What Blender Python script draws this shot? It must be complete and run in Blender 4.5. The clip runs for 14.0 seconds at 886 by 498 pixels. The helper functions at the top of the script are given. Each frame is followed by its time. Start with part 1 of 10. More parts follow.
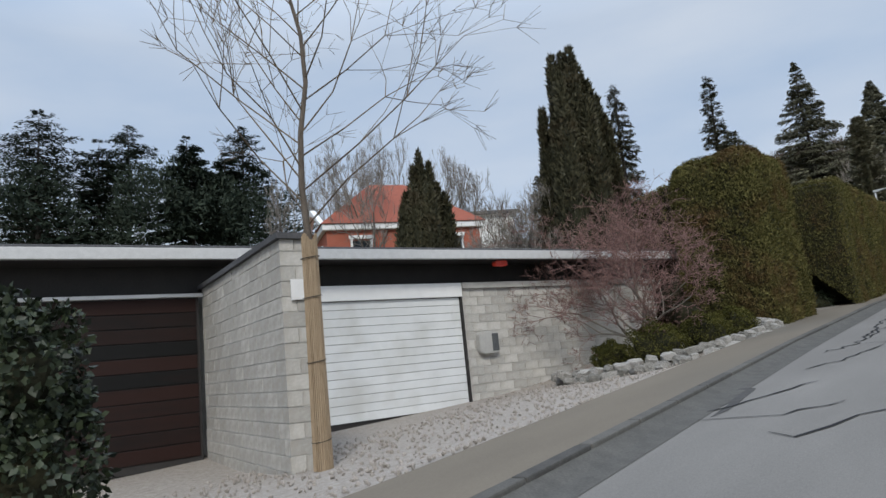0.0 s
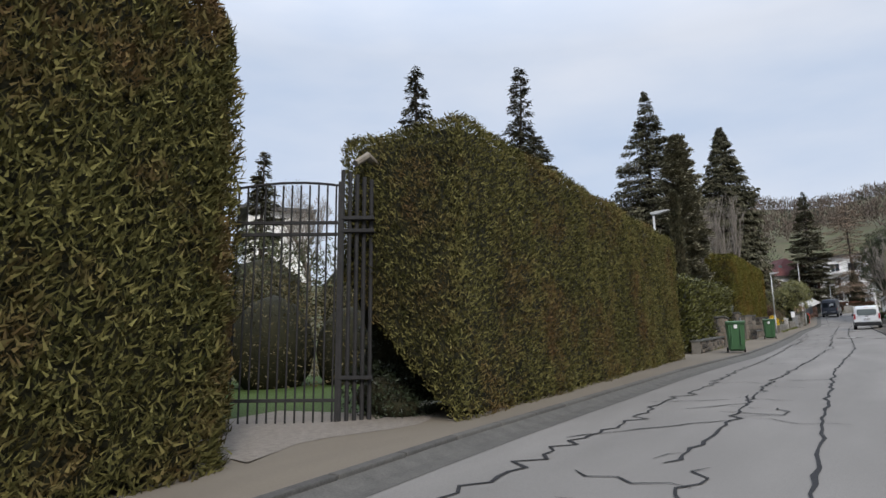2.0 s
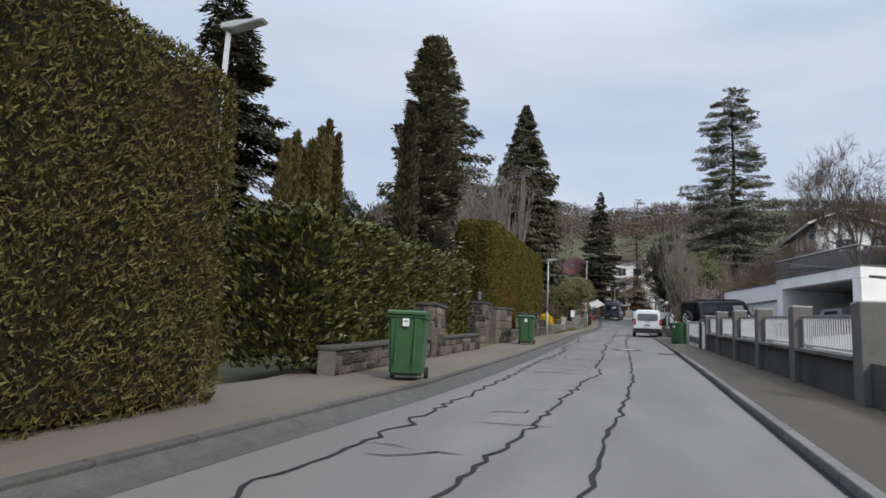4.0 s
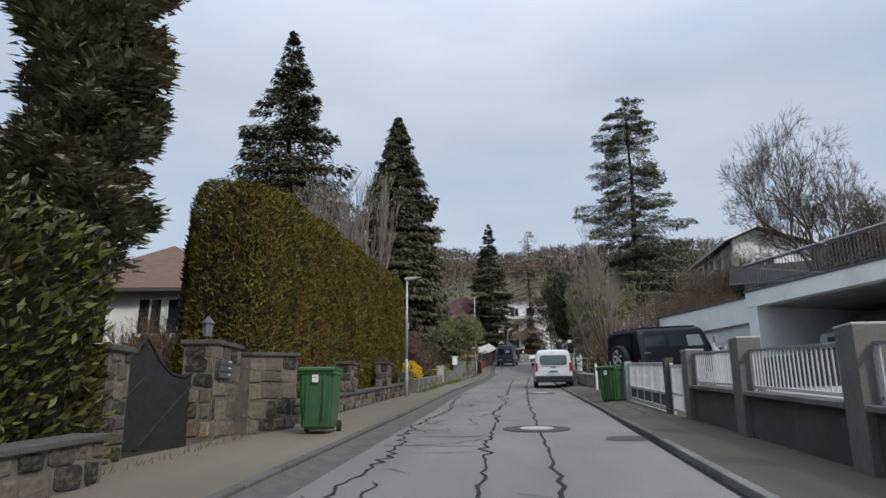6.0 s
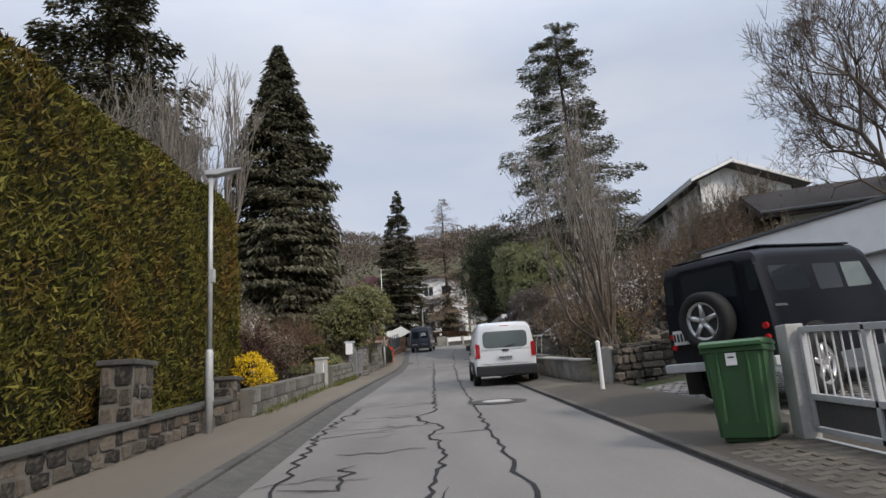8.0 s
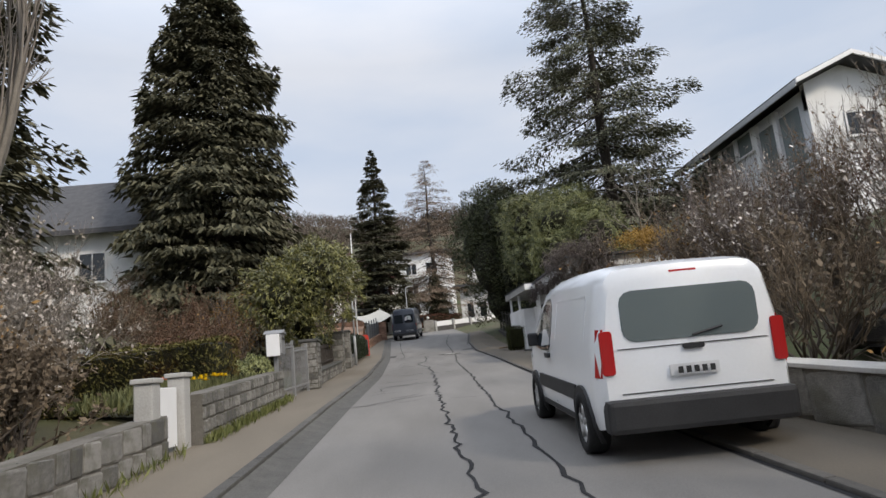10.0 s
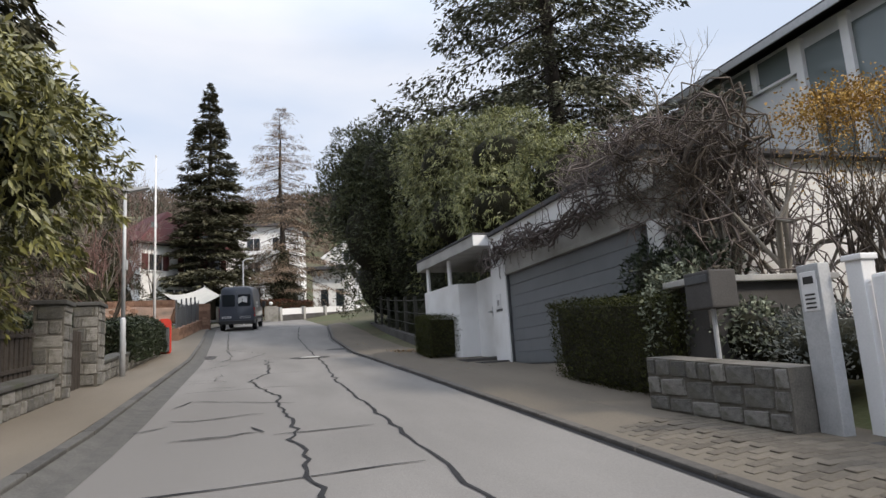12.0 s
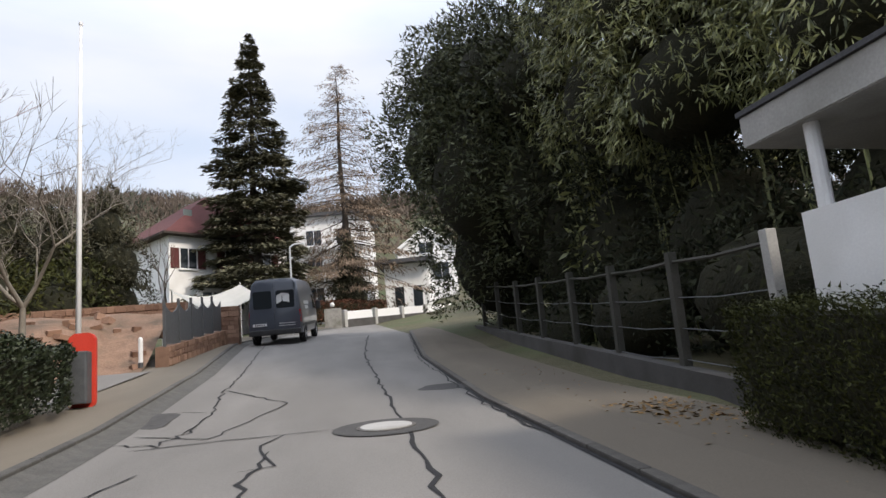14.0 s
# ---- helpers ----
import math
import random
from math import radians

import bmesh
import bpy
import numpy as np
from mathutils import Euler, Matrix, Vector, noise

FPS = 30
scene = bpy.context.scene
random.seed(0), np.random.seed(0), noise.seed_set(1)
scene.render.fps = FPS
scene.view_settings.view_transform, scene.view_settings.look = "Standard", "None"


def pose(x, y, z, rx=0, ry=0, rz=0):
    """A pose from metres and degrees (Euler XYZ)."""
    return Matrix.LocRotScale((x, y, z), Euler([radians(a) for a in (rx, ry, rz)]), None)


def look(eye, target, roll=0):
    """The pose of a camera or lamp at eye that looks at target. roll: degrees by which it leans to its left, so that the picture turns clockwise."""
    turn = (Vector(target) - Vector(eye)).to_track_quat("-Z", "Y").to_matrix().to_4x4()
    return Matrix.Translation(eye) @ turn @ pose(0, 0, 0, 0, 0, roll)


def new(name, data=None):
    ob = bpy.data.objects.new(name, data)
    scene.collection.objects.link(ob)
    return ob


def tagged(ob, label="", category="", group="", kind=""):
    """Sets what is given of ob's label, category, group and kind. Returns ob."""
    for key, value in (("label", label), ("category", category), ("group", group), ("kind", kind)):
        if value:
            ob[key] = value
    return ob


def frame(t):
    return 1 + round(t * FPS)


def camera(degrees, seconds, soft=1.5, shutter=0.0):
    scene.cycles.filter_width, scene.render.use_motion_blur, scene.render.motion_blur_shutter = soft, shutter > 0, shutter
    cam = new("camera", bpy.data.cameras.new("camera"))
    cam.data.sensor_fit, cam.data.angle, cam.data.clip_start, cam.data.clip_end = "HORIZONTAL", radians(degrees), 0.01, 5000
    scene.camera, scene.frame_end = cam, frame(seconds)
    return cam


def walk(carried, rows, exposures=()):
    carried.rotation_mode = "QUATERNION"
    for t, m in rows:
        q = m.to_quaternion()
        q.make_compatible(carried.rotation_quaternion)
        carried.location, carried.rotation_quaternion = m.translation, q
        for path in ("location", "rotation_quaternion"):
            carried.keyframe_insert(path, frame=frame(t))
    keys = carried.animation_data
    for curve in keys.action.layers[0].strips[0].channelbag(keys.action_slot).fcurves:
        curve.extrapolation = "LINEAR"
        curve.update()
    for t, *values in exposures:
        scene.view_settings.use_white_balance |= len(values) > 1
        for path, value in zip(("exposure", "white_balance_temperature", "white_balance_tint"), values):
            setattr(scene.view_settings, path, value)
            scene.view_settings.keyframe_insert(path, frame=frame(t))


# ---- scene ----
cam = camera(67.60, 14.0)
# seconds, x, y, z, yaw, pitch, roll of the car's windscreen camera
PATH = [
    (0.0, -0.297, -7.840, 0.672, 41.44, 9.71, 5.58),
    (0.3, -0.252, -5.338, 0.840, 40.79, 11.40, 4.89),
    (0.5, -0.215, -3.732, 0.950, 40.22, 10.14, 4.26),
    (1.0, -0.116, 0.394, 1.231, 38.71, 11.15, 4.19),
    (1.5, -0.072, 4.422, 1.503, 35.64, 9.19, 1.83),
    (2.0, 0.045, 8.649, 1.802, 30.69, 10.55, 0.51),
    (2.5, 0.025, 12.604, 2.058, 25.04, 10.32, -0.31),
    (2.7, 0.014, 14.180, 2.166, 22.81, 8.83, -1.10),
    (4.8, 0.311, 28.576, 3.126, 11.71, 11.58, -0.74),
    (5.0, 0.269, 29.986, 3.245, 11.07, 13.97, -0.07),
    (5.5, 0.184, 33.496, 3.488, 9.04, 13.16, 0.09),
    (5.8, 0.144, 35.482, 3.596, 7.47, 13.14, -1.16),
    (6.0, 0.126, 36.805, 3.678, 5.90, 13.86, 0.37),
    (6.5, -0.000, 40.181, 3.941, 4.37, 11.97, 1.34),
    (7.0, -0.057, 43.457, 4.167, 2.93, 13.27, 1.90),
    (7.5, -0.189, 46.659, 4.390, 0.28, 13.91, 1.95),
    (8.0, -0.215, 49.902, 4.592, -1.26, 12.45, 3.77),
    (8.5, -0.317, 53.071, 4.808, -1.39, 10.38, 6.34),
    (8.7, -0.378, 54.333, 4.910, -1.08, 9.42, 5.59),
    (10.8, -0.598, 68.647, 5.952, -5.10, 11.76, 4.30),
    (11.0, -0.634, 70.000, 5.984, -6.09, 10.16, 3.40),
    (11.5, -0.493, 73.604, 6.264, -11.16, 9.30, 2.42),
    (12.0, -0.295, 77.106, 6.495, -16.46, 9.60, 3.58),
    (12.3, -0.108, 79.017, 6.656, -18.30, 10.39, 4.39),
    (12.5, 0.028, 80.391, 6.769, -18.54, 11.09, 5.46),
    (13.0, 0.419, 83.792, 6.999, -19.09, 11.44, 6.50),
    (13.5, 0.701, 87.119, 7.243, -13.69, 10.74, 5.06),
    (14.0, 0.981, 90.440, 7.473, -10.11, 10.19, 5.10),
]
walk(cam, [(t, pose(x, y, z, 90 + pitch, roll, yaw)) for t, x, y, z, yaw, pitch, roll in PATH],
     [(0.0, -0.08, 6250, 7), (1.2, -0.12, 6350, 8), (2.0, 0.15, 6550, 10), (2.7, 0.18, 6550, 10), (4.8, -0.03, 6450, 9), (6.2, -0.08, 6400, 8), (6.6, -0.12, 6300, 5), (7.2, -0.12, 6400, 8), (8.5, 0.12, 6850, 12), (10.8, 0.22, 6800, 10), (11.6, 0.36, 6850, 11), (12.8, 0.50, 6900, 12), (14.0, 0.50, 6900, 12)])

# ---- sky, sun, exposure ----
world = bpy.data.worlds.new("overcast_sky")
scene.world = world
world.use_nodes = True
wn, wl = world.node_tree.nodes, world.node_tree.links
wbg = wn["Background"]
wsky = wn.new("ShaderNodeTexSky")
wsky.sky_type = "NISHITA"
wsky.sun_disc = False
wsky.sun_elevation, wsky.sun_rotation = radians(38), radians(135)
wsky.altitude, wsky.dust_density, wsky.ozone_density = 200, 2.0, 2.0
wgain = wn.new("ShaderNodeMixRGB")
wgain.blend_type = "MULTIPLY"
wgain.inputs["Fac"].default_value = 1.0
wgain.inputs["Color2"].default_value = (0.10, 0.10, 0.10, 1)
wcoord = wn.new("ShaderNodeTexCoord")
wmap = wn.new("ShaderNodeMapping")
wmap.inputs["Scale"].default_value = (1.2, 1.2, 4.0)
wnoise = wn.new("ShaderNodeTexNoise")
wnoise.inputs["Scale"].default_value, wnoise.inputs["Detail"].default_value = 1.6, 6.0
wramp = wn.new("ShaderNodeValToRGB")
wramp.color_ramp.elements[0].position, wramp.color_ramp.elements[0].color = 0.36, (0.56, 0.66, 0.83, 1)
wramp.color_ramp.elements[1].position, wramp.color_ramp.elements[1].color = 0.66, (0.75, 0.80, 0.90, 1)
wmix = wn.new("ShaderNodeMixRGB")
wmix.inputs["Fac"].default_value = 0.86
wl.new(wcoord.outputs["Generated"], wmap.inputs["Vector"])
wl.new(wmap.outputs["Vector"], wnoise.inputs["Vector"])
wl.new(wnoise.outputs["Fac"], wramp.inputs["Fac"])
wl.new(wsky.outputs["Color"], wgain.inputs["Color1"])
wl.new(wgain.outputs["Color"], wmix.inputs["Color1"])
wl.new(wramp.outputs["Color"], wmix.inputs["Color2"])
wsep = wn.new("ShaderNodeSeparateXYZ")
wrise = wn.new("ShaderNodeMapRange")
wrise.inputs["From Min"].default_value, wrise.inputs["From Max"].default_value = 0.45, 1.0
wrise.inputs["To Min"].default_value, wrise.inputs["To Max"].default_value = 1.0, 2.6
wlift = wn.new("ShaderNodeVectorMath")
wlift.operation = "SCALE"
wl.new(wcoord.outputs["Generated"], wsep.inputs["Vector"])
wl.new(wsep.outputs["Z"], wrise.inputs["Value"])
wl.new(wmix.outputs["Color"], wlift.inputs["Vector"])
wl.new(wrise.outputs["Result"], wlift.inputs["Scale"])
wl.new(wlift.outputs["Vector"], wbg.inputs["Color"])
wbg.inputs["Strength"].default_value = 0.95
sun_data = bpy.data.lights.new("sun", "SUN")
sun_data.energy, sun_data.angle, sun_data.color = 2.3, radians(10), (1.0, 0.93, 0.83)
sun = new("sun", sun_data)
sun.matrix_world = look((20, -22, 60), (0, 0, 36))
scene.view_settings.exposure = 0.0


# ---- materials ----
def node_mat(name):
    m = bpy.data.materials.new(name)
    m.use_nodes = True
    return m, m.node_tree.nodes, m.node_tree.links, m.node_tree.nodes["Principled BSDF"]


def surface(name, dark, light, rough=0.85, scale=6.0, fine=60.0, bump=0.3, metal=0.0, island=0.0, per_object=0.0, stain=None, stain_scale=0.7, coat=0.0, stretch=(1, 1, 1), dist=0.01):
    """A weathered surface: two scales of noise between two colours, stains, fine relief."""
    m, n, l, b = node_mat(name)
    co = n.new("ShaderNodeTexCoord")
    mp = n.new("ShaderNodeMapping")
    mp.inputs["Scale"].default_value = stretch
    l.new(co.outputs["Object"], mp.inputs["Vector"])
    a = n.new("ShaderNodeTexNoise")
    a.inputs["Scale"].default_value, a.inputs["Detail"].default_value = scale, 5.0
    f = n.new("ShaderNodeTexNoise")
    f.inputs["Scale"].default_value, f.inputs["Detail"].default_value = fine, 4.0
    l.new(mp.outputs["Vector"], a.inputs["Vector"])
    l.new(mp.outputs["Vector"], f.inputs["Vector"])
    mixf = n.new("ShaderNodeMath")
    mixf.operation = "MULTIPLY_ADD"
    mixf.inputs[1].default_value, mixf.inputs[2].default_value = 0.5, 0.0
    l.new(f.outputs["Fac"], mixf.inputs[0])
    addf = n.new("ShaderNodeMath")
    addf.operation = "MULTIPLY_ADD"
    addf.inputs[1].default_value = 0.5
    l.new(a.outputs["Fac"], addf.inputs[0])
    l.new(mixf.outputs[0], addf.inputs[2])
    fac = addf.outputs[0]
    if island or per_object:
        src = n.new("ShaderNodeNewGeometry").outputs["Random Per Island"] if island else n.new("ShaderNodeObjectInfo").outputs["Random"]
        mr = n.new("ShaderNodeMath")
        mr.operation = "MULTIPLY_ADD"
        mr.inputs[1].default_value = island or per_object
        sb = n.new("ShaderNodeMath")
        sb.operation = "SUBTRACT"
        sb.inputs[1].default_value = 0.5
        l.new(src, sb.inputs[0])
        l.new(sb.outputs[0], mr.inputs[0])
        l.new(fac, mr.inputs[2])
        fac = mr.outputs[0]
    ramp = n.new("ShaderNodeValToRGB")
    ramp.color_ramp.elements[0].position, ramp.color_ramp.elements[0].color = 0.28, (*dark, 1)
    ramp.color_ramp.elements[1].position, ramp.color_ramp.elements[1].color = 0.72, (*light, 1)
    l.new(fac, ramp.inputs["Fac"])
    colour = ramp.outputs["Color"]
    if stain:
        s = n.new("ShaderNodeTexNoise")
        s.inputs["Scale"].default_value, s.inputs["Detail"].default_value = stain_scale, 6.0
        l.new(mp.outputs["Vector"], s.inputs["Vector"])
        sr = n.new("ShaderNodeValToRGB")
        sr.color_ramp.elements[0].position, sr.color_ramp.elements[1].position = 0.48, 0.70
        l.new(s.outputs["Fac"], sr.inputs["Fac"])
        mx = n.new("ShaderNodeMixRGB")
        mx.inputs["Color2"].default_value = (*stain, 1)
        l.new(sr.outputs["Color"], mx.inputs["Fac"])
        l.new(colour, mx.inputs["Color1"])
        colour = mx.outputs["Color"]
    l.new(colour, b.inputs["Base Color"])
    b.inputs["Roughness"].default_value, b.inputs["Metallic"].default_value = rough, metal
    b.inputs["Coat Weight"].default_value = coat
    if rough > 0.6 and not metal:
        b.inputs["Specular IOR Level"].default_value = 0.25
    if bump:
        bp = n.new("ShaderNodeBump")
        bp.inputs["Strength"].default_value, bp.inputs["Distance"].default_value = bump, dist
        l.new(addf.outputs[0], bp.inputs["Height"])
        l.new(bp.outputs["Normal"], b.inputs["Normal"])
    return m


def foliage(name, dark, light, rough=0.6, spec=0.2, brown=None, clump=1.3):
    """Leaves: each leaf its own tint, with larger drifts of tone and some withered brown."""
    m, n, l, b = node_mat(name)
    geo = n.new("ShaderNodeNewGeometry")
    co = n.new("ShaderNodeTexCoord")
    a = n.new("ShaderNodeTexNoise")
    a.inputs["Scale"].default_value, a.inputs["Detail"].default_value = clump, 3.0
    l.new(co.outputs["Object"], a.inputs["Vector"])
    fa = n.new("ShaderNodeMath")
    fa.operation = "MULTIPLY_ADD"
    fa.inputs[1].default_value = 0.6
    l.new(geo.outputs["Random Per Island"], fa.inputs[0])
    hb = n.new("ShaderNodeMath")
    hb.operation = "MULTIPLY"
    hb.inputs[1].default_value = 0.5
    l.new(a.outputs["Fac"], hb.inputs[0])
    l.new(hb.outputs[0], fa.inputs[2])
    ramp = n.new("ShaderNodeValToRGB")
    ramp.color_ramp.elements[0].position, ramp.color_ramp.elements[0].color = 0.2, (*dark, 1)
    ramp.color_ramp.elements[1].position, ramp.color_ramp.elements[1].color = 0.85, (*light, 1)
    l.new(fa.outputs[0], ramp.inputs["Fac"])
    colour = ramp.outputs["Color"]
    if brown:
        s = n.new("ShaderNodeTexNoise")
        s.inputs["Scale"].default_value, s.inputs["Detail"].default_value = clump * 0.6, 8.0
        s.inputs["Roughness"].default_value = 0.75
        l.new(co.outputs["Object"], s.inputs["Vector"])
        sr = n.new("ShaderNodeValToRGB")
        sr.color_ramp.elements[0].position, sr.color_ramp.elements[1].position = 0.5, 0.66
        l.new(s.outputs["Fac"], sr.inputs["Fac"])
        mx = n.new("ShaderNodeMixRGB")
        mx.inputs["Color2"].default_value = (*brown, 1)
        l.new(sr.outputs["Color"], mx.inputs["Fac"])
        l.new(colour, mx.inputs["Color1"])
        colour = mx.outputs["Color"]
    l.new(colour, b.inputs["Base Color"])
    b.inputs["Roughness"].default_value = rough
    b.inputs["Specular IOR Level"].default_value = spec
    return m


def glass_mat(name, tint=(0.02, 0.025, 0.03), rough=0.04):
    m, n, l, b = node_mat(name)
    b.inputs["Base Color"].default_value = (*tint, 1)
    b.inputs["Roughness"].default_value = rough
    b.inputs["Specular IOR Level"].default_value = 0.6
    return m


def asphalt_mat(name, dark, light, patch, patch_scale=0.35, stretch=(1, 0.25, 1)):
    """Asphalt with fine aggregate, long drifts along the wheel tracks and blotchy repairs."""
    m = surface(name, dark, light, rough=0.9, scale=1.1, fine=140, bump=0.35, stain=patch, stain_scale=patch_scale, stretch=stretch, dist=0.004)
    return m


M_ASPHALT = asphalt_mat("road_asphalt", (0.125, 0.119, 0.111), (0.225, 0.214, 0.200), (0.155, 0.147, 0.137))
M_PAVE = asphalt_mat("pavement_asphalt", (0.118, 0.102, 0.081), (0.190, 0.163, 0.128), (0.125, 0.112, 0.093))
M_PAVE_R = asphalt_mat("dark_pavement_asphalt", (0.056, 0.049, 0.041), (0.096, 0.084, 0.068), (0.11, 0.088, 0.064))
M_PAVE_DUSTY = asphalt_mat("dusty_pavement_asphalt", (0.085, 0.073, 0.058), (0.165, 0.142, 0.112), (0.115, 0.098, 0.078))
M_TAR = surface("tar_seal", (0.012, 0.012, 0.013), (0.028, 0.028, 0.030), rough=0.85, scale=8, fine=80, bump=0.3)
M_PATCH = surface("dark_repair_asphalt", (0.045, 0.044, 0.043), (0.085, 0.082, 0.08), rough=0.9, scale=8, fine=120, bump=0.4)
M_GUTTER = surface("gutter_setts", (0.055, 0.053, 0.050), (0.115, 0.11, 0.10), scale=5, fine=50, bump=0.5, per_object=0.3)
M_KERB = surface("kerb_granite", (0.10, 0.097, 0.092), (0.21, 0.202, 0.19), scale=7, fine=90, bump=0.4, per_object=0.25)
M_KERB_DUSTY = surface("dusty_kerb_stone", (0.055, 0.051, 0.046), (0.125, 0.115, 0.102), scale=7, fine=90, bump=0.4, per_object=0.25)
M_GROUND = surface("garden_earth", (0.045, 0.05, 0.025), (0.12, 0.10, 0.06), scale=0.8, fine=14, bump=0.8, stain=(0.06, 0.085, 0.03), stain_scale=0.25, dist=0.05)
M_LAWN = surface("lawn", (0.028, 0.052, 0.010), (0.065, 0.10, 0.024), scale=2, fine=60, bump=0.8, dist=0.03)
M_GRAVEL = surface("gravel", (0.20, 0.175, 0.15), (0.45, 0.41, 0.37), scale=14, fine=70, bump=1.0, dist=0.03)
M_GRIT = surface("trodden_grit", (0.13, 0.115, 0.098), (0.28, 0.25, 0.22), scale=14, fine=70, bump=1.0, dist=0.02)
M_IRON = surface("cast_iron", (0.06, 0.055, 0.05), (0.13, 0.115, 0.10), rough=0.6, scale=9, fine=70, bump=0.4, metal=0.4)
M_CONC = surface("concrete", (0.30, 0.295, 0.28), (0.46, 0.45, 0.43), scale=2.2, fine=45, bump=0.25, stain=(0.24, 0.235, 0.21), stain_scale=0.9)
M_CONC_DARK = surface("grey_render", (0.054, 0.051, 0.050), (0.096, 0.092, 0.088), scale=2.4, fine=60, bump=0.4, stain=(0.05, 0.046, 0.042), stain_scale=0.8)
M_PIER = surface("pale_grey_pier", (0.095, 0.092, 0.086), (0.175, 0.168, 0.155), scale=3, fine=60, bump=0.35, stain=(0.08, 0.076, 0.068), stain_scale=1.1)
M_BLOCK = surface("concrete_block", (0.34, 0.328, 0.305), (0.54, 0.52, 0.485), scale=5, fine=70, bump=0.5, per_object=0.35, stain=(0.33, 0.305, 0.27), stain_scale=0.8)
M_GROUT = surface("pale_block_joint", (0.42, 0.41, 0.39), (0.60, 0.585, 0.56), scale=8, fine=60, bump=0.4)
M_JOINT = surface("grey_wall_joint", (0.085, 0.078, 0.068), (0.20, 0.185, 0.162), scale=7, fine=50, bump=0.6, stain=(0.08, 0.074, 0.06), stain_scale=1.6)
M_MORTAR = surface("mortar", (0.22, 0.21, 0.19), (0.36, 0.34, 0.31), scale=8, fine=60, bump=0.5)
M_STONE = surface("rubble_stone", (0.032, 0.030, 0.029), (0.195, 0.165, 0.135), scale=4, fine=34, bump=1.0, per_object=0.9, stain=(0.115, 0.10, 0.075), stain_scale=3.5, dist=0.03)
M_STONE_ORANGE = surface("sandstone_block", (0.13, 0.098, 0.075), (0.28, 0.215, 0.165), scale=6, fine=40, bump=0.9, per_object=0.5, dist=0.03)
M_GREY_STONE = surface("grey_wall_stone", (0.10, 0.097, 0.09), (0.28, 0.268, 0.245), scale=5, fine=45, bump=0.8, per_object=0.5, stain=(0.12, 0.115, 0.09), stain_scale=1.6, dist=0.03)
M_WHITE_STONE = surface("pale_rock", (0.14, 0.135, 0.12), (0.42, 0.40, 0.37), scale=4, fine=40, bump=0.9, per_object=0.4, dist=0.04)
M_COPING = surface("slate_coping", (0.05, 0.05, 0.048), (0.12, 0.116, 0.11), scale=6, fine=60, bump=0.4, stain=(0.06, 0.065, 0.045), stain_scale=2.0)
M_WHITE = surface("white_render", (0.74, 0.74, 0.74), (0.84, 0.84, 0.83), scale=1.8, fine=60, bump=0.2, stain=(0.66, 0.65, 0.63), stain_scale=0.8)
M_WHITE_PAINT = surface("white_paint", (0.70, 0.70, 0.70), (0.80, 0.80, 0.80), rough=0.45, scale=4, fine=60, bump=0.08)
M_ROLLER = surface("white_door_slat", (0.62, 0.63, 0.63), (0.72, 0.73, 0.73), rough=0.5, scale=3, fine=40, bump=0.05, stain=(0.55, 0.55, 0.53), stain_scale=1.2, per_object=0.15)
M_GREYDOOR = surface("grey_door_panel", (0.125, 0.136, 0.148), (0.165, 0.176, 0.188), rough=0.5, scale=3, fine=40, bump=0.06, per_object=0.15)
M_SOFFIT = surface("near_black_board", (0.012, 0.011, 0.011), (0.03, 0.026, 0.024), rough=0.6, scale=3, fine=30, bump=0.2)
# Red-brown taken near black: the boarded door's deep shade is in the colour.
M_WOODRED = surface("shade_dark_red_boards", (0.003, 0.003, 0.003), (0.020, 0.007, 0.005), rough=0.62, scale=1.2, fine=14, bump=0.2, stretch=(0.5, 0.5, 6), per_object=0.7)
M_DULLSTEEL = surface("dull_grey_steel", (0.17, 0.17, 0.17), (0.28, 0.28, 0.28), rough=0.55, scale=8, fine=60, bump=0.1, metal=0.2)
M_STEEL = surface("galvanised_steel", (0.38, 0.39, 0.40), (0.54, 0.55, 0.56), rough=0.5, scale=8, fine=60, bump=0.1, metal=0.25)
M_RAIL = surface("pale_grey_rail", (0.42, 0.42, 0.42), (0.56, 0.56, 0.56), rough=0.5, scale=8, fine=60, bump=0.1)
M_DARKSTEEL = surface("dark_grey_steel", (0.05, 0.053, 0.057), (0.10, 0.105, 0.11), rough=0.5, scale=8, fine=60, bump=0.1)
M_REED = surface("reed_matting", (0.21, 0.145, 0.085), (0.46, 0.36, 0.25), scale=4, fine=40, bump=0.8, stretch=(14, 14, 1), dist=0.02)
M_BARK = surface("bark", (0.055, 0.045, 0.036), (0.17, 0.14, 0.115), scale=5, fine=30, bump=1.0, stretch=(3, 3, 1), dist=0.02)
M_BARK_GREY = surface("grey_bark", (0.14, 0.125, 0.105), (0.27, 0.24, 0.20), scale=5, fine=30, bump=0.8, stretch=(3, 3, 1), dist=0.02)
M_BARK_DARK = surface("dark_bark", (0.025, 0.021, 0.018), (0.075, 0.062, 0.052), scale=5, fine=30, bump=0.8, stretch=(3, 3, 1), dist=0.02)
M_TWIG = foliage("brown_twigs", (0.075, 0.058, 0.042), (0.20, 0.155, 0.11), rough=0.9)
M_TWIG_DARK = foliage("dark_brown_twigs", (0.05, 0.040, 0.031), (0.15, 0.12, 0.092), rough=0.9)
M_TWIG_GREY = foliage("grey_twigs", (0.12, 0.105, 0.09), (0.28, 0.25, 0.22), rough=0.9)
M_TWIG_RED = foliage("red_twigs", (0.11, 0.066, 0.060), (0.29, 0.175, 0.155), rough=0.9)
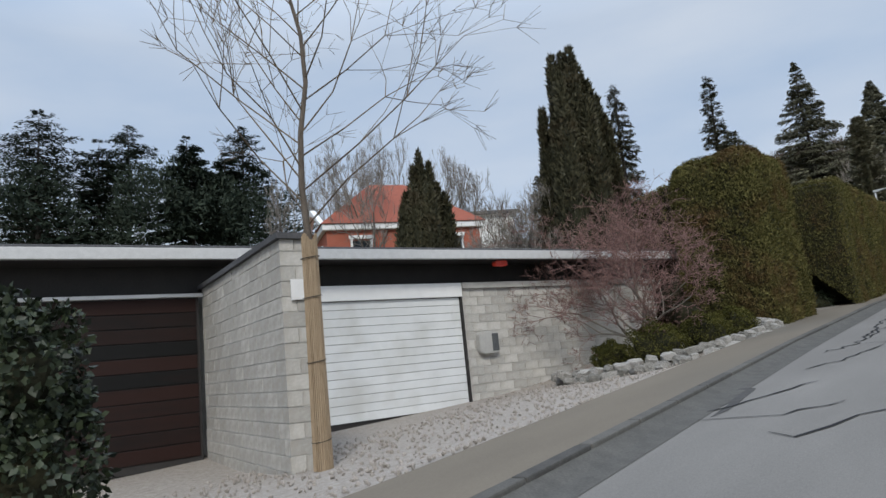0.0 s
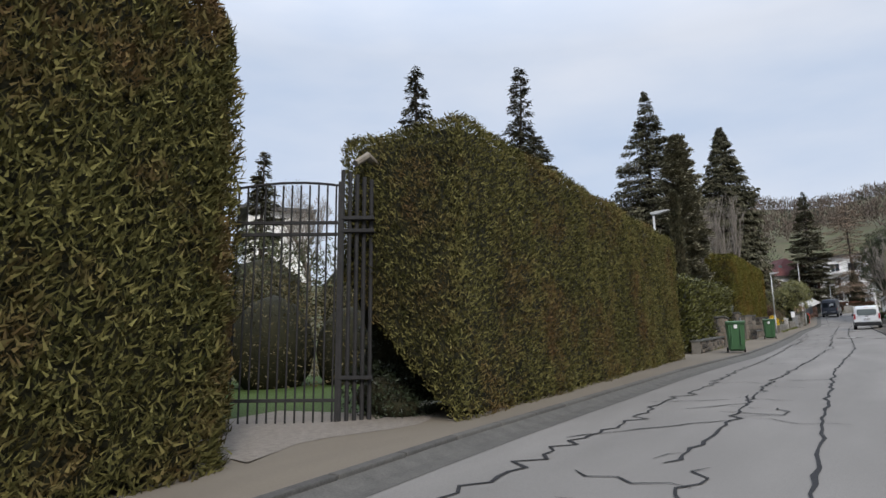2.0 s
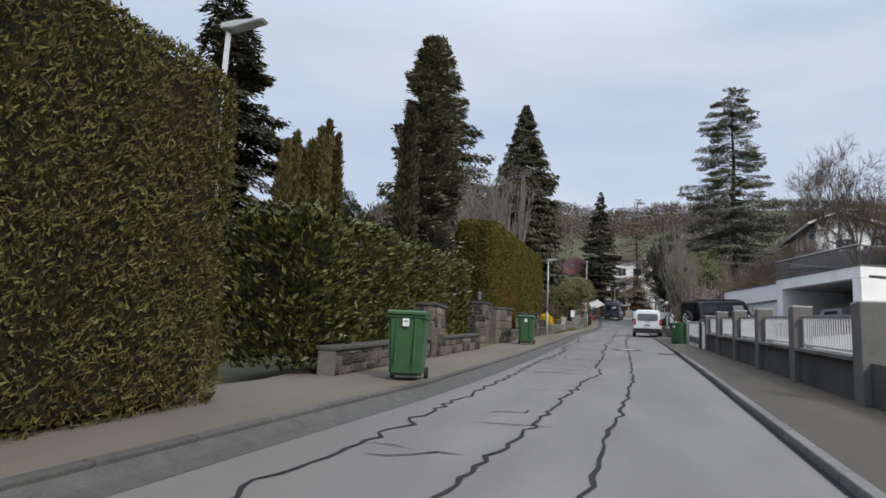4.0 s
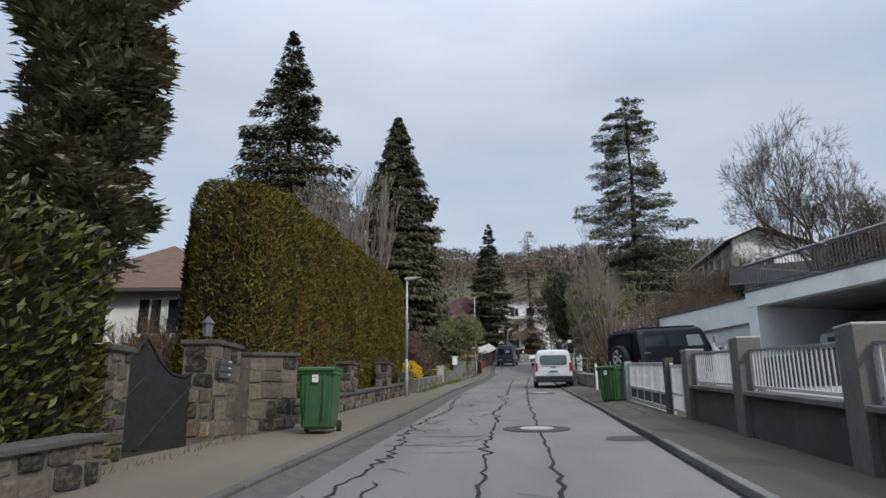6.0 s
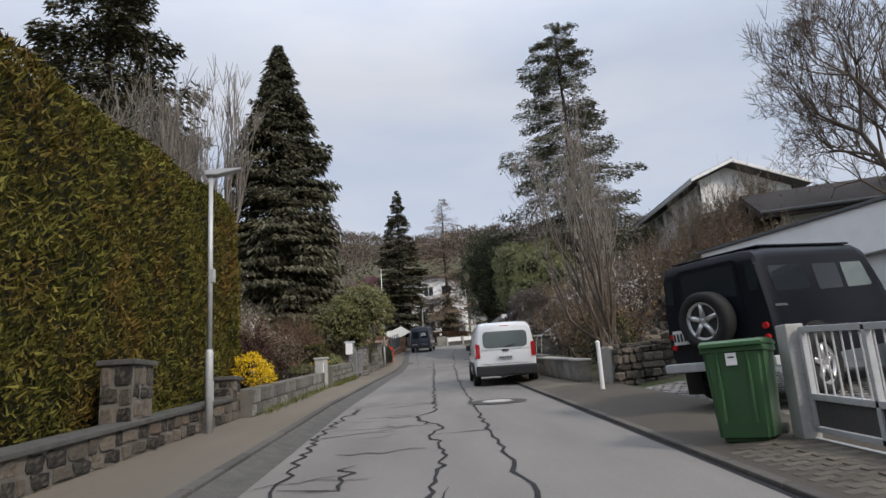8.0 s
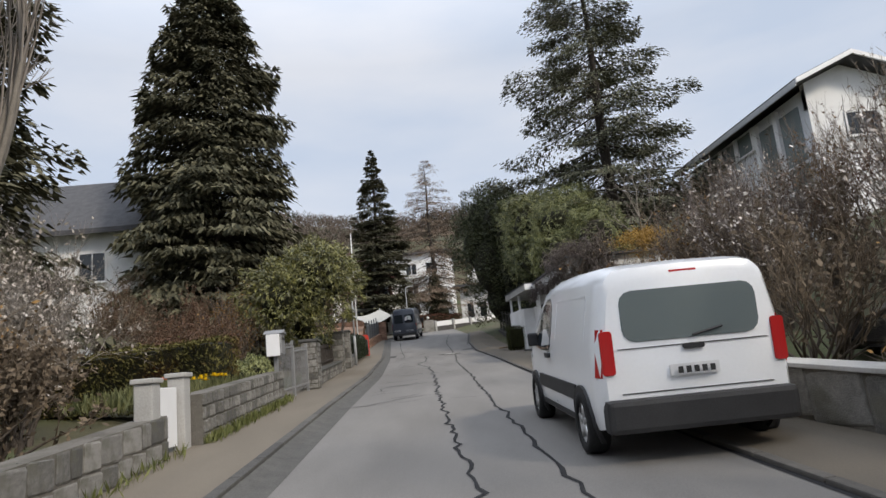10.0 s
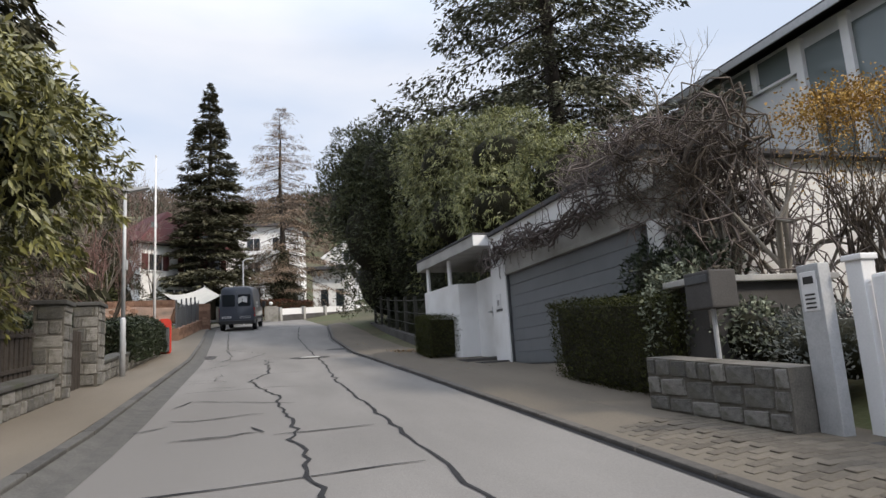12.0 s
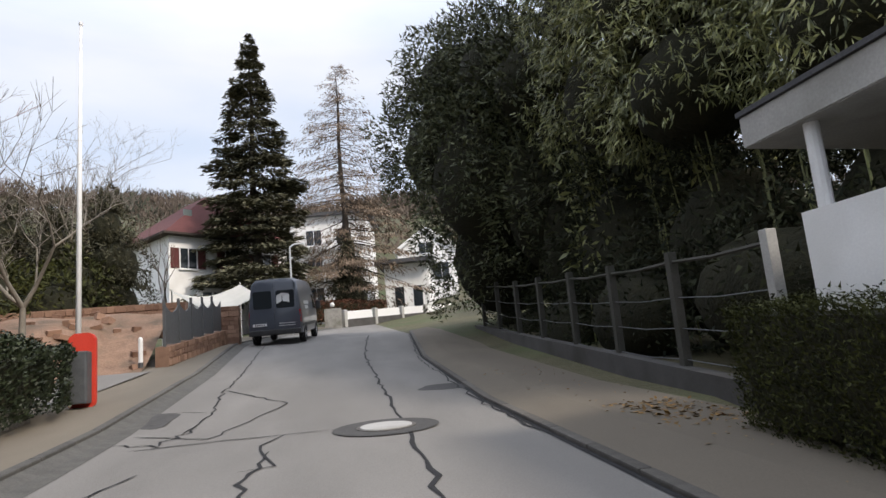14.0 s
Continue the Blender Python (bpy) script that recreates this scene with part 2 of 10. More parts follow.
M_TWIG_PURPLE = foliage("purple_brown_twigs", (0.062, 0.050, 0.045), (0.20, 0.168, 0.155), rough=0.9)
M_SPRUCE = foliage("spruce_needles", (0.030, 0.032, 0.021), (0.150, 0.142, 0.092), clump=0.5, spec=0.1, rough=0.8)
M_SPRUCE_BLUE = foliage("grey_green_needles", (0.042, 0.047, 0.032), (0.20, 0.20, 0.135), clump=0.5)
M_SHAGGY = foliage("shaggy_grey_green_scales", (0.064, 0.062, 0.043), (0.31, 0.29, 0.20), clump=1.6)
M_PINE = foliage("pine_needles", (0.011, 0.017, 0.013), (0.044, 0.055, 0.040), clump=0.4, rough=0.95, spec=0.04)
M_CYPRESS = foliage("cypress_scales", (0.020, 0.022, 0.012), (0.080, 0.074, 0.042), clump=0.8, brown=(0.06, 0.045, 0.025))
M_OLIVE = foliage("olive_cypress", (0.035, 0.032, 0.012), (0.15, 0.12, 0.045), clump=0.8)
M_YEW = foliage("yew_needles", (0.018, 0.024, 0.012), (0.098, 0.106, 0.050), clump=0.8)
M_YARD = surface("reddish_earth", (0.13, 0.078, 0.052), (0.34, 0.215, 0.15), scale=2.6, fine=22, bump=1.0, stain=(0.09, 0.072, 0.05), stain_scale=1.3, dist=0.08)
M_THUJA = foliage("clipped_thuja", (0.026, 0.028, 0.010), (0.165, 0.150, 0.054), brown=(0.115, 0.070, 0.034), clump=1.2, spec=0.05, rough=0.85)
M_THUJA_GOLD = foliage("golden_green_thuja", (0.018, 0.022, 0.005), (0.165, 0.150, 0.036), brown=(0.16, 0.095, 0.028), clump=1.0, spec=0.06, rough=0.8)
# Near-black core colour: the shade between the leaves is painted in.
M_CORE_SHADE = surface("core_shade", (0.008, 0.009, 0.004), (0.028, 0.026, 0.011), scale=3, fine=18, bump=1.0, dist=0.05)
M_LAUREL = foliage("laurel_leaves", (0.005, 0.008, 0.002), (0.128, 0.128, 0.034), rough=0.42, spec=0.28, clump=3.2)
M_IVY = foliage("ivy_leaves", (0.007, 0.012, 0.007), (0.038, 0.050, 0.024), rough=0.5, spec=0.3)
M_RHODO = foliage("rhododendron_leaves", (0.030, 0.036, 0.011), (0.22, 0.21, 0.065), rough=0.42, spec=0.45)
M_BAMBOO = foliage("bamboo_leaves", (0.026, 0.035, 0.013), (0.27, 0.28, 0.105), rough=0.45, spec=0.4, clump=1.1)
# Darkened leaves: the deep shade under the bamboo is in this colour.
M_UNDER = foliage("ivy_painted_shade", (0.007, 0.010, 0.006), (0.040, 0.044, 0.022), clump=0.8, rough=0.7, spec=0.1)
M_BOX = foliage("boxwood_leaves", (0.009, 0.012, 0.004), (0.066, 0.070, 0.020), rough=0.65, spec=0.12, clump=2)
M_BOX_PALE = foliage("pale_boxwood_leaves", (0.018, 0.022, 0.006), (0.115, 0.108, 0.032), rough=0.75, spec=0.06, clump=2)
M_BROWNLEAF = foliage("withered_leaves", (0.085, 0.05, 0.02), (0.30, 0.17, 0.055))
M_RUSSET = foliage("russet_shoots", (0.055, 0.030, 0.020), (0.17, 0.095, 0.06))
M_GOLDLEAF = foliage("golden_withered_leaves", (0.20, 0.11, 0.025), (0.46, 0.28, 0.065))
M_FORSYTHIA = foliage("forsythia_flowers", (0.55, 0.34, 0.01), (0.85, 0.60, 0.02))
M_BLOSSOM = foliage("white_buds", (0.28, 0.24, 0.20), (0.6, 0.55, 0.5))
M_GRASS = foliage("rough_grass", (0.055, 0.07, 0.02), (0.16, 0.165, 0.06))
M_WOODS = foliage("bare_woods", (0.062, 0.048, 0.039), (0.135, 0.108, 0.088), rough=1.0, clump=0.02)
M_WOODS_GREEN = foliage("far_evergreens", (0.03, 0.036, 0.028), (0.08, 0.085, 0.06), rough=1.0, clump=0.02)
M_GREENBIN = surface("green_bin_plastic", (0.030, 0.085, 0.033), (0.048, 0.125, 0.050), rough=0.42, scale=3, fine=60, bump=0.05, stain=(0.03, 0.08, 0.033), stain_scale=2)
M_RUBBER = surface("black_rubber", (0.012, 0.012, 0.012), (0.03, 0.03, 0.03), rough=0.8, scale=8, fine=60, bump=0.2)
M_LABEL = surface("white_label", (0.65, 0.65, 0.65), (0.75, 0.75, 0.75), rough=0.5, bump=0)
M_INK = surface("dark_print", (0.02, 0.02, 0.02), (0.04, 0.04, 0.04), rough=0.5, bump=0)
M_CARWHITE = surface("white_car_paint", (0.84, 0.85, 0.86), (0.89, 0.90, 0.91), rough=0.25, scale=2, fine=30, bump=0, coat=0.6)
M_CARNAVY = surface("dark_blue_car_paint", (0.006, 0.007, 0.011), (0.011, 0.012, 0.018), rough=0.32, scale=2, fine=30, bump=0, coat=0.0)
M_CARNAVY.node_tree.nodes["Principled BSDF"].inputs["Specular IOR Level"].default_value = 0.3
M_CARGREY = surface("slate_car_paint", (0.040, 0.048, 0.066), (0.058, 0.068, 0.09), rough=0.35, scale=2, fine=30, bump=0, coat=0.4)
M_CARSILVER = surface("silver_car_paint", (0.38, 0.40, 0.43), (0.48, 0.50, 0.53), rough=0.3, scale=2, fine=30, bump=0, metal=0.4, coat=0.4)
M_BLACKPLASTIC = surface("black_plastic", (0.014, 0.014, 0.015), (0.032, 0.032, 0.034), rough=0.6, scale=5, fine=60, bump=0.1)
M_ALLOY = surface("alloy_metal", (0.48, 0.48, 0.48), (0.62, 0.62, 0.62), rough=0.35, scale=6, fine=40, bump=0, metal=0.7)
M_WROUGHT = surface("black_wrought_iron", (0.014, 0.014, 0.015), (0.036, 0.035, 0.036), rough=0.75, scale=8, fine=60, bump=0.2)
M_GLASS = glass_mat("window_glass")
M_GLASS_PALE = glass_mat("pale_window_glass", (0.16, 0.19, 0.19), 0.08)
M_REDLAMP = glass_mat("red_lamp_glass", (0.45, 0.02, 0.02), 0.15)
M_RED = surface("red_plastic", (0.50, 0.035, 0.02), (0.62, 0.06, 0.035), rough=0.4, scale=4, fine=40, bump=0)
M_BRICK = surface("red_sandstone", (0.16, 0.092, 0.064), (0.30, 0.185, 0.13), scale=5, fine=50, bump=0.6, per_object=0.5)
M_REDBRICK = surface("red_brick_house", (0.27, 0.085, 0.055), (0.38, 0.125, 0.082), scale=3, fine=40, bump=0.3)
M_TILE = surface("red_roof_tiles", (0.20, 0.062, 0.042), (0.32, 0.105, 0.07), scale=3, fine=40, bump=0.6, stretch=(1, 1, 4))
M_TILE_DARK = surface("dark_red_roof_tiles", (0.075, 0.026, 0.025), (0.125, 0.042, 0.04), scale=3, fine=40, bump=0.6, stretch=(1, 1, 4))
M_TILE_BROWN = surface("brown_roof_tiles", (0.10, 0.062, 0.050), (0.19, 0.125, 0.10), scale=3, fine=40, bump=0.6, stretch=(1, 1, 4))
M_SLATE = surface("slate_roof", (0.05, 0.05, 0.055), (0.11, 0.11, 0.115), scale=3, fine=40, bump=0.5)
M_ROOF_DARK = surface("dark_brown_roof_tiles", (0.022, 0.018, 0.016), (0.055, 0.045, 0.04), scale=3, fine=40, bump=0.6, stretch=(1, 1, 4))
M_GREYHOUSE = surface("pale_grey_render", (0.60, 0.62, 0.65), (0.70, 0.72, 0.75), scale=1.5, fine=40, bump=0.2)
M_CANVAS = surface("cream_canvas", (0.40, 0.385, 0.34), (0.52, 0.50, 0.45), scale=2, fine=80, bump=0.1)
M_PAVER = surface("brown_pavers", (0.080, 0.069, 0.055), (0.150, 0.130, 0.103), scale=7, fine=70, bump=0.5, per_object=0.35)
M_SETT = surface("granite_sett", (0.12, 0.115, 0.11), (0.24, 0.23, 0.22), scale=6, fine=60, bump=0.6, per_object=0.4)

# ---- building helpers ----
rng = np.random.default_rng(7)
KY = (-400, -10, 30, 50, 70, 100, 108, 116, 130, 160, 400)
KZ = (-20, -0.68, 2.03, 3.40, 4.80, 6.97, 7.80, 8.86, 10.30, 13.2, 30)
XL_Y = (-60, -5, 5, 15, 25, 29, 33, 41, 55, 65, 76, 85, 98, 106, 118, 124, 130, 138, 150, 170)
XL_X = (-2.9, -3.0, -3.4, -3.55, -3.2, -2.9, -2.55, -2.35, -2.3, -2.35, -2.1, -1.8, -1.85, -2.0, -2.2, -1.0, 1.6, 7.0, 15.5, 30)
XR_Y = (-60, 20, 40, 55, 70, 80, 90, 100, 108, 118, 128, 138, 150, 170)
XR_X = (1.5, 1.6, 2.1, 2.35, 2.4, 2.65, 3.0, 3.25, 3.6, 4.6, 6.7, 12.4, 21.0, 36)


def g(y):
    return float(np.interp(y, KY, KZ))


def xl(y):
    return float(np.interp(y, XL_Y, XL_X))


def xr(y):
    return float(np.interp(y, XR_Y, XR_X))


def smooth(a, b, t):
    t = min(1.0, max(0.0, (t - a) / (b - a)))
    return t * t * (3 - 2 * t)


def ground(x, y):
    """Height of the land beside the road."""
    z = g(min(y, 160))
    if x < -4.0:
        z -= 0.095 * min(-4.0 - x, 5.6) * (1 - smooth(5, 10, y))
        z += 0.17 * min(max(0.0, -17 - x), 60) + 0.05 * max(0.0, min(-6 - x, 8)) * smooth(60, 70, y)
    if x > 3.7:
        far = smooth(66, 70, y) * (1 - smooth(83, 84.5, y))
        z += (0.10 * min(x - 3.7, 5)) * (1 - far) * (1 - smooth(84, 85, y) * (1 - smooth(96, 97, y)))
        z += far * (0.5 * smooth(4.6, 5.4, x) + 0.22 * min(max(0, x - 4.6), 14)) + 0.22 * min(max(0.0, x - 9), 14)
    if y > 150:
        d = min(y, 480) - 150
        near = smooth(-0.62, -0.30, x / y)
        z += (0.272 * d * smooth(150, 250, y) + 5 * noise.noise((x * 0.008, y * 0.01, 3.0)) * smooth(170, 250, y)) * near
    return z


def mesh_data(name, verts, faces, mat, smooth_shade=False):
    me = bpy.data.meshes.new(name)
    me.from_pydata([tuple(v) for v in verts], [], faces)
    me.materials.append(mat)
    if smooth_shade:
        me.shade_smooth()
    me.update()
    return me


def thing(name, label, category, at=(0, 0, 0), rz=0.0, group="", kind="", rx=0.0, ry=0.0):
    """An empty at the base of a thing; its parts are built round it."""
    ob = new(name)
    ob.empty_display_size = 0.2
    ob.matrix_basis = pose(*at, rx, ry, rz)
    return tagged(ob, label, category, group, kind)


def part(name, bm, mat, parent, label="", smooth_shade=False):
    me = bpy.data.meshes.new(name)
    bm.to_mesh(me)
    bm.free()
    me.materials.append(mat)
    if smooth_shade:
        me.shade_smooth()
    ob = new(name, me)
    ob.parent = parent
    if label:
        ob["label"] = label
    return ob


def piece(name, me, parent, m=None):
    ob = new(name, me)
    ob.parent = parent
    if m is not None:
        ob.matrix_basis = m
    return ob


def solo(name, bm, mat, label, category, group="", kind="", smooth_shade=False, at=(0, 0, 0)):
    ob = part(name, bm, mat, None, "", smooth_shade)
    ob.location = at
    return tagged(ob, label, category, group, kind)


def add_box(bm, x0, x1, y0, y1, z0, z1, bevel=0.0, slope=0.0, slope_x=0.0):
    """A box whose heights rise with y by slope and with x by slope_x."""
    vs = [bm.verts.new((x, y, z + slope * y + slope_x * x)) for x in (x0, x1) for y in (y0, y1) for z in (z0, z1)]
    fs = [bm.faces.new([vs[i] for i in q]) for q in ((0, 1, 3, 2), (4, 6, 7, 5), (0, 4, 5, 1), (2, 3, 7, 6), (0, 2, 6, 4), (1, 5, 7, 3))]
    if bevel:
        es = list({e for f in fs for e in f.edges})
        bmesh.ops.bevel(bm, geom=es, offset=bevel, segments=2, affect="EDGES", profile=0.6)
    return vs


def boxed(x0, x1, y0, y1, z0, z1, bevel=0.0, slope=0.0, slope_x=0.0):
    bm = bmesh.new()
    add_box(bm, x0, x1, y0, y1, z0, z1, bevel, slope, slope_x)
    return bm


def add_tube(bm, pts, radii, sides=8, cap=True):
    """A tube through points, with a radius at each."""
    rings = []
    for i, p in enumerate(pts):
        a, b = Vector(pts[max(i - 1, 0)]), Vector(pts[min(i + 1, len(pts) - 1)])
        d = (b - a).normalized()
        u = d.orthogonal().normalized() if not rings else (last_u - d * last_u.dot(d)).normalized()
        w, last_u = d.cross(u), u
        r = radii[i] if hasattr(radii, "__len__") else radii
        rings.append([bm.verts.new(Vector(p) + (u * math.cos(k * math.tau / sides) + w * math.sin(k * math.tau / sides)) * r) for k in range(sides)])
    for a, b in zip(rings, rings[1:]):
        for k in range(sides):
            bm.faces.new((a[k], a[(k + 1) % sides], b[(k + 1) % sides], b[k]))
    if cap:
        bm.faces.new(rings[0][::-1])
        bm.faces.new(rings[-1])


def tubed(pts, radii, sides=8):
    bm = bmesh.new()
    add_tube(bm, pts, radii, sides)
    return bm


def add_prism(bm, outline, depth, axis="y", bevel=0.0):
    """A closed outline in two axes, drawn out along the third by depth."""
    def put(a, b, c):
        return {"y": (a, c, b), "x": (c, a, b), "z": (a, b, c)}[axis]
    f = [bm.verts.new(put(a, b, 0)) for a, b in outline]
    k = [bm.verts.new(put(a, b, depth)) for a, b in outline]
    n = len(outline)
    fs = [bm.faces.new(f), bm.faces.new(k[::-1])]
    fs += [bm.faces.new((f[i], k[i], k[(i + 1) % n], f[(i + 1) % n])) for i in range(n)]
    bmesh.ops.recalc_face_normals(bm, faces=fs)
    if bevel:
        bmesh.ops.bevel(bm, geom=list({e for q in fs[:2] for e in q.edges}), offset=bevel, segments=2, affect="EDGES")


def prism(outline, depth, axis="y", bevel=0.0):
    bm = bmesh.new()
    add_prism(bm, outline, depth, axis, bevel)
    return bm


def rounded(w, h, r, n=4, x=0.0, y=0.0):
    """The outline of a rectangle with rounded corners, its middle at x, y."""
    out = []
    for cx, cy, a in ((w / 2 - r, h / 2 - r, 0), (-w / 2 + r, h / 2 - r, 90), (-w / 2 + r, -h / 2 + r, 180), (w / 2 - r, -h / 2 + r, 270)):
        out += [(x + cx + r * math.cos(radians(a + 90 * k / n)), y + cy + r * math.sin(radians(a + 90 * k / n))) for k in range(n + 1)]
    return out


# ---- foliage ----
def unit(v):
    return v / np.maximum(np.linalg.norm(v, axis=-1, keepdims=True), 1e-9)


def leaf_mesh(name, C, D, N, L, W, mat, fold=0.0, sprig=False):
    """Many pointed leaves in one mesh: places, directions, facings, lengths and widths."""
    n = len(C)
    D = unit(D)
    S = unit(np.cross(D, N))
    U = np.cross(S, D)
    L, W = np.broadcast_to(np.asarray(L, float).reshape(-1, 1), (n, 1)), np.broadcast_to(np.asarray(W, float).reshape(-1, 1), (n, 1))
    mid = C + D * L * 0.45
    v = np.stack([C, mid + S * W / 2 + U * W * fold, C + D * L, mid - S * W / 2 + U * W * fold], 1).reshape(-1, 3)
    me = bpy.data.meshes.new(name)
    if sprig:
        v = np.stack([C - S * W / 2, C + S * W / 2, C + D * L], 1).reshape(-1, 3)
        me.vertices.add(3 * n)
        me.vertices.foreach_set("co", v.ravel().astype(np.float32))
        me.loops.add(3 * n)
        me.loops.foreach_set("vertex_index", np.arange(3 * n, dtype=np.int32))
        me.polygons.add(n)
        me.polygons.foreach_set("loop_start", np.arange(0, 3 * n, 3, dtype=np.int32))
        me.materials.append(mat)
        me.update(calc_edges=True)
        return me
    me.vertices.add(4 * n)
    me.vertices.foreach_set("co", v.ravel().astype(np.float32))
    if fold:
        idx = (np.arange(n)[:, None] * 4 + np.array([0, 1, 2, 0, 2, 3])).ravel()
        me.loops.add(6 * n)
        me.loops.foreach_set("vertex_index", idx.astype(np.int32))
        me.polygons.add(2 * n)
        me.polygons.foreach_set("loop_start", np.arange(0, 6 * n, 3, dtype=np.int32))
    else:
        me.loops.add(4 * n)
        me.loops.foreach_set("vertex_index", np.arange(4 * n, dtype=np.int32))
        me.polygons.add(n)
        me.polygons.foreach_set("loop_start", np.arange(0, 4 * n, 4, dtype=np.int32))
    me.materials.append(mat)
    me.update(calc_edges=True)
    me.validate()
    return me


def twig_mesh(name, A, B, RA, RB, mat, sides=3):
    """Many tapered twigs in one mesh, from A to B with radii RA to RB."""
    n = len(A)
    D = unit(B - A)
    U = unit(np.cross(D, np.where(np.abs(D[:, 2:3]) > 0.9, np.array([[1.0, 0, 0]]), np.array([[0, 0, 1.0]]))))
    V = np.cross(D, U)
    ring = []
    for P, R in ((A, RA), (B, RB)):
        for k in range(sides):
            a = math.tau * k / sides
            ring.append(P + (U * math.cos(a) + V * math.sin(a)) * R[:, None])
    v = np.stack(ring, 1).reshape(-1, 3)
    q = np.array([[k, (k + 1) % sides, sides + (k + 1) % sides, sides + k] for k in range(sides)]).ravel()
    idx = (np.arange(n)[:, None] * (2 * sides) + q).ravel()
    me = bpy.data.meshes.new(name)
    me.vertices.add(len(v))
    me.vertices.foreach_set("co", v.ravel().astype(np.float32))
    me.loops.add(len(idx))
    me.loops.foreach_set("vertex_index", idx.astype(np.int32))
    me.polygons.add(len(idx) // 4)
    me.polygons.foreach_set("loop_start", np.arange(0, len(idx), 4, dtype=np.int32))
    me.materials.append(mat)
    me.update(calc_edges=True)
    me.validate()
    return me


def trunk_bm(h, r0, r1, lean=(0, 0), seed=0, sides=9, n=7):
    pts = [(lean[0] * (k / n) + 0.04 * h * 0.1 * math.sin(seed + k * 1.7), lean[1] * (k / n) + 0.004 * h * math.cos(seed * 2 + k * 1.3), h * k / n - 0.15) for k in range(n + 1)]
    rad = [r0 * 1.35 if k == 0 else r0 + (r1 - r0) * k / n for k in range(n + 1)]
    return tubed(pts, rad, sides)


def conifer(name, label, at, h, radius, mat, bark=None, base=0.06, power=0.85, up=-0.25, spray=0.42, count=6000, seed=1, gaps=0.25, category="conifer tree", group="", tiers=0, thin=0.30, fan=0.0, limbs=17, hang=0.0):
    """A conifer: whorls of limbs, each carrying hanging sprays of needles, with gaps and an uneven outline."""
    r = np.random.default_rng(seed)
    count, spray = int(count * 2.2), spray * 0.66
    t = thing(name, label, category, at, group=group)
    part("trunk", trunk_bm(h * 0.97, h * 0.016 + 0.05, 0.03, seed=seed), bark or M_BARK_DARK, t, smooth_shade=True)
    nb = max(60, int(h * limbs))
    zf = base + (1 - base) * r.random(nb) ** 0.9
    if tiers:
        zf = np.clip(np.round(zf * tiers) / tiers + r.normal(0, 0.25 / tiers, nb), base, 0.995)
    az = r.random(nb) * math.tau
    ln = radius * np.clip(1 - zf, 0.0, 1) ** power * (1 - gaps + 1.3 * gaps * r.random(nb)) + 0.10
    # a slow variation round the crown, so that it is no cone
    ln *= 1 + 0.18 * np.sin(az * 2 + seed) * np.cos(zf * 9 + seed) + 0.12 * np.sin(az * 5 + zf * 20)
    droop = up * (0.4 + 0.9 * (1 - zf)) + r.normal(0, 0.08, nb)
    pick = r.choice(nb, count, p=(ln + 0.2) / (ln + 0.2).sum())
    s = np.sqrt(r.random(count)) * 0.98 + 0.02
    lp, ap = ln[pick], az[pick] + r.normal(0, 0.10, count)
    hx = np.stack([np.cos(ap), np.sin(ap), np.zeros(count)], 1)
    z = zf[pick] * h + lp * (droop[pick] * s + 0.28 * np.maximum(0, -up) * s * s)
    C = hx * (lp * s)[:, None]
    C[:, 2] = z
    C += r.normal(0, 0.05 if fan else 0.06 + 0.03 * radius / 3, (count, 3))
    across = np.stack([-np.sin(ap), np.cos(ap), np.zeros(count)], 1)
    side = across * r.normal(0, 0.8, count)[:, None]
    if fan:
        # side shoots that spread flat from each limb and hang a little at their ends
        off = r.normal(0, 0.42, count) * fan * lp * (1.08 - s) ** 0.6
        C += across * off[:, None] + hx * (0.5 * np.abs(off))[:, None]
        C[:, 2] -= 0.22 * np.abs(off) + 0.10 * r.random(count) ** 2
        side = across * (np.sign(off) * 0.8 + r.normal(0, 0.35, count))[:, None]
    D = hx * 0.9 + side
    D[:, 2] = droop[pick] * 0.9 - 0.15 - hang * r.random(count) + r.normal(0, 0.25, count)
    N = r.normal(0, 0.45, (count, 3))
    N[:, 2] += 1
    sz = spray * (0.6 + 0.8 * r.random(count)) * (0.55 + 0.45 * np.clip(lp / radius, 0, 1))
    piece("crown", leaf_mesh("crown", C, D, N, sz, sz * thin * 1.5, mat, sprig=True), t)
    A = np.zeros((nb, 3)); A[:, 2] = zf * h
    B = np.stack([np.cos(az) * ln * 0.9, np.sin(az) * ln * 0.9, zf * h + ln * 0.9 * (droop + 0.25 * max(0, -up))], 1)
    piece("limb_frame", twig_mesh("limb_frame", A, B, 0.012 + 0.010 * ln, np.full(nb, 0.006), bark or M_BARK_DARK), t)
    return t


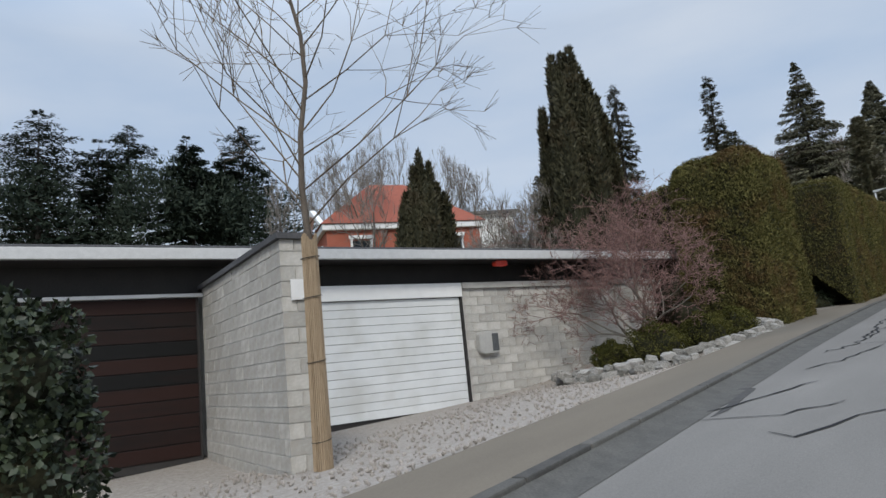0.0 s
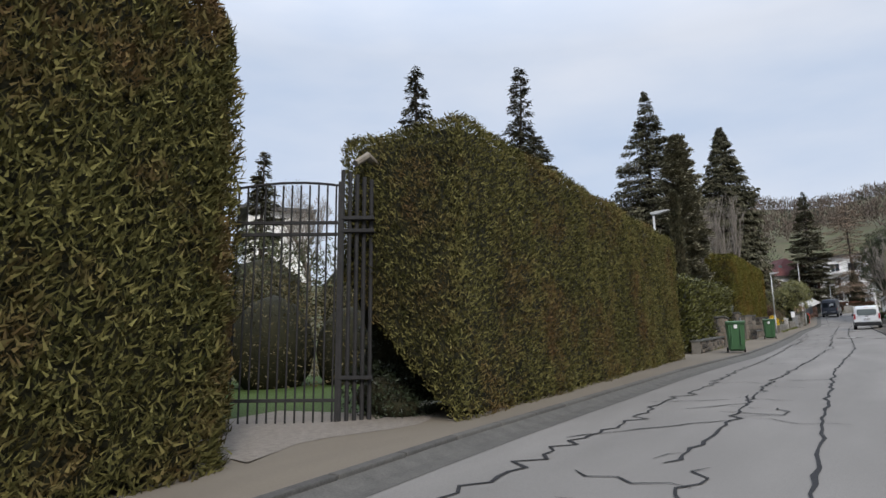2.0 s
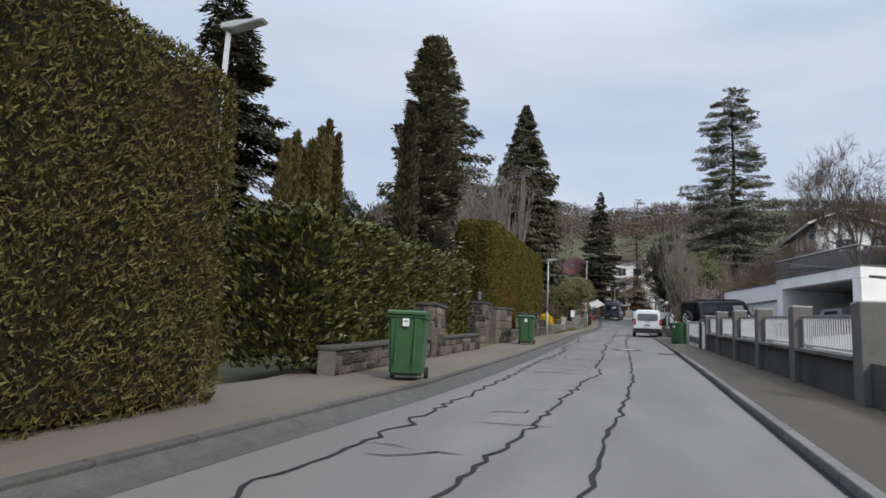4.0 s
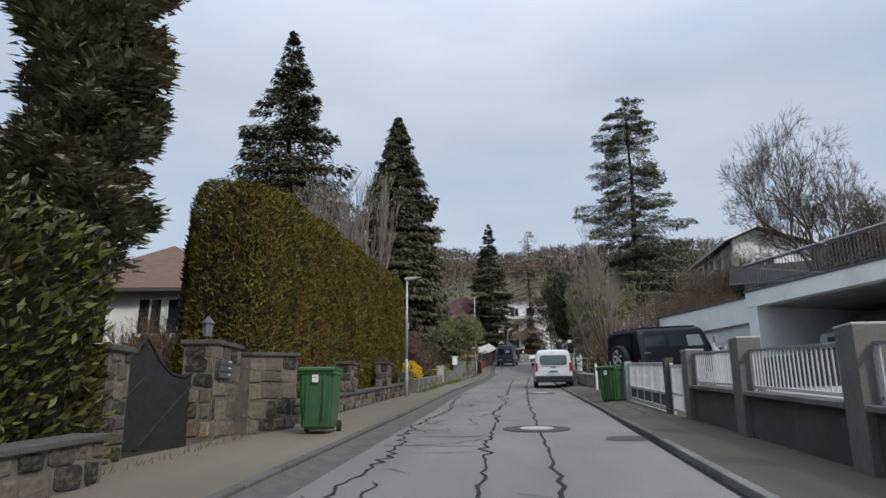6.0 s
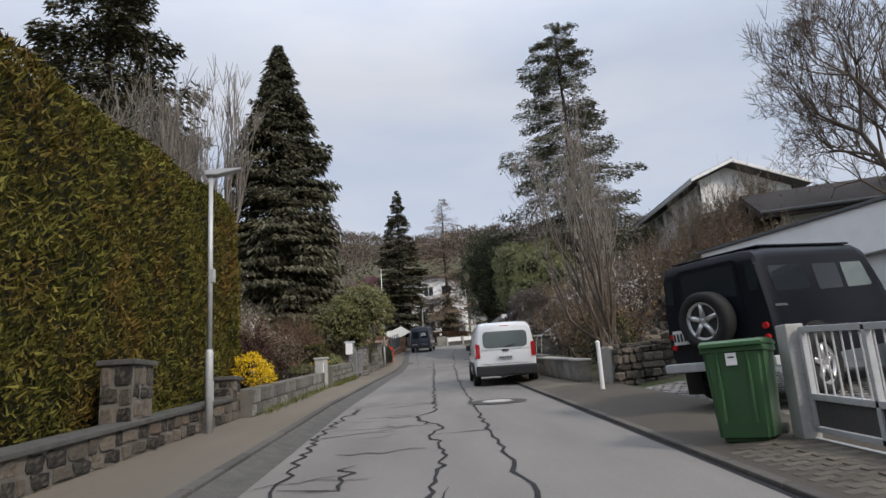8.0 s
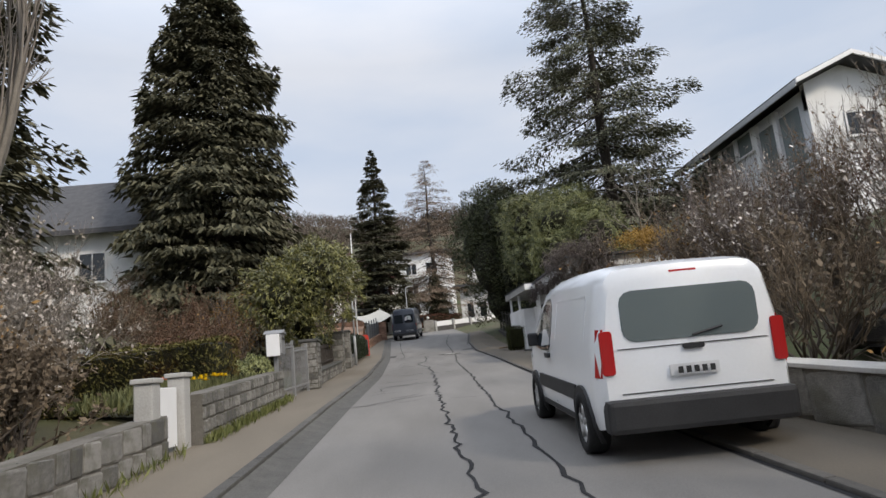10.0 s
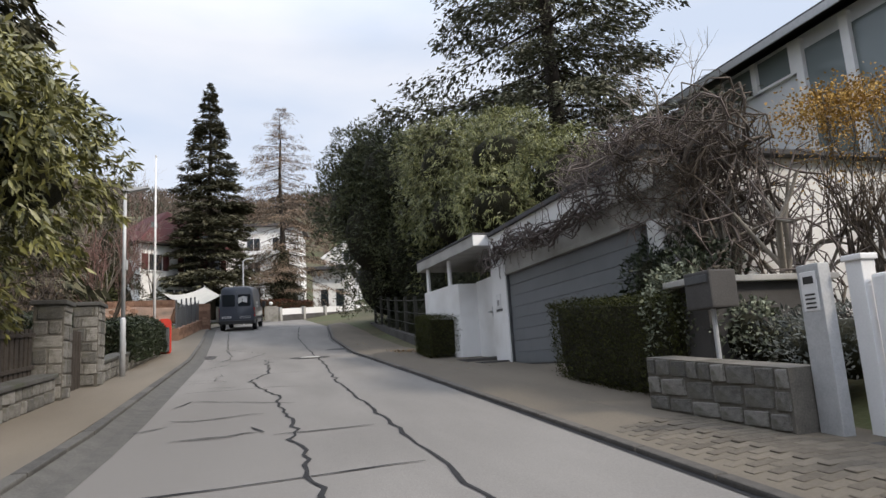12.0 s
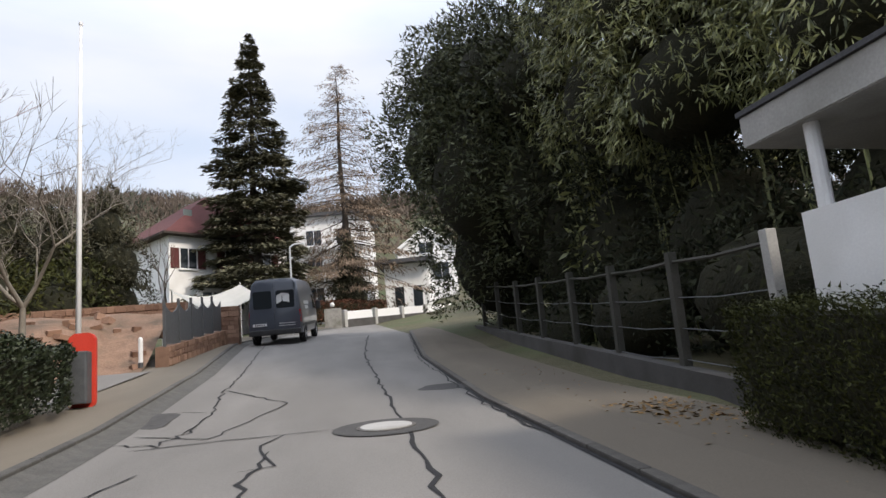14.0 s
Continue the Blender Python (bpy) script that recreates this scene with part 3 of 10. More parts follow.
def columnar(name, label, at, h, radius, mat, seed=1, count=5000, tips=3, spray=0.35, category="cypress tree", taper=0.55, lean_up=1.0, thin=0.3, drop=0.5, lopsided=False, stems=()):
    """A dense upright cypress: flamelike columns of upward sprays."""
    r = np.random.default_rng(seed)
    t = thing(name, label, category, at)
    part("trunk", trunk_bm(h * 0.9, 0.05 + h * 0.012, 0.03, seed=seed), M_BARK_DARK, t, smooth_shade=True)
    away = np.sqrt(np.arange(tips) / max(1, tips - 1)) * 0.66
    turn = np.arange(tips) * 2.4 + seed
    cx = np.stack([away * np.cos(turn), away * np.sin(turn)], 1) * radius
    side = np.clip(0.5 + 0.5 * (cx[:, 0] * 0.85 + cx[:, 1] * 0.52) / (0.5 * radius), 0, 1) if lopsided else (away / 0.66) ** 1.6
    hh = h * (1 - drop * side * r.uniform(0.25, 1.0, tips))
    rr = radius * (r.uniform(0.30, 0.42, tips) if tips > 1 else np.array([1.0]))
    if stems:
        # stems given one by one: aside, back, height, radius
        tips = len(stems)
        cx = np.array([(a * 0.82 - b * 0.57, a * 0.57 + b * 0.82) for a, b, _, _ in stems])
        hh, rr = np.array([q[2] for q in stems]), np.array([q[3] for q in stems])
    Cs, Ds = [], []
    cores = bmesh.new()
    for k in range(tips):
        m = count // tips
        zf = r.random(m) ** 0.85
        a = r.random(m) * math.tau
        prof = np.minimum(1, zf / 0.10 * 0.4 + 0.6) * (1 - zf ** 2.2) ** taper * (0.88 + 0.18 * np.sin(a * 3 + zf * 14 + k + seed) * np.cos(a * 2 - zf * 9))
        q = rr[k] * prof * (0.78 + 0.28 * r.random(m))
        Cs.append(np.stack([cx[k, 0] * (1 - 0.2 * zf) + q * np.cos(a), cx[k, 1] + q * np.sin(a), zf * hh[k]], 1))
        Ds.append(np.stack([np.cos(a) * 0.55, np.sin(a) * 0.55, np.full(m, lean_up)], 1) + r.normal(0, 0.35, (m, 3)))
        zz = np.linspace(0.0, 0.97, 9)
        add_tube(cores, [(cx[k, 0] * (1 - 0.2 * f), cx[k, 1], f * hh[k]) for f in zz], [max(0.04, rr[k] * 0.80 * min(1, f / 0.1 * 0.4 + 0.6) * (1 - f ** 2.2) ** taper) for f in zz], 10)
    part("shade_core", cores, M_CORE_SHADE, t, "dark core painted as the shade inside the crown", True)
    C, D = np.concatenate(Cs), np.concatenate(Ds)
    out = C.copy(); out[:, 2] = 0.3
    sz = spray * (0.6 + 0.8 * r.random(len(C)))
    piece("crown", leaf_mesh("crown", C, D, unit(out) + r.normal(0, 0.5, C.shape), sz, sz * thin * 1.5, mat, sprig=True), t)
    return t


def branching(r, h, trunk_h, r0, depth=5, spread=0.6, forks=(2, 4), stems=1, up=0.25, shrink=0.72, first=None, jitter=0.25, rmin=0.004, leader=0):
    """Segments of a bare crown: starts, ends and radii, limb by limb."""
    A, B, RA, RB = [], [], [], []
    stack = []
    for s in range(stems):
        d = np.array([r.normal(0, 0.01), r.normal(0, 0.01), 1.0]) if stems == 1 else np.array([r.normal(0, 0.45), r.normal(0, 0.45), 1.0])
        base = np.array([0.0, 0, 0]) if stems == 1 else np.array([r.normal(0, 0.12), r.normal(0, 0.12), 0])
        stack.append((base, unit(d), trunk_h * (1 if stems == 1 else r.uniform(0.6, 1.2)), r0, 0))
    ln0 = first or (h - trunk_h) * 0.42
    if leader:
        # one straight stem with limbs set round it all the way up
        stack = []
        n = 12
        pts = [np.array([0.012 * k * math.sin(k * 1.1), 0.010 * k * math.cos(k * 1.7), h * k / n]) for k in range(n + 1)]
        for k in range(n):
            A.append(pts[k]); B.append(pts[k + 1]); RA.append(r0 * (1 - 0.92 * k / n)); RB.append(r0 * (1 - 0.92 * (k + 1) / n))
        for k in range(leader):
            f = trunk_h / h + (1 - trunk_h / h) * 0.95 * k / leader
            p = pts[int(f * n)] + (pts[min(n, int(f * n) + 1)] - pts[int(f * n)]) * (f * n % 1)
            a = k * 2.4 + r.normal(0, 0.25)
            s = 0.75 * (1.2 - 0.7 * f)
            stack.append((p, unit(np.array([math.cos(a) * s, math.sin(a) * s, 0.62])), ln0 * (1.25 - f) * r.uniform(0.8, 1.15), r0 * (0.27 - 0.16 * f), 2))
    while stack:
        p, d, ln, rad, k = stack.pop()
        seg = 3 if k < 2 else (2 if k < 4 else 1)
        pts = [p]
        for j in range(seg):
            d = unit(d + r.normal(0, jitter * (0.5 if k or stems > 1 else 0.02), 3) + np.array([0, 0, up * 0.3 * (k > 0)]))
            q = pts[-1] + d * ln / seg
            ra, rb = rad * (1 - 0.35 * j / seg), rad * (1 - 0.35 * (j + 1) / seg)
            A.append(pts[-1]); B.append(q); RA.append(ra); RB.append(rb)
            pts.append(q)
        if k >= depth:
            continue
        nf = r.integers(forks[0], forks[1] + 1)
        for f in range(nf):
            side = unit(np.cross(d, r.normal(0, 1, 3)))
            nd = unit(d * (1 - spread * 0.5) + side * spread * r.uniform(0.5, 1.25) + np.array([0, 0, up]))
            start = pts[-1] if f < 2 else pts[r.integers(1, len(pts))]
            nl = (ln0 if k == 0 else ln * shrink) * r.uniform(0.7, 1.15)
            stack.append((start, nd, nl, max(rmin, rad * 0.62 * r.uniform(0.7, 1.0)), k + 1))
    return np.array(A), np.array(B), np.array(RA), np.array(RB)


def bare_tree(name, label, at, h, trunk_h, r0, mat, seed=1, bark=None, category="bare tree", buds=None, bud_n=0, bud_size=0.06, group="", width=0.0, **kw):
    """A leafless tree or shrub: limbs in one part, fine twigs in another."""
    r = np.random.default_rng(seed)
    t = thing(name, label, category, at, group=group)
    A, B, RA, RB = branching(r, h, trunk_h, r0, **kw)
    scale = h / max(B[:, 2].max(), 0.1)
    wide = width / np.percentile(np.hypot(B[:, 0], B[:, 1]), 96) if width else 1.0
    A, B = A * (wide, wide, scale), B * (wide, wide, scale)
    A[:, 2] -= 0.12 * (A[:, 2] < 0.01)
    big = RA > max(0.012, r0 * 0.22, 1.01 * kw.get("rmin", 0))
    piece("trunk", twig_mesh("trunk", A[big], B[big], RA[big], RB[big], bark or M_BARK, 6), t)
    piece("twig_crown", twig_mesh("twig_crown", A[~big], B[~big], RA[~big], RB[~big], mat, 3), t)
    if buds:
        small = np.where(RA < max(0.02, r0 * 0.35, 1.2 * kw.get("rmin", 0)))[0]
        k = r.choice(small, bud_n)
        f = r.random((bud_n, 1))
        C = A[k] * f + B[k] * (1 - f) + r.normal(0, 0.02, (bud_n, 3))
        s = bud_size * r.uniform(0.6, 1.4, bud_n)
        piece("leaves", leaf_mesh("leaves", C, r.normal(0, 1, (bud_n, 3)), r.normal(0, 1, (bud_n, 3)), s, s * 0.5, buds), t)
    return t


def leafy(name, label, at, blobs, n, leaf, mat, seed=1, droop=0.0, width=0.32, core=None, category="shrub", stems=True, fold=0.12, inner=0.55, bunch=1):
    """A leafy shrub: clumps of leaves over uneven mounds given as x, y, z, rx, ry, rz."""
    r = np.random.default_rng(seed)
    t = thing(name, label, category, at)
    Cs, Ns = [], []
    vol = np.array([b[3] * b[4] + b[4] * b[5] + b[3] * b[5] for b in blobs])
    cores = bmesh.new()
    for b, w in zip(blobs, vol / vol.sum()):
        m = int(n * w)
        v = unit(r.normal(0, 1, (m, 3)))
        v[:, 2] = np.where(v[:, 2] < -0.55, -v[:, 2], v[:, 2])
        lump = 1 + 0.16 * np.sin(v[:, 0] * 5 + seed) * np.cos(v[:, 1] * 6 + b[0] * 3) + 0.10 * np.sin(v[:, 2] * 9 + v[:, 0] * 7)
        q = (0.80 + 0.24 * r.random(m) ** 0.7) * lump
        Cs.append(np.array(b[:3]) + v * np.array(b[3:]) * q[:, None])
        Ns.append(v)
        bmesh.ops.create_icosphere(cores, subdivisions=2, radius=1, matrix=Matrix.Translation(b[:3]) @ Matrix.Diagonal((b[3] * inner * 1.2, b[4] * inner * 1.2, b[5] * inner * 1.2, 1)))
    C, N = np.concatenate(Cs), np.concatenate(Ns)
    keep = C[:, 2] > 0.02
    C, N = C[keep], N[keep]
    part("shade_core", cores, core or M_CORE_SHADE, t, "core coloured as the shade inside the bush", True)
    if bunch > 1:
        C, N = np.repeat(C[::bunch], bunch, 0), np.repeat(N[::bunch], bunch, 0)
        C = C + r.normal(0, 0.03, C.shape)
    D = N * 0.6 + r.normal(0, 0.6, C.shape)
    D[:, 2] -= droop
    s = leaf * r.uniform(0.6, 1.35, len(C))
    piece("leaves", leaf_mesh("leaves", C, D, N + r.normal(0, 0.5, C.shape), s, s * width, mat, fold, sprig=mat in (M_YEW, M_PINE, M_UNDER, M_SPRUCE, M_CYPRESS)), t)
    return t


def hedge(name, label, at, sx, sy, sz, density, leaf, mat, seed=1, slope=0.0, top_slope=None, rounding=0.25, width=0.45, lump=0.05, category="hedge", fold=0.0, taper=0.0, rz=0.0, spread=0.5, under=0.0, notch=None, deep=0.035):
    """A clipped hedge of sx by sy by sz over its base, standing on a slope along y."""
    r = np.random.default_rng(seed)
    t = thing(name, label, category, at, rz=rz)
    ts = slope if top_slope is None else top_slope

    def bulge(p):
        x, y, z = p[:, 0], p[:, 1], p[:, 2]
        return lump * (np.sin(x * 2.3 + seed) * np.cos(y * 1.9 + z * 1.3) + 0.6 * np.sin(y * 3.7 + 2.0 * np.sin(z * 1.9 + seed)) * np.cos(z * 4.3 + x * 3 + 1.5 * np.sin(y * 1.3)) + 0.5 * np.sin(y * 8.3 + 1.7 * np.sin(z * 5)) * np.sin(z * 7.1 + x * 5))
    C, N = [], []
    for nx, ny, nz, area in ((1, 0, 0, sy * sz), (-1, 0, 0, sy * sz), (0, 1, 0, sx * sz), (0, -1, 0, sx * sz), (0, 0, 1, sx * sy)):
        m = int(area * density)
        u = r.random((m, 3))
        p = (u - 0.5) * (sx, sy, sz)
        nrm = np.tile(np.array([nx, ny, nz], float), (m, 1))
        for k, (axis, s) in enumerate(((nx, sx), (ny, sy), (nz, sz))):
            if axis:
                p[:, k] = axis * s / 2
        C.append(p)
        N.append(nrm)
    C, N = np.concatenate(C), np.concatenate(N)
    # round the upper edges and corners off
    half = np.array([sx, sy, sz]) / 2
    inner = half - rounding
    q = np.clip(C, -inner, inner)
    q[:, 2] = np.where(C[:, 2] < 0, C[:, 2], np.minimum(C[:, 2], inner[2]))
    dlt = C - q
    ln = np.linalg.norm(dlt, axis=1, keepdims=True)
    P = np.where(ln > rounding, q + dlt / np.maximum(ln, 1e-6) * rounding, C)
    N = np.where(ln > rounding * 1.0001, dlt / np.maximum(ln, 1e-6), N)
    tp = 1 - taper * (P[:, 2:3] / sz + 0.5) + under * np.minimum(0, (P[:, 2:3] / sz + 0.32))
    P[:, :2] *= tp
    P += N * (bulge(P)[:, None] + r.normal(0, deep, (len(P), 1)) - 0.03)
    f = P[:, 2] / sz + 0.5
    P[:, 2] = P[:, 2] + sz / 2 + P[:, 1] * (slope + (ts - slope) * f)
    D = N * spread + r.normal(0, 0.55, P.shape) * (1, 1, 0.6)
    D[:, 2] += 0.62
    D *= np.where(N[:, 2:3] > 0.5, np.array([1.0, 1.0, 0.25]), 1.0)
    def foot(x, y):
        """Height of the foliage's lower edge where the hedge's end is bare at its foot."""
        return notch[0] * max(0.0, min(1.0, (sx / 2 - 0.15 - x) / (sx * 0.8))) * smooth(-sy / 2 + notch[1], -sy / 2 + 0.3 * notch[1], y) if notch else 0.0
    if notch:
        keep = np.array([p[2] - p[1] * slope > foot(p[0], p[1]) for p in P])
        P, N, D = P[keep], N[keep], D[keep]
    s = leaf * r.uniform(0.6, 1.35, len(P))
    bm = bmesh.new()
    add_box(bm, -sx / 2, sx / 2, -sy / 2, sy / 2, -sz / 2, sz / 2)
    cut = max(0.12, min(0.3, min(sx, sz) / 5))
    for k, ext in enumerate((sx, sy, sz)):
        m = max(2, int(ext / (cut if k != 1 else max(cut, ext / 40))))
        for j in range(1, m):
            co, no = [0, 0, 0], [0, 0, 0]
            co[k], no[k] = -ext / 2 + ext * j / m, 1
            bmesh.ops.bisect_plane(bm, geom=bm.verts[:] + bm.edges[:] + bm.faces[:], plane_co=co, plane_no=no)
    for v in bm.verts:
        c = np.array(v.co)
        q1 = np.clip(c, -inner, inner)
        q1[2] = c[2] if c[2] < 0 else min(c[2], inner[2])
        d1 = c - q1
        l1 = np.linalg.norm(d1)
        if l1 > rounding:
            c = q1 + d1 / l1 * rounding
        c = c * (1 - (0.05 + 1.5 * lump) / half)
        f1 = c[2] / sz + 0.5
        c[:2] *= 1 - taper * f1 + under * min(0, f1 - 0.18)
        v.co = (c[0], c[1], max(c[2] + sz / 2, foot(c[0], c[1])) + c[1] * (slope + (ts - slope) * f1))
    # Solid core whose dark colour supplies the shade in the hedge's gaps.
    part("shade_core", bm, M_CORE_SHADE, t, "dark hedge core painted as the shade between sprays")
    piece("leaves", leaf_mesh("leaves", P - unit(D) * s[:, None] * 0.4, D, N + r.normal(0, 0.45, P.shape), s, s * width, mat, fold, sprig=fold == 0), t)
    return t


def tangle(name, label, at, radii, n, steps, step, mat, seed=1, flow=(0, 0, 0), thick=(0.008, 0.026), bend=0.55):
    """A tangle of leafless vines winding through an ellipsoid."""
    r = np.random.default_rng(seed)
    t = thing(name, label, "climber", at)
    radii = np.array(radii)
    A, B, RA, RB = [], [], [], []
    for k in range(n):
        p = unit(r.normal(0, 1, 3)) * radii * r.random() ** 0.4
        d = unit(r.normal(0, 1, 3))
        w = thick[0] + (thick[1] - thick[0]) * r.random() ** 3
        for j in range(steps):
            pull = -p / radii * max(0.0, np.linalg.norm(p / radii) - 0.75) * 1.6
            d = unit(d + r.normal(0, bend, 3) + pull + np.array(flow))
            q = p + d * step * r.uniform(0.7, 1.3)
            f = 1 - 0.7 * j / steps
            A.append(p); B.append(q); RA.append(w * f); RB.append(w * (f - 0.7 / steps))
            p = q
    A, B, RA, RB = np.array(A), np.array(B), np.array(RA), np.array(RB)
    for k in range(6):
        own = np.arange(len(A)) * 6 // len(A) == k
        piece("vine", twig_mesh("vine", A[own], B[own], RA[own], RB[own], mat, 3), t)
    return t

# ---- ground, road, pavements ----
def strip_mesh(name, ys, left, right, lift, mat, thick=0.0):
    """A ribbon along the street between two edges, with optional sides down to the ground."""
    vs, fs = [], []
    for y in ys:
        a, b = left(y), right(y)
        z = g(y) + lift
        vs += [(a, y, z), (b, y, z)] + ([(a, y, z - thick), (b, y, z - thick)] if thick else [])
    k = 4 if thick else 2
    for i in range(len(ys) - 1):
        p, q = i * k, (i + 1) * k
        fs.append((p, p + 1, q + 1, q))
        if thick:
            fs += [(p + 2, p, q, q + 2), (p + 1, p + 3, q + 3, q + 1)]
    return mesh_data(name, vs, fs, mat)


gx = sorted({*np.arange(-18, 18.1, 1.0), *np.arange(-60, -18, 6.0), *np.arange(24, 61, 6.0), *np.arange(-200, -60, 20), *np.arange(80, 201, 20), -900, -500, -300, 300, 500, 900})
gy = sorted({*np.arange(-20, 125.1, 1.25), *np.arange(-60, -20, 5), *np.arange(130, 200, 5), *np.arange(200, 520, 15), -400, -200, -100, 600, 800, 1200})
gv = [(x, y, ground(x, y) - 0.07) for y in gy for x in gx]
gf = [(j * len(gx) + i, j * len(gx) + i + 1, (j + 1) * len(gx) + i + 1, (j + 1) * len(gx) + i) for j in range(len(gy) - 1) for i in range(len(gx) - 1)]
ground_ob = new("ground", mesh_data("ground", gv, gf, M_GROUND, True))
tagged(ground_ob, "brown earth and rough grass of gardens and hillside", "ground", kind="structure")

ys_road = [float(v) for v in np.arange(-60, 170.1, 2.0)]
road = new("road", strip_mesh("road", ys_road, lambda y: xl(y) + 0.32, xr, 0.0, M_ASPHALT))
tagged(road, "worn grey asphalt lane with sealed cracks", "road", kind="structure")
vs = [q for y in ys_road for q in ((xl(y) - 0.01, y, g(y) + 0.085), (xl(y) + 0.16, y, g(y) + 0.022), (xl(y) + 0.36, y, g(y) + 0.004))]
fs = [(3 * i + k, 3 * i + k + 1, 3 * i + k + 4, 3 * i + k + 3) for i in range(len(ys_road) - 1) for k in (0, 1)]
gutter = new("gutter", mesh_data("gutter", vs, fs, M_GUTTER))
tagged(gutter, "dark gutter strip along the kerb", "gutter", kind="structure")
pave_l = new("pavement_left", strip_mesh("pavement_left", ys_road, lambda y: xl(y) - (2.4 if 33 < y < 46 else 1.15 if y < 10 else 2.1), lambda y: xl(y) - 0.13, 0.115, M_PAVE, 0.3))
tagged(pave_l, "sandy brown asphalt footpath", "pavement", kind="structure")


def kerb_rise(y):
    """The kerb is low from the drives on."""
    return 0.085 - 0.045 * smooth(47, 53, y)


vs = [q for y in ys_road if y > 4 for q in ((xr(y) + 0.10, y, g(y) + kerb_rise(y)), (xr(y) + 0.7, y, g(y) + 0.115), (xr(y) + (3.4 if 84 < y < 96 else 1.8), y, g(y) + 0.115), (xr(y) + (3.4 if 84 < y < 96 else 1.8), y, g(y) - 0.2))]
pv = lambda a, b: [(4 * i + k, 4 * i + k + 1, 4 * i + k + 5, 4 * i + k + 4) for i in range(a, b) for k in range(3)]
n_drive = sum(1 for y in ys_road if 4 < y < 66)
pave_far = tagged(new("pavement_right_far", mesh_data("pavement_right_far", vs, pv(n_drive, len(vs) // 4 - 1), M_PAVE_DUSTY)), "dusty brown asphalt footpath beside the garages", "pavement", kind="structure")
pave_r = new("pavement_right", mesh_data("pavement_right", vs, pv(0, n_drive), M_PAVE_R))
tagged(pave_r, "dark patched asphalt footpath", "pavement", kind="structure")


def kerb_line(name, edge, sign, y0, y1, mat, length=1.0):
    """Kerbstones butted end to end along the pavement's edge."""
    t = thing(name, "weathered granite kerbstones along the pavement", "kerb", kind="structure")
    bm = boxed(0, 0.13 if sign < 0 else 0.115, -length / 2 + 0.006, length / 2 - 0.006, -0.22, 0.0, 0.018)
    me = bpy.data.meshes.new("kerbstone")
    bm.to_mesh(me)
    bm.free()
    me.materials.append(mat)
    y = y0
    while y < y1:
        a, b = edge(y), edge(y + length)
        za, zb = g(y), g(y + length)
        pitch = math.degrees(math.atan2(zb - za, length))
        turn = -math.degrees(math.atan2(b - a, length))
        x = (a + b) / 2 - (0.13 if sign < 0 else 0)
        piece("kerbstone", me, t, pose(x, y + length / 2, (za + zb) / 2 + 0.007 + (0.115 if sign < 0 else kerb_rise(y)), pitch, 0, turn))
        y += length
    return t


vs = [q for y in ys_road if y > 18 for q in ((xr(y) - 0.055, y, g(y) + 0.005), (xr(y) + 0.01, y, g(y) + 0.006))]
tagged(new("gutter_right", mesh_data("gutter_right", vs, [(2 * i, 2 * i + 1, 2 * i + 3, 2 * i + 2) for i in range(len(vs) // 2 - 1)], M_TAR)), "dark tarred joint along the kerb", "gutter", kind="structure")
kerb_line("kerb_left", xl, -1, -8, 124, M_GUTTER)
kerb_line("kerb_right", xr, 1, 18, 47, M_KERB)
kerb_line("kerb_right_far", xr, 1, 47, 124, M_KERB_DUSTY)

# gravel apron before the block garage
vs, fs = [], []
for j, y in enumerate(np.arange(-14, 10.1, 1.0)):
    for i, x in enumerate(np.arange(-13, -3.0, 0.75)):
        xx = min(x, xl(y) - 1.1)
        vs.append((xx, y, ground(min(xx, -4.0), y) + 0.012 * noise.noise((x * 2, y * 2, 1.0)) + 0.10 * smooth(-5.2, -4.4, xx)))
ni = len(np.arange(-13, -3.0, 0.75))
nj = len(np.arange(-14, 10.1, 1.0))
fs = [(j * ni + i, j * ni + i + 1, (j + 1) * ni + i + 1, (j + 1) * ni + i) for j in range(nj - 1) for i in range(ni - 1)]
tagged(new("driveway", mesh_data("driveway", vs, fs, M_GRAVEL, True)), "pale gravel apron in front of the garage", "driveway", kind="structure")


def pebbles(name, n, x0, x1, y0, y1, size, mat, label, seed):
    """Loose small stones lying on the ground, one joined mesh."""
    r = np.random.default_rng(seed)
    bm = bmesh.new()
    bmesh.ops.create_icosphere(bm, subdivisions=1, radius=1)
    bv = np.array([v.co for v in bm.verts])
    bf = [[v.index for v in f.verts] for f in bm.faces]
    bm.free()
    vs, fs = [], []
    for k in range(n):
        x, y = r.uniform(x0, x1), r.uniform(y0, y1)
        if x > xl(y) - 1.2:
            continue
        z = ground(min(x, -4.0), y) + 0.02 + 0.10 * smooth(-5.2, -4.4, x)
        o = len(vs)
        s = size * r.uniform(0.5, 1.4)
        m = np.array(Euler(r.uniform(0, 6, 3)).to_matrix()) @ np.diag([s, s * 0.8, s * 0.5])
        vs += [tuple(p) for p in bv @ m.T + (x, y, z)]
        fs += [[i + o for i in f] for f in bf]
    ob = new(name, mesh_data(name, vs, fs, mat))
    return tagged(ob, label, "gravel", kind="stuff")


pebbles("gravel_stones", 2600, -9.5, -3.4, -6, 6.5, 0.028, M_GRAVEL, "loose pale gravel on the driveway", 5)


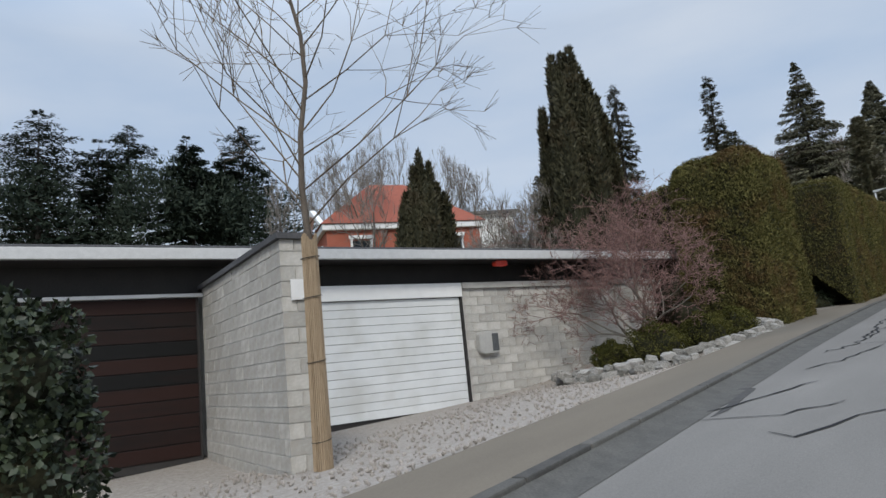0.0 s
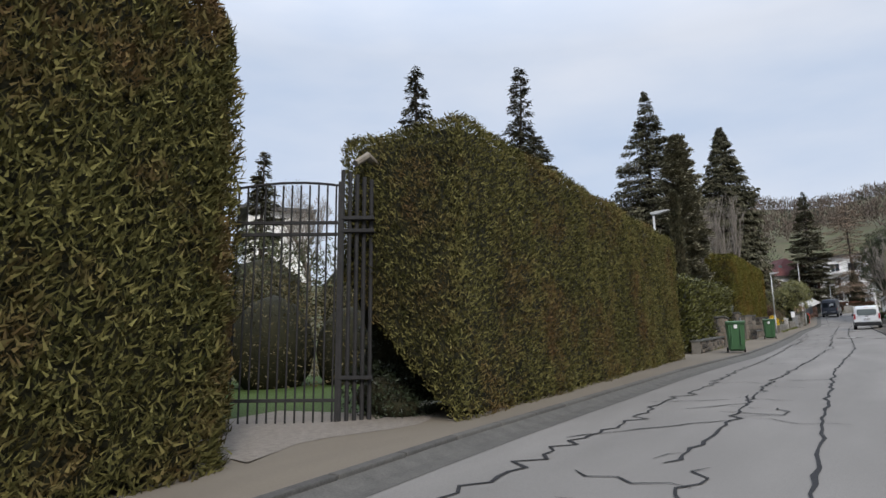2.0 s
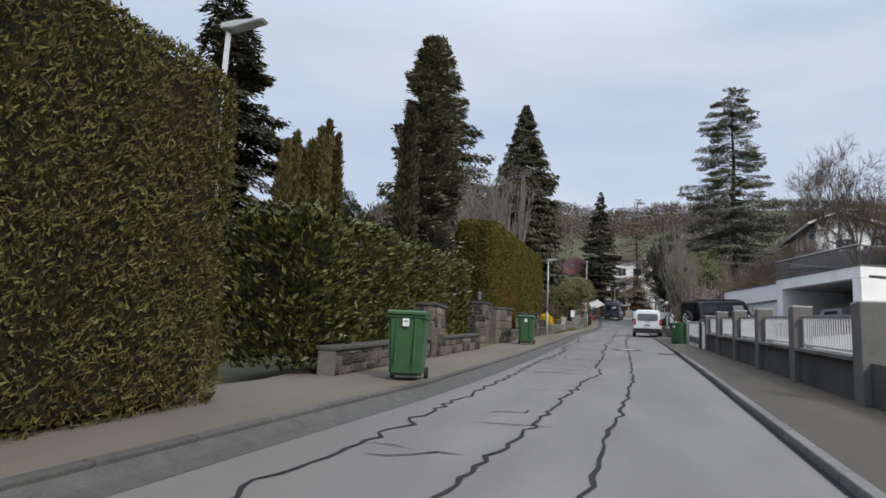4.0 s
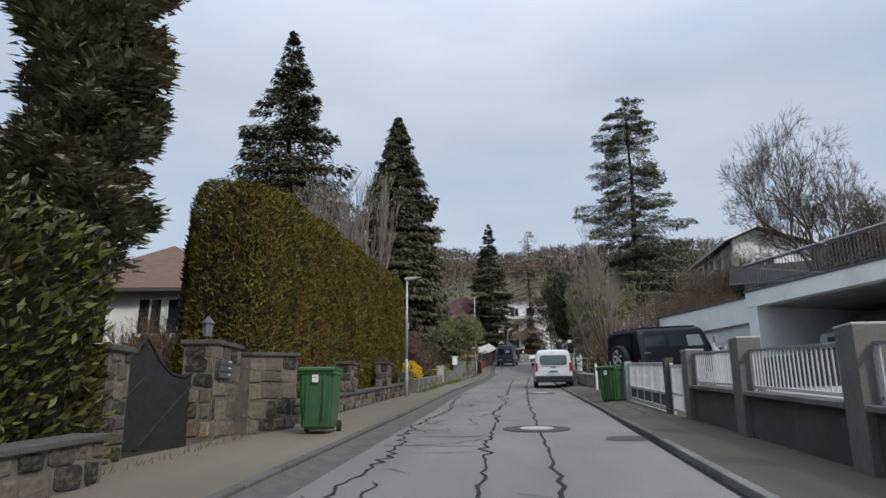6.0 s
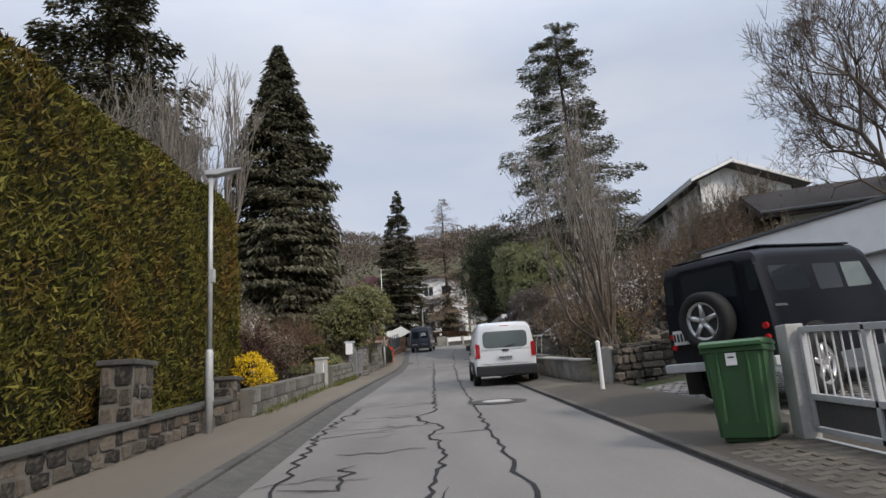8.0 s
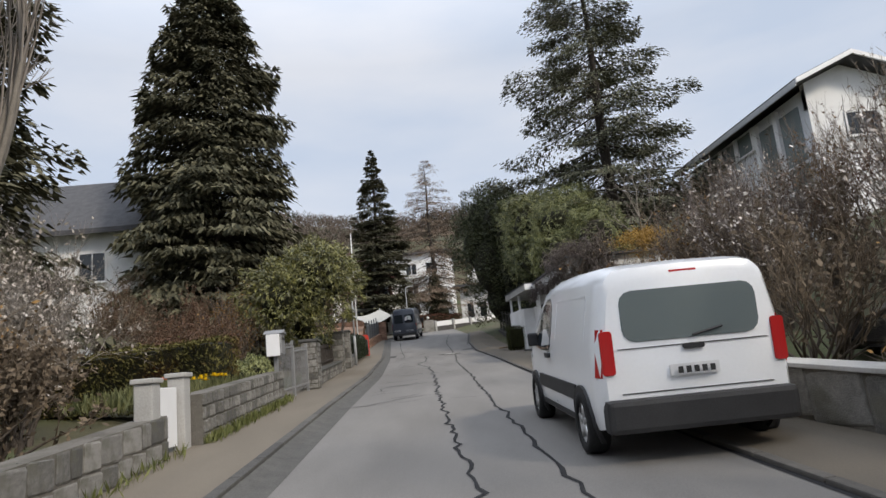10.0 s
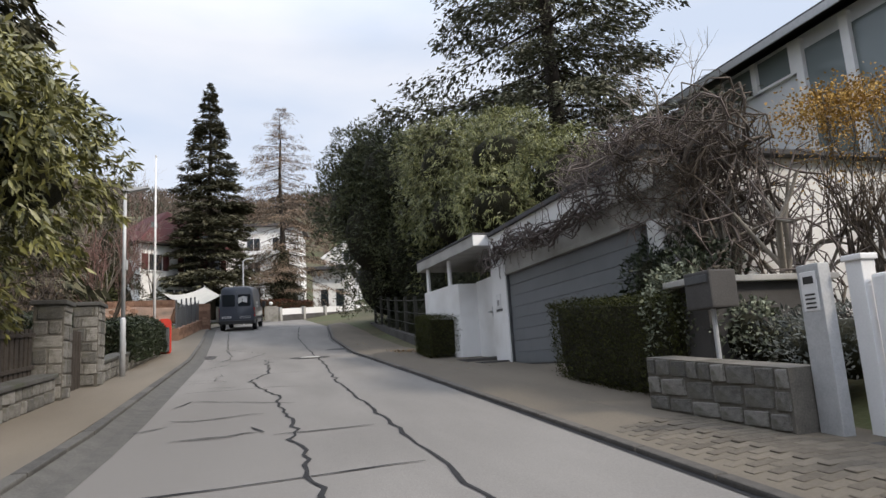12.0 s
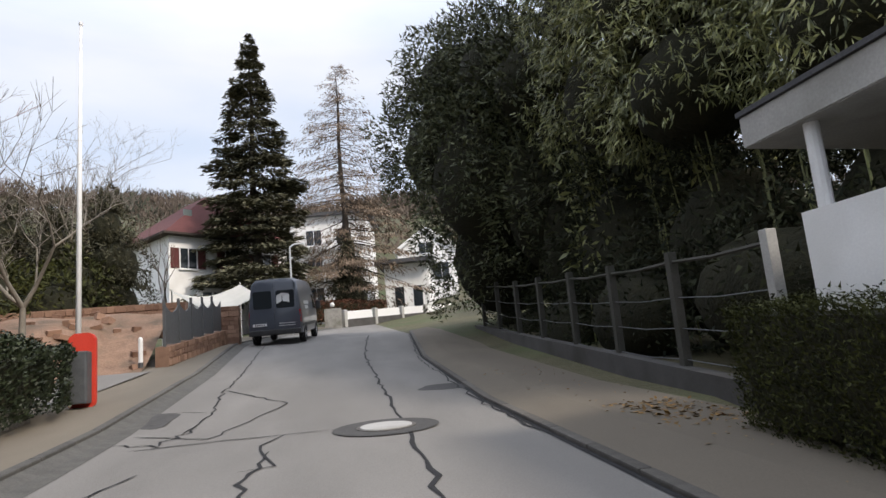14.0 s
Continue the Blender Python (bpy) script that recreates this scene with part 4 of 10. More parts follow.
# ---- sealed cracks, manholes ----
def ribbon(bm, pts, width, seed=0, lift=0.006):
    r = random.Random(seed)
    vs = []
    for i, (x, y) in enumerate(pts):
        a, b = pts[max(0, i - 1)], pts[min(len(pts) - 1, i + 1)]
        dx, dy = b[0] - a[0], b[1] - a[1]
        n = math.hypot(dx, dy) or 1
        w = width * r.uniform(0.55, 1.25) * (0.35 if i in (0, len(pts) - 1) else 1)
        vs.append([bm.verts.new((x + s * -dy / n * w / 2, y + s * dx / n * w / 2, g(y + s * dx / n * w / 2) + lift)) for s in (-1, 1)])
    for a, b in zip(vs, vs[1:]):
        bm.faces.new((a[0], a[1], b[1], b[0]))


def wander(pts, step, amp, seed):
    """A line through points, roughened by small steps aside."""
    r = random.Random(seed)
    out = []
    for (x0, y0), (x1, y1) in zip(pts, pts[1:]):
        n = max(1, int(math.hypot(x1 - x0, y1 - y0) / step))
        dx, dy = (x1 - x0), (y1 - y0)
        ln = math.hypot(dx, dy) or 1
        for k in range(n):
            o = r.gauss(0, amp)
            out.append((x0 + dx * k / n - dy / ln * o, y0 + dy * k / n + dx / ln * o))
    return out + [pts[-1]]
LINE_A = [(-0.2, 8), (-0.2, 18), (-0.1, 26), (0.5, 36.7), (0.6, 47), (0.6, 57), (0.7, 64), (0.9, 74.5), (1.2, 82), (1.4, 90), (1.8, 96), (1.95, 100), (2.2, 110), (2.9, 118)]
LINE_B = [(-1.3, 14.8), (-1.2, 17.6), (-1.2, 22.6), (-0.7, 30), (-0.3, 36.6), (-0.1, 37.6), (-0.3, 40), (-0.2, 44.9), (-0.3, 47), (-0.2, 52.4), (-0.4, 53.3), (-0.05, 58), (-0.2, 59.4), (0, 60.3), (-0.5, 61.9), (-0.1, 63), (0, 72), (0, 75), (0.05, 77.8), (0.2, 82.4), (0.2, 88), (-0.2, 91), (0.2, 93), (0.4, 97.6)]
LINE_C = [(-2.7, 3.7), (-2.4, 4.7), (-2.4, 5.4), (-2.6, 7.5), (-2.7, 11), (-2.5, 15.9), (-2.3, 17.3), (-2.4, 19.6), (-2.1, 22.6), (-2.2, 24), (-1.9, 31), (-1.75, 36.4), (-1.8, 38), (-1.7, 42), (-1.5, 45.9), (-1.8, 48.9), (-1.8, 51.4), (-1.5, 54.4), (-1.8, 58.6), (-1.9, 60), (-1.7, 64.6)]
SHORT = [[(-2.3, 4.7), (-1.4, 4.3)], [(-1.1, 4.6), (-1.4, 5.4), (-1.2, 7.6), (-0.4, 8.2)], [(-2.7, 15.9), (-1.2, 17.6)], [(-2.6, 19.4), (-1.4, 19.9)], [(-1.8, 38.4), (-0.2, 38.3)], [(-1.7, 42), (-0.1, 42.1)],
         [(-1.9, 47), (-0.4, 46.9)], [(-1.7, 48.2), (-0.2, 48.2)], [(-1.9, 59.7), (-0.5, 60.6)], [(-1.7, 60.7), (-0.5, 60.6)], [(-1.6, 76.4), (-0.8, 77.2), (0, 77.6)]]
SHORT_C = [[(-2.95, -1.3), (-2.6, -0.5), (-2.2, 0.7)], [(-2.8, -1.5), (-2.1, -1.3), (-1.7, -0.65)], [(-2.0, -2.0), (-1.8, -2.2), (-1.6, -1.8), (-1.5, -1.35), (-1.3, -1.1), (-1.1, 1.4)], [(-2.6, 1.8), (-2.3, 2.5), (-2.1, 3.6), (-2.0, 4.2)], [(-2.4, 5.5), (-2.4, 7.2), (-2.25, 8.2), (-2.3, 10.8)], [(-1.4, 5.9), (-1.1, 7.3), (-1.1, 9.6), (-1.25, 12.5)],
           [(-2.4, 7.2), (-1.6, 7.3), (-0.95, 7.9)], [(-2.3, 8.2), (-1.6, 9.2), (-1.1, 9.3)], [(-1.9, 18.6), (-1.2, 19.4), (-1.3, 20.6)], [(-2.2, 22.6), (-1.6, 23.0), (-1.2, 22.6)]]
SHORT_B = [[(-1.5, 78.7), (-0.8, 78.9)], [(-1.4, 79.4), (-1.1, 79.4), (-1.3, 80.2), (-0.9, 80.8), (0.1, 80.8)], [(-1.5, 82.2), (1.1, 82.5)], [(-1.3, 87.4), (-1.1, 88.1), (0.4, 87)], [(-1.3, 89.5), (0.2, 89.6), (0.7, 89.4)],
           [(0.2, 96.7), (0.5, 96.8), (0.3, 98), (0.5, 98.6)], [(-1.2, 98.6), (1.1, 98.6)], [(-0.8, 99.6), (-0.7, 101.1), (-0.9, 104.2), (-1.1, 116)], [(-1.4, 99.7), (-0.4, 98.9), (0.4, 101.6), (-0.9, 104.2)], [(3.1, 97), (3.2, 101), (3.4, 107), (4.3, 116)]]
bm = bmesh.new()
ribbon(bm, wander(LINE_A, 0.30, 0.026, 1), 0.046, 1)
ribbon(bm, wander(LINE_B, 0.2, 0.036, 2), 0.046, 2, 0.007)
ribbon(bm, wander(LINE_C, 0.2, 0.06, 3), 0.045, 3, 0.008)
for k, s in enumerate(SHORT + SHORT_B + SHORT_C):
    ribbon(bm, wander(s, 0.25, 0.025, 10 + k), 0.034, k, 0.009)
rc = random.Random(4)
for k in range(84):
    y = rc.uniform(36, 66) if k < 44 else rc.uniform(76, 104) if k < 62 else rc.uniform(3, 34)
    x = rc.uniform(-2.0, -0.9)
    ribbon(bm, wander([(x, y), (x + rc.uniform(0.3, 1.1), y + rc.uniform(-0.5, 0.5))] + ([(x + rc.uniform(0.5, 1.2), y + rc.uniform(0.4, 1.4))] if k % 3 == 0 else []), 0.18, 0.06, k), rc.choice((0.018, 0.026, 0.036)), k, 0.010)
for k in range(7):
    y = 43 + k * 8.3
    ribbon(bm, wander([(0.6 + 0.012 * (y - 45), y), (rc.uniform(-0.4, 0.2), y + rc.uniform(-0.3, 0.3))], 0.3, 0.03, 60 + k), 0.035, k, 0.010)
solo("crack_seals", bm, M_TAR, "dark tar sealing winding cracks in the asphalt", "crack seal", kind="stuff")


def manhole(x, y, r=0.31, ring=0.62):
    t = thing("manhole_cover", "round iron manhole cover in a dark asphalt ring", "manhole", (x, y, g(y)), rx=3.9, group="manholes in the road")
    bm = bmesh.new()
    bmesh.ops.create_circle(bm, cap_ends=True, radius=ring, segments=32, matrix=Matrix.Translation((0, 0, 0.012)))
    part("asphalt_ring", bm, M_PATCH, t, "dark tar collar")
    bm = bmesh.new()
    bmesh.ops.create_cone(bm, cap_ends=True, radius1=r + 0.04, radius2=r + 0.04, depth=0.02, segments=32, matrix=Matrix.Translation((0, 0, 0.008)))
    part("frame", bm, M_IRON, t)
    bm = bmesh.new()
    bmesh.ops.create_cone(bm, cap_ends=True, radius1=r, radius2=r - 0.01, depth=0.02, segments=32, matrix=Matrix.Translation((0, 0, 0.016)))
    part("lid", bm, M_CONC, t, "pale worn concrete lid")
    return t


manhole(0.54, 49.5)
manhole(1.21, 64.0)
manhole(1.67, 98.4)
for x, y, sx, sy in ((2.0, 47.9, 0.5, 0.35), (3.0, 101.8, 0.45, 0.4), (-1.5, 101.0, 0.35, 0.8), (-2.9, -0.6, 0.22, 1.1)):
    bm = bmesh.new()
    vs = [bm.verts.new((x + sx * math.cos(a) * (1 + 0.2 * math.sin(3 * a + x)), y + sy * math.sin(a) * (1 + 0.15 * math.cos(2 * a + y)), g(y + sy * math.sin(a)) + 0.005)) for a in np.linspace(0, math.tau, 18, endpoint=False)]
    bm.faces.new(vs)
    solo("asphalt_patch", bm, M_PATCH, "dark asphalt repair patch in the road", "road patch", group="repair patches", kind="structure")


# ---- stone pieces shared by walls ----
def stone_block(seed, bevel=0.16, rough=0.07):
    """A unit block with worn, uneven faces, to be scaled to each stone."""
    r = random.Random(seed)
    bm = boxed(-0.5, 0.5, -0.5, 0.5, -0.5, 0.5)
    bmesh.ops.bevel(bm, geom=list(bm.edges), offset=bevel, segments=1, affect="EDGES")
    for v in bm.verts:
        v.co += Vector((r.uniform(-rough, rough), r.uniform(-rough, rough), r.uniform(-rough, rough)))
    return bm


def stone_meshes(mat, n, base, bevel=0.13, rough=0.06):
    out = []
    for k in range(n):
        bm = stone_block(base + k, bevel, rough)
        me = bpy.data.meshes.new("stone")
        bm.to_mesh(me)
        bm.free()
        me.materials.append(mat)
        out.append(me)
    return out


STONES = stone_meshes(M_STONE, 8, 1, 0.13, 0.10) + stone_meshes(M_STONE_ORANGE, 2, 50, 0.13, 0.10)
STONES_GREY = stone_meshes(M_GREY_STONE, 6, 100, 0.07, 0.035)
STONES_PALE = stone_meshes(M_WHITE_STONE, 5, 150, 0.17, 0.09)
STONES_RED = stone_meshes(M_BRICK, 4, 200, 0.05, 0.02)


def lay_stones(parent, origin, along, length, height, thick, size, meshes, seed, slope=0.0, orange=0.1, proud=0.022, skip=None, sides=(1,), name="stone"):
    """Courses of uneven stones on the face(s) of a wall from origin along a flat direction."""
    r = random.Random(seed)
    d = Vector((along[0], along[1], 0)).normalized()
    n = Vector((d.y, -d.x, 0))
    ang = math.degrees(math.atan2(-d.x, d.y))
    z = 0.0
    while z < height - 0.05:
        ch = min(height - z, size * r.uniform(0.65, 1.15))
        if height - z - ch < size * 0.4:
            ch = height - z
        s = -r.uniform(0, size)
        while s < length:
            w = size * r.uniform(0.8, 2.0)
            a, b = max(0, s), min(length, s + w)
            if b - a > 0.06:
                c = (a + b) / 2
                for side in sides:
                    p = Vector(origin) + d * c + n * side * (thick / 2 - 0.04)
                    p.z += z + ch / 2 + slope * c
                    if not (skip and skip(c, z + ch / 2)):
                        pool = meshes if len(meshes) < 8 else (meshes[6:] if r.random() < orange else meshes[:6])
                        me = r.choice(pool)
                        piece(name, me, parent, pose(p.x, p.y, p.z, 0, 0, ang) @ Matrix.Diagonal((0.08 + 2 * proud * r.uniform(0.5, 1.1), b - a - 0.026, ch - 0.026, 1)))
            s += w
        z += ch


def stone_wall(name, label, y0, y1, x0, x1, height, thick, size, seed, meshes=STONES, coping=M_COPING, cop_h=0.06, lift=0.115, orange=0.1, body=M_JOINT, cop_over=0.05, sides=(1,)):
    """A low wall between two points, standing on the slope, with a coping."""
    z0, z1 = g(y0) + lift, g(y1) + lift
    ln = math.hypot(x1 - x0, y1 - y0)
    t = thing(name, label, "garden wall", (x0, y0, z0), rz=-math.degrees(math.atan2(x1 - x0, y1 - y0)), kind="structure")
    sl = (z1 - z0) / ln
    part("wall_core", boxed(-thick / 2, thick / 2, 0, ln, -0.3, height, 0, sl), body, t)
    if coping:
        part("coping", boxed(-thick / 2 - cop_over, thick / 2 + cop_over, -0.02, ln + 0.02, height, height + cop_h, 0.012, sl), coping, t)
    lay_stones(t, (0, 0, 0), (0, 1), ln, height, thick, size, meshes, seed, sl, orange, sides=sides)
    return t


def stone_pier(name, label, x, y, w, d, height, size, seed, lift=0.115, meshes=STONES, coping=M_COPING, orange=0.12):
    z0 = g(y) + lift
    t = thing(name, label, "stone pier", (x, y, z0), group="stone piers of garden walls", kind="structure")
    part("pier_core", boxed(-d / 2, d / 2, -w / 2, w / 2, -0.3, height), M_JOINT, t)
    lay_stones(t, (0, -w / 2, 0), (0, 1), w, height, d, size, meshes, seed, 0, orange)
    lay_stones(t, (-d / 2, 0, 0), (1, 0), d, height, w, size, meshes, seed + 1, 0, orange)
    part("cap", boxed(-d / 2 - 0.05, d / 2 + 0.05, -w / 2 - 0.05, w / 2 + 0.05, height, height + 0.07, 0.015), coping, t)
    return t


# ---- left side: block garage ----
GA = thing("garage_building", "flat-roofed concrete block garage with white doors", "garage", (-9.97, 4.0, -0.30), rz=-17.0)
# in its own axes: y along the front, x towards the road
part("roof", boxed(-5.3, 0.55, -15.0, 7.2, 3.30, 3.46, 0.02), M_SLATE, GA, "dark felt roof edge")
part("fascia", boxed(0.50, 0.62, -15.0, 7.2, 3.20, 3.40, 0.01), M_RAIL, GA, "white roof fascia board")
# The dark gap under the roof is put into these parts' near-black colour.
part("soffit", boxed(-0.2, 0.50, -15.0, 7.2, 3.20, 3.27), M_SOFFIT, GA, "near-black soffit boards")
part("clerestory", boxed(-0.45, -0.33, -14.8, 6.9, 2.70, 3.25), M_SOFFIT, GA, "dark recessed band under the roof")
part("back_wall", boxed(-5.0, -0.5, -14.8, 6.8, -0.3, 3.2), M_CONC, GA)
part("door_header", boxed(-0.06, 0.02, -5.30, 0.0, 2.42, 2.74, 0.01), M_WHITE_PAINT, GA, "white panel above the garage door")
part("wall_cap", boxed(-0.25, 0.07, 0.0, 6.55, 2.60, 2.74, 0.01), M_CONC, GA)
part("front_wall", boxed(-0.25, -0.02, 0.0, 6.5, -0.3, 2.60), M_GROUT, GA)
gd = part("garage_door", boxed(-0.16, -0.10, -5.25, -0.03, -0.2, 2.42), M_SOFFIT, GA, "white slatted garage door")
for k in range(14):
    z0 = -0.05 + k * 0.176
    part("door_slat", boxed(-0.10, -0.055, -5.22, -0.06, z0, z0 + 0.168, 0.008), M_ROLLER, gd)
part("door_post", boxed(-0.12, 0.0, -0.05, 0.0, -0.3, 2.45), M_SOFFIT, GA)
# side wall that runs forward from the front, and the dark boarded door behind it
part("side_wall", boxed(-0.2, 4.42, -5.72, -5.42, -0.4, 2.76), M_GROUT, GA)
bm = bmesh.new()
add_prism(bm, [(-0.3, 2.76), (4.5, 2.76), (4.5, 2.84), (-0.3, 2.84)], 0.44, "y")
cp = part("side_wall_cap", bm, M_SLATE, GA, "dark metal wall capping")
cp.location = (0, -5.79, 0)
wd = part("boarded_door", boxed(-0.35, -0.22, -13.5, -5.8, -0.4, 2.62), M_SOFFIT, GA, "red-brown boarded garage door, coloured dark as in deep shade")
for k in range(11):
    part("board", boxed(-0.22, -0.195, -13.4, -5.85, -0.25 + k * 0.26, -0.01 + k * 0.26, 0.006), M_WOODRED, wd)
part("door_rail", boxed(-0.24, -0.10, -13.5, -5.72, 2.62, 2.68), M_WHITE_PAINT, GA)
part("house_sign", boxed(4.45, 4.475, -5.62, -5.40, 1.95, 2.22, 0.004), M_LABEL, GA, "small white plate")
# curved letter box on the wall, with a dark slot
part("wall_letter_box", prism(rounded(0.55, 0.52, 0.12, 4, 0.42, 1.32), 0.16, "x", 0.015), M_CONC, GA, "pale curved letter box on the wall").location = (-0.02, 0.12, 0)
part("letter_box_slot", boxed(0.12, 0.15, 0.62, 0.80, 1.12, 1.52, 0.01), M_DARKSTEEL, GA)
part("eaves_lamp", prism(rounded(0.34, 0.12, 0.05, 3), 0.16, "x"), M_RED, GA, "small red lamp under the eaves").location = (0.30, 0.9, 3.12)

# reed-wrapped young tree by the garage
tr = bare_tree("young_tree", "young leafless street tree, its trunk wrapped in reed matting", (-6.95, -2.65, ground(-6.95, -2.65)), 9.4, 3.35, 0.072, M_TWIG, seed=12, bark=M_BARK, depth=5, spread=0.62, forks=(3, 4), up=0.10, shrink=0.62, first=2.3, jitter=0.22, category="tree", leader=34, width=2.6, rmin=0.004)
bm = bmesh.new()
for k in range(26):
    a = k * math.tau / 26
    add_tube(bm, [(0.108 * math.cos(a), 0.108 * math.sin(a), 0.0), (0.096 * math.cos(a + 0.08), 0.096 * math.sin(a + 0.08), 1.4), (0.088 * math.cos(a + 0.15), 0.088 * math.sin(a + 0.15), 2.86 + 0.05 * math.sin(k * 7))], 0.013 + 0.003 * math.sin(k * 5), 5)
part("reed_matting", bm, M_REED, tr, "straw-coloured reed matting wrap")
for z in (0.35, 1.3, 2.1, 2.6):
    part("wire_tie", tubed([(0.118 * math.cos(a), 0.118 * math.sin(a), z + 0.02 * math.sin(a)) for a in np.linspace(0, math.tau, 15)], 0.006, 4), M_BARK_DARK, tr)

leafy("ivy_bush", "dense dark ivy bush", (-6.1, -6.15, ground(-6.1, -6.1)), [(0, 0, 0.6, 0.55, 0.6, 0.8), (-0.1, 0.0, 1.45, 0.5, 0.5, 0.6), (-0.6, -0.5, 0.9, 0.6, 0.5, 1.2)], 9500, 0.072, M_IVY, seed=3, width=0.75)
# maple and round box bushes in the rock bed
bare_tree("red_maple", "leafless spreading maple with reddish twigs", (-7.1, 7.65, 0.3), 4.5, 1.25, 0.055, M_TWIG_RED, seed=5, bark=M_BARK_GREY, depth=7, spread=0.72, forks=(2, 4), stems=6, up=0.15, shrink=0.74, first=1.25, jitter=0.26, rmin=0.0042, width=3.5, category="maple tree", buds=M_TWIG_RED, bud_n=2600, bud_size=0.035)
for k, (x, y, r_) in enumerate(((-7.4, 5.95, 0.44), (-6.25, 5.75, 0.60), (-5.6, 6.85, 0.54), (-5.6, 8.9, 0.48))):
    b = leafy("box_bush", "clipped round boxwood bush in the rock bed", (x, y, ground(x, y) - 0.04), [(0, 0, r_ * 0.66, r_, r_, r_ * 0.86)], 6500, 0.045, M_BOX_PALE, seed=20 + k, width=0.5, inner=0.68)
    b["group"] = "clipped box bushes"
leafy("dark_shrub", "dark reddish shrub beside the wall end", (-7.3, 10.2, 0.6), [(0, 0, 1.0, 0.9, 0.9, 1.2), (0.4, -0.5, 0.6, 0.7, 0.6, 0.7), (-0.4, 0.6, 1.8, 0.9, 0.9, 0.9)], 3500, 0.09, foliage("dark_red_leaves", (0.03, 0.016, 0.014), (0.10, 0.055, 0.045)), seed=9)

bare_tree("bare_tree", "leafless grey tree with reddish shoots behind the garage", (-14.2, 10.9, 0.3), 6.4, 1.4, 0.08, M_TWIG_GREY, seed=44, bark=M_BARK_GREY, depth=6, spread=0.6, forks=(3, 4), stems=3, up=0.3, shrink=0.74, first=1.6, rmin=0.007, width=2.5)
# ---- clipped hedges ----
hedge("clipped_hedge", "tall clipped thuja hedge block with a rounded top", (-5.85, 11.25, ground(-5.4, 11.25) + 0.05), 2.6, 3.65, 4.7, 1500, 0.085, M_THUJA, seed=31, width=0.30, slope=0.05, rounding=0.65, taper=0.06, lump=0.05, under=0.25)
hedge("clipped_hedge", "tall clipped thuja hedge running back from the street", (-10.6, 14.9, ground(-10.6, 14.9)), 1.8, 8.6, 4.75, 260, 0.14, M_THUJA, seed=32, width=0.30, rounding=0.4, taper=0.05, rz=73, top_slope=-0.03)
hedge("clipped_hedge", "long tall clipped thuja hedge beside the pavement", (-5.1, 22.9, g(22.9) + 0.09), 2.2, 14.1, 3.95, 1350, 0.064, M_THUJA, seed=33, width=0.34, slope=0.0675, top_slope=0.035, rounding=0.28, taper=0.035, lump=0.04, under=0.10, notch=(1.9, 1.5))
hedge("laurel_hedge", "glossy green cherry laurel hedge behind a low stone wall", (-5.30, 38.35, g(38.35) + 0.2), 1.75, 11.3, 2.65, 430, 0.145, M_LAUREL, seed=34, slope=0.068, rounding=0.42, width=0.36, deep=0.075, lump=0.09, fold=0.12, spread=0.9)
hedge("clipped_hedge", "very tall golden-green clipped thuja hedge behind a low wall", (-5.4, 57.3, g(57.3) + 0.2), 1.8, 17.6, 4.85, 640, 0.11, M_THUJA_GOLD, seed=35, width=0.30, slope=0.069, rounding=0.55, taper=0.05, lump=0.06)


# ---- left side: railing gate, walls, bins, lamps ----
def bar_gate(name, label, at, rz, width, height, n, mat, bar=0.012, lift=0.06, rails=(0.12, 0.9), category="gate", slope=0.0, flat=False):
    """A gate or railing panel: rails and single upright bars along local y."""
    t = thing(name, label, category, at, rz=rz)
    for f in rails:
        part("rail", boxed(-0.02, 0.02, 0, width, height * f, height * f + 0.045, 0.006, slope), mat, t)
    bm = tubed([(0, 0, lift), (0, 0, height)], bar, 6)
    me = bpy.data.meshes.new("bar")
    bm.to_mesh(me)
    bm.free()
    me.materials.append(mat)
    for k in range(n):
        y = width * (k + 0.5) / n
        piece("bar", me, t, pose(0, y, slope * y))
    for y in (0.0, width):
        part("post", boxed(-0.03, 0.03, y - 0.03, y + 0.03, -0.05, height + 0.05, 0.006, slope), mat, t)
    return t


gt = bar_gate("iron_gate", "tall dark iron railing gate with a curved top bar", (-5.75, 15.65, g(15.5) + 0.05), 121, 1.85, 3.3, 15, M_WROUGHT, 0.013, rails=(0.10, 0.78, 0.83))
for k in range(5):
    part("corner_post", tubed([(0.02 * k, -0.03 - 0.098 * k, 0), (0.02 * k, -0.03 - 0.098 * k, 3.52 - 0.03 * k)], 0.029, 8), M_WROUGHT, gt, "thick dark steel tube")
for z in (0.62, 2.62, 2.80):
    part("post_band", boxed(-0.035, 0.10, -0.47, 0.0, z, z + 0.05, 0.006), M_WROUGHT, gt)
part("arched_rail", tubed([(0, y, 3.18 + 0.16 * math.sin(math.pi * (1.85 - y) / 1.85 * 0.75)) for y in np.linspace(0, 1.85, 12)], 0.018, 6), M_WROUGHT, gt, "curved top bar")
part("finial", tubed([(0, -0.2, 3.62), (0.15, -0.35, 3.78), (0.4, -0.5, 3.70), (0.5, -0.7, 3.82)], [0.05, 0.06, 0.05, 0.02], 7), M_BARK_GREY, gt, "pale gnarled branch over the gate")
ax, ay = [float(v) for v in np.linspace(-7.6, -4.75, 7)], [float(v) for v in np.linspace(13.3, 16.5, 9)]
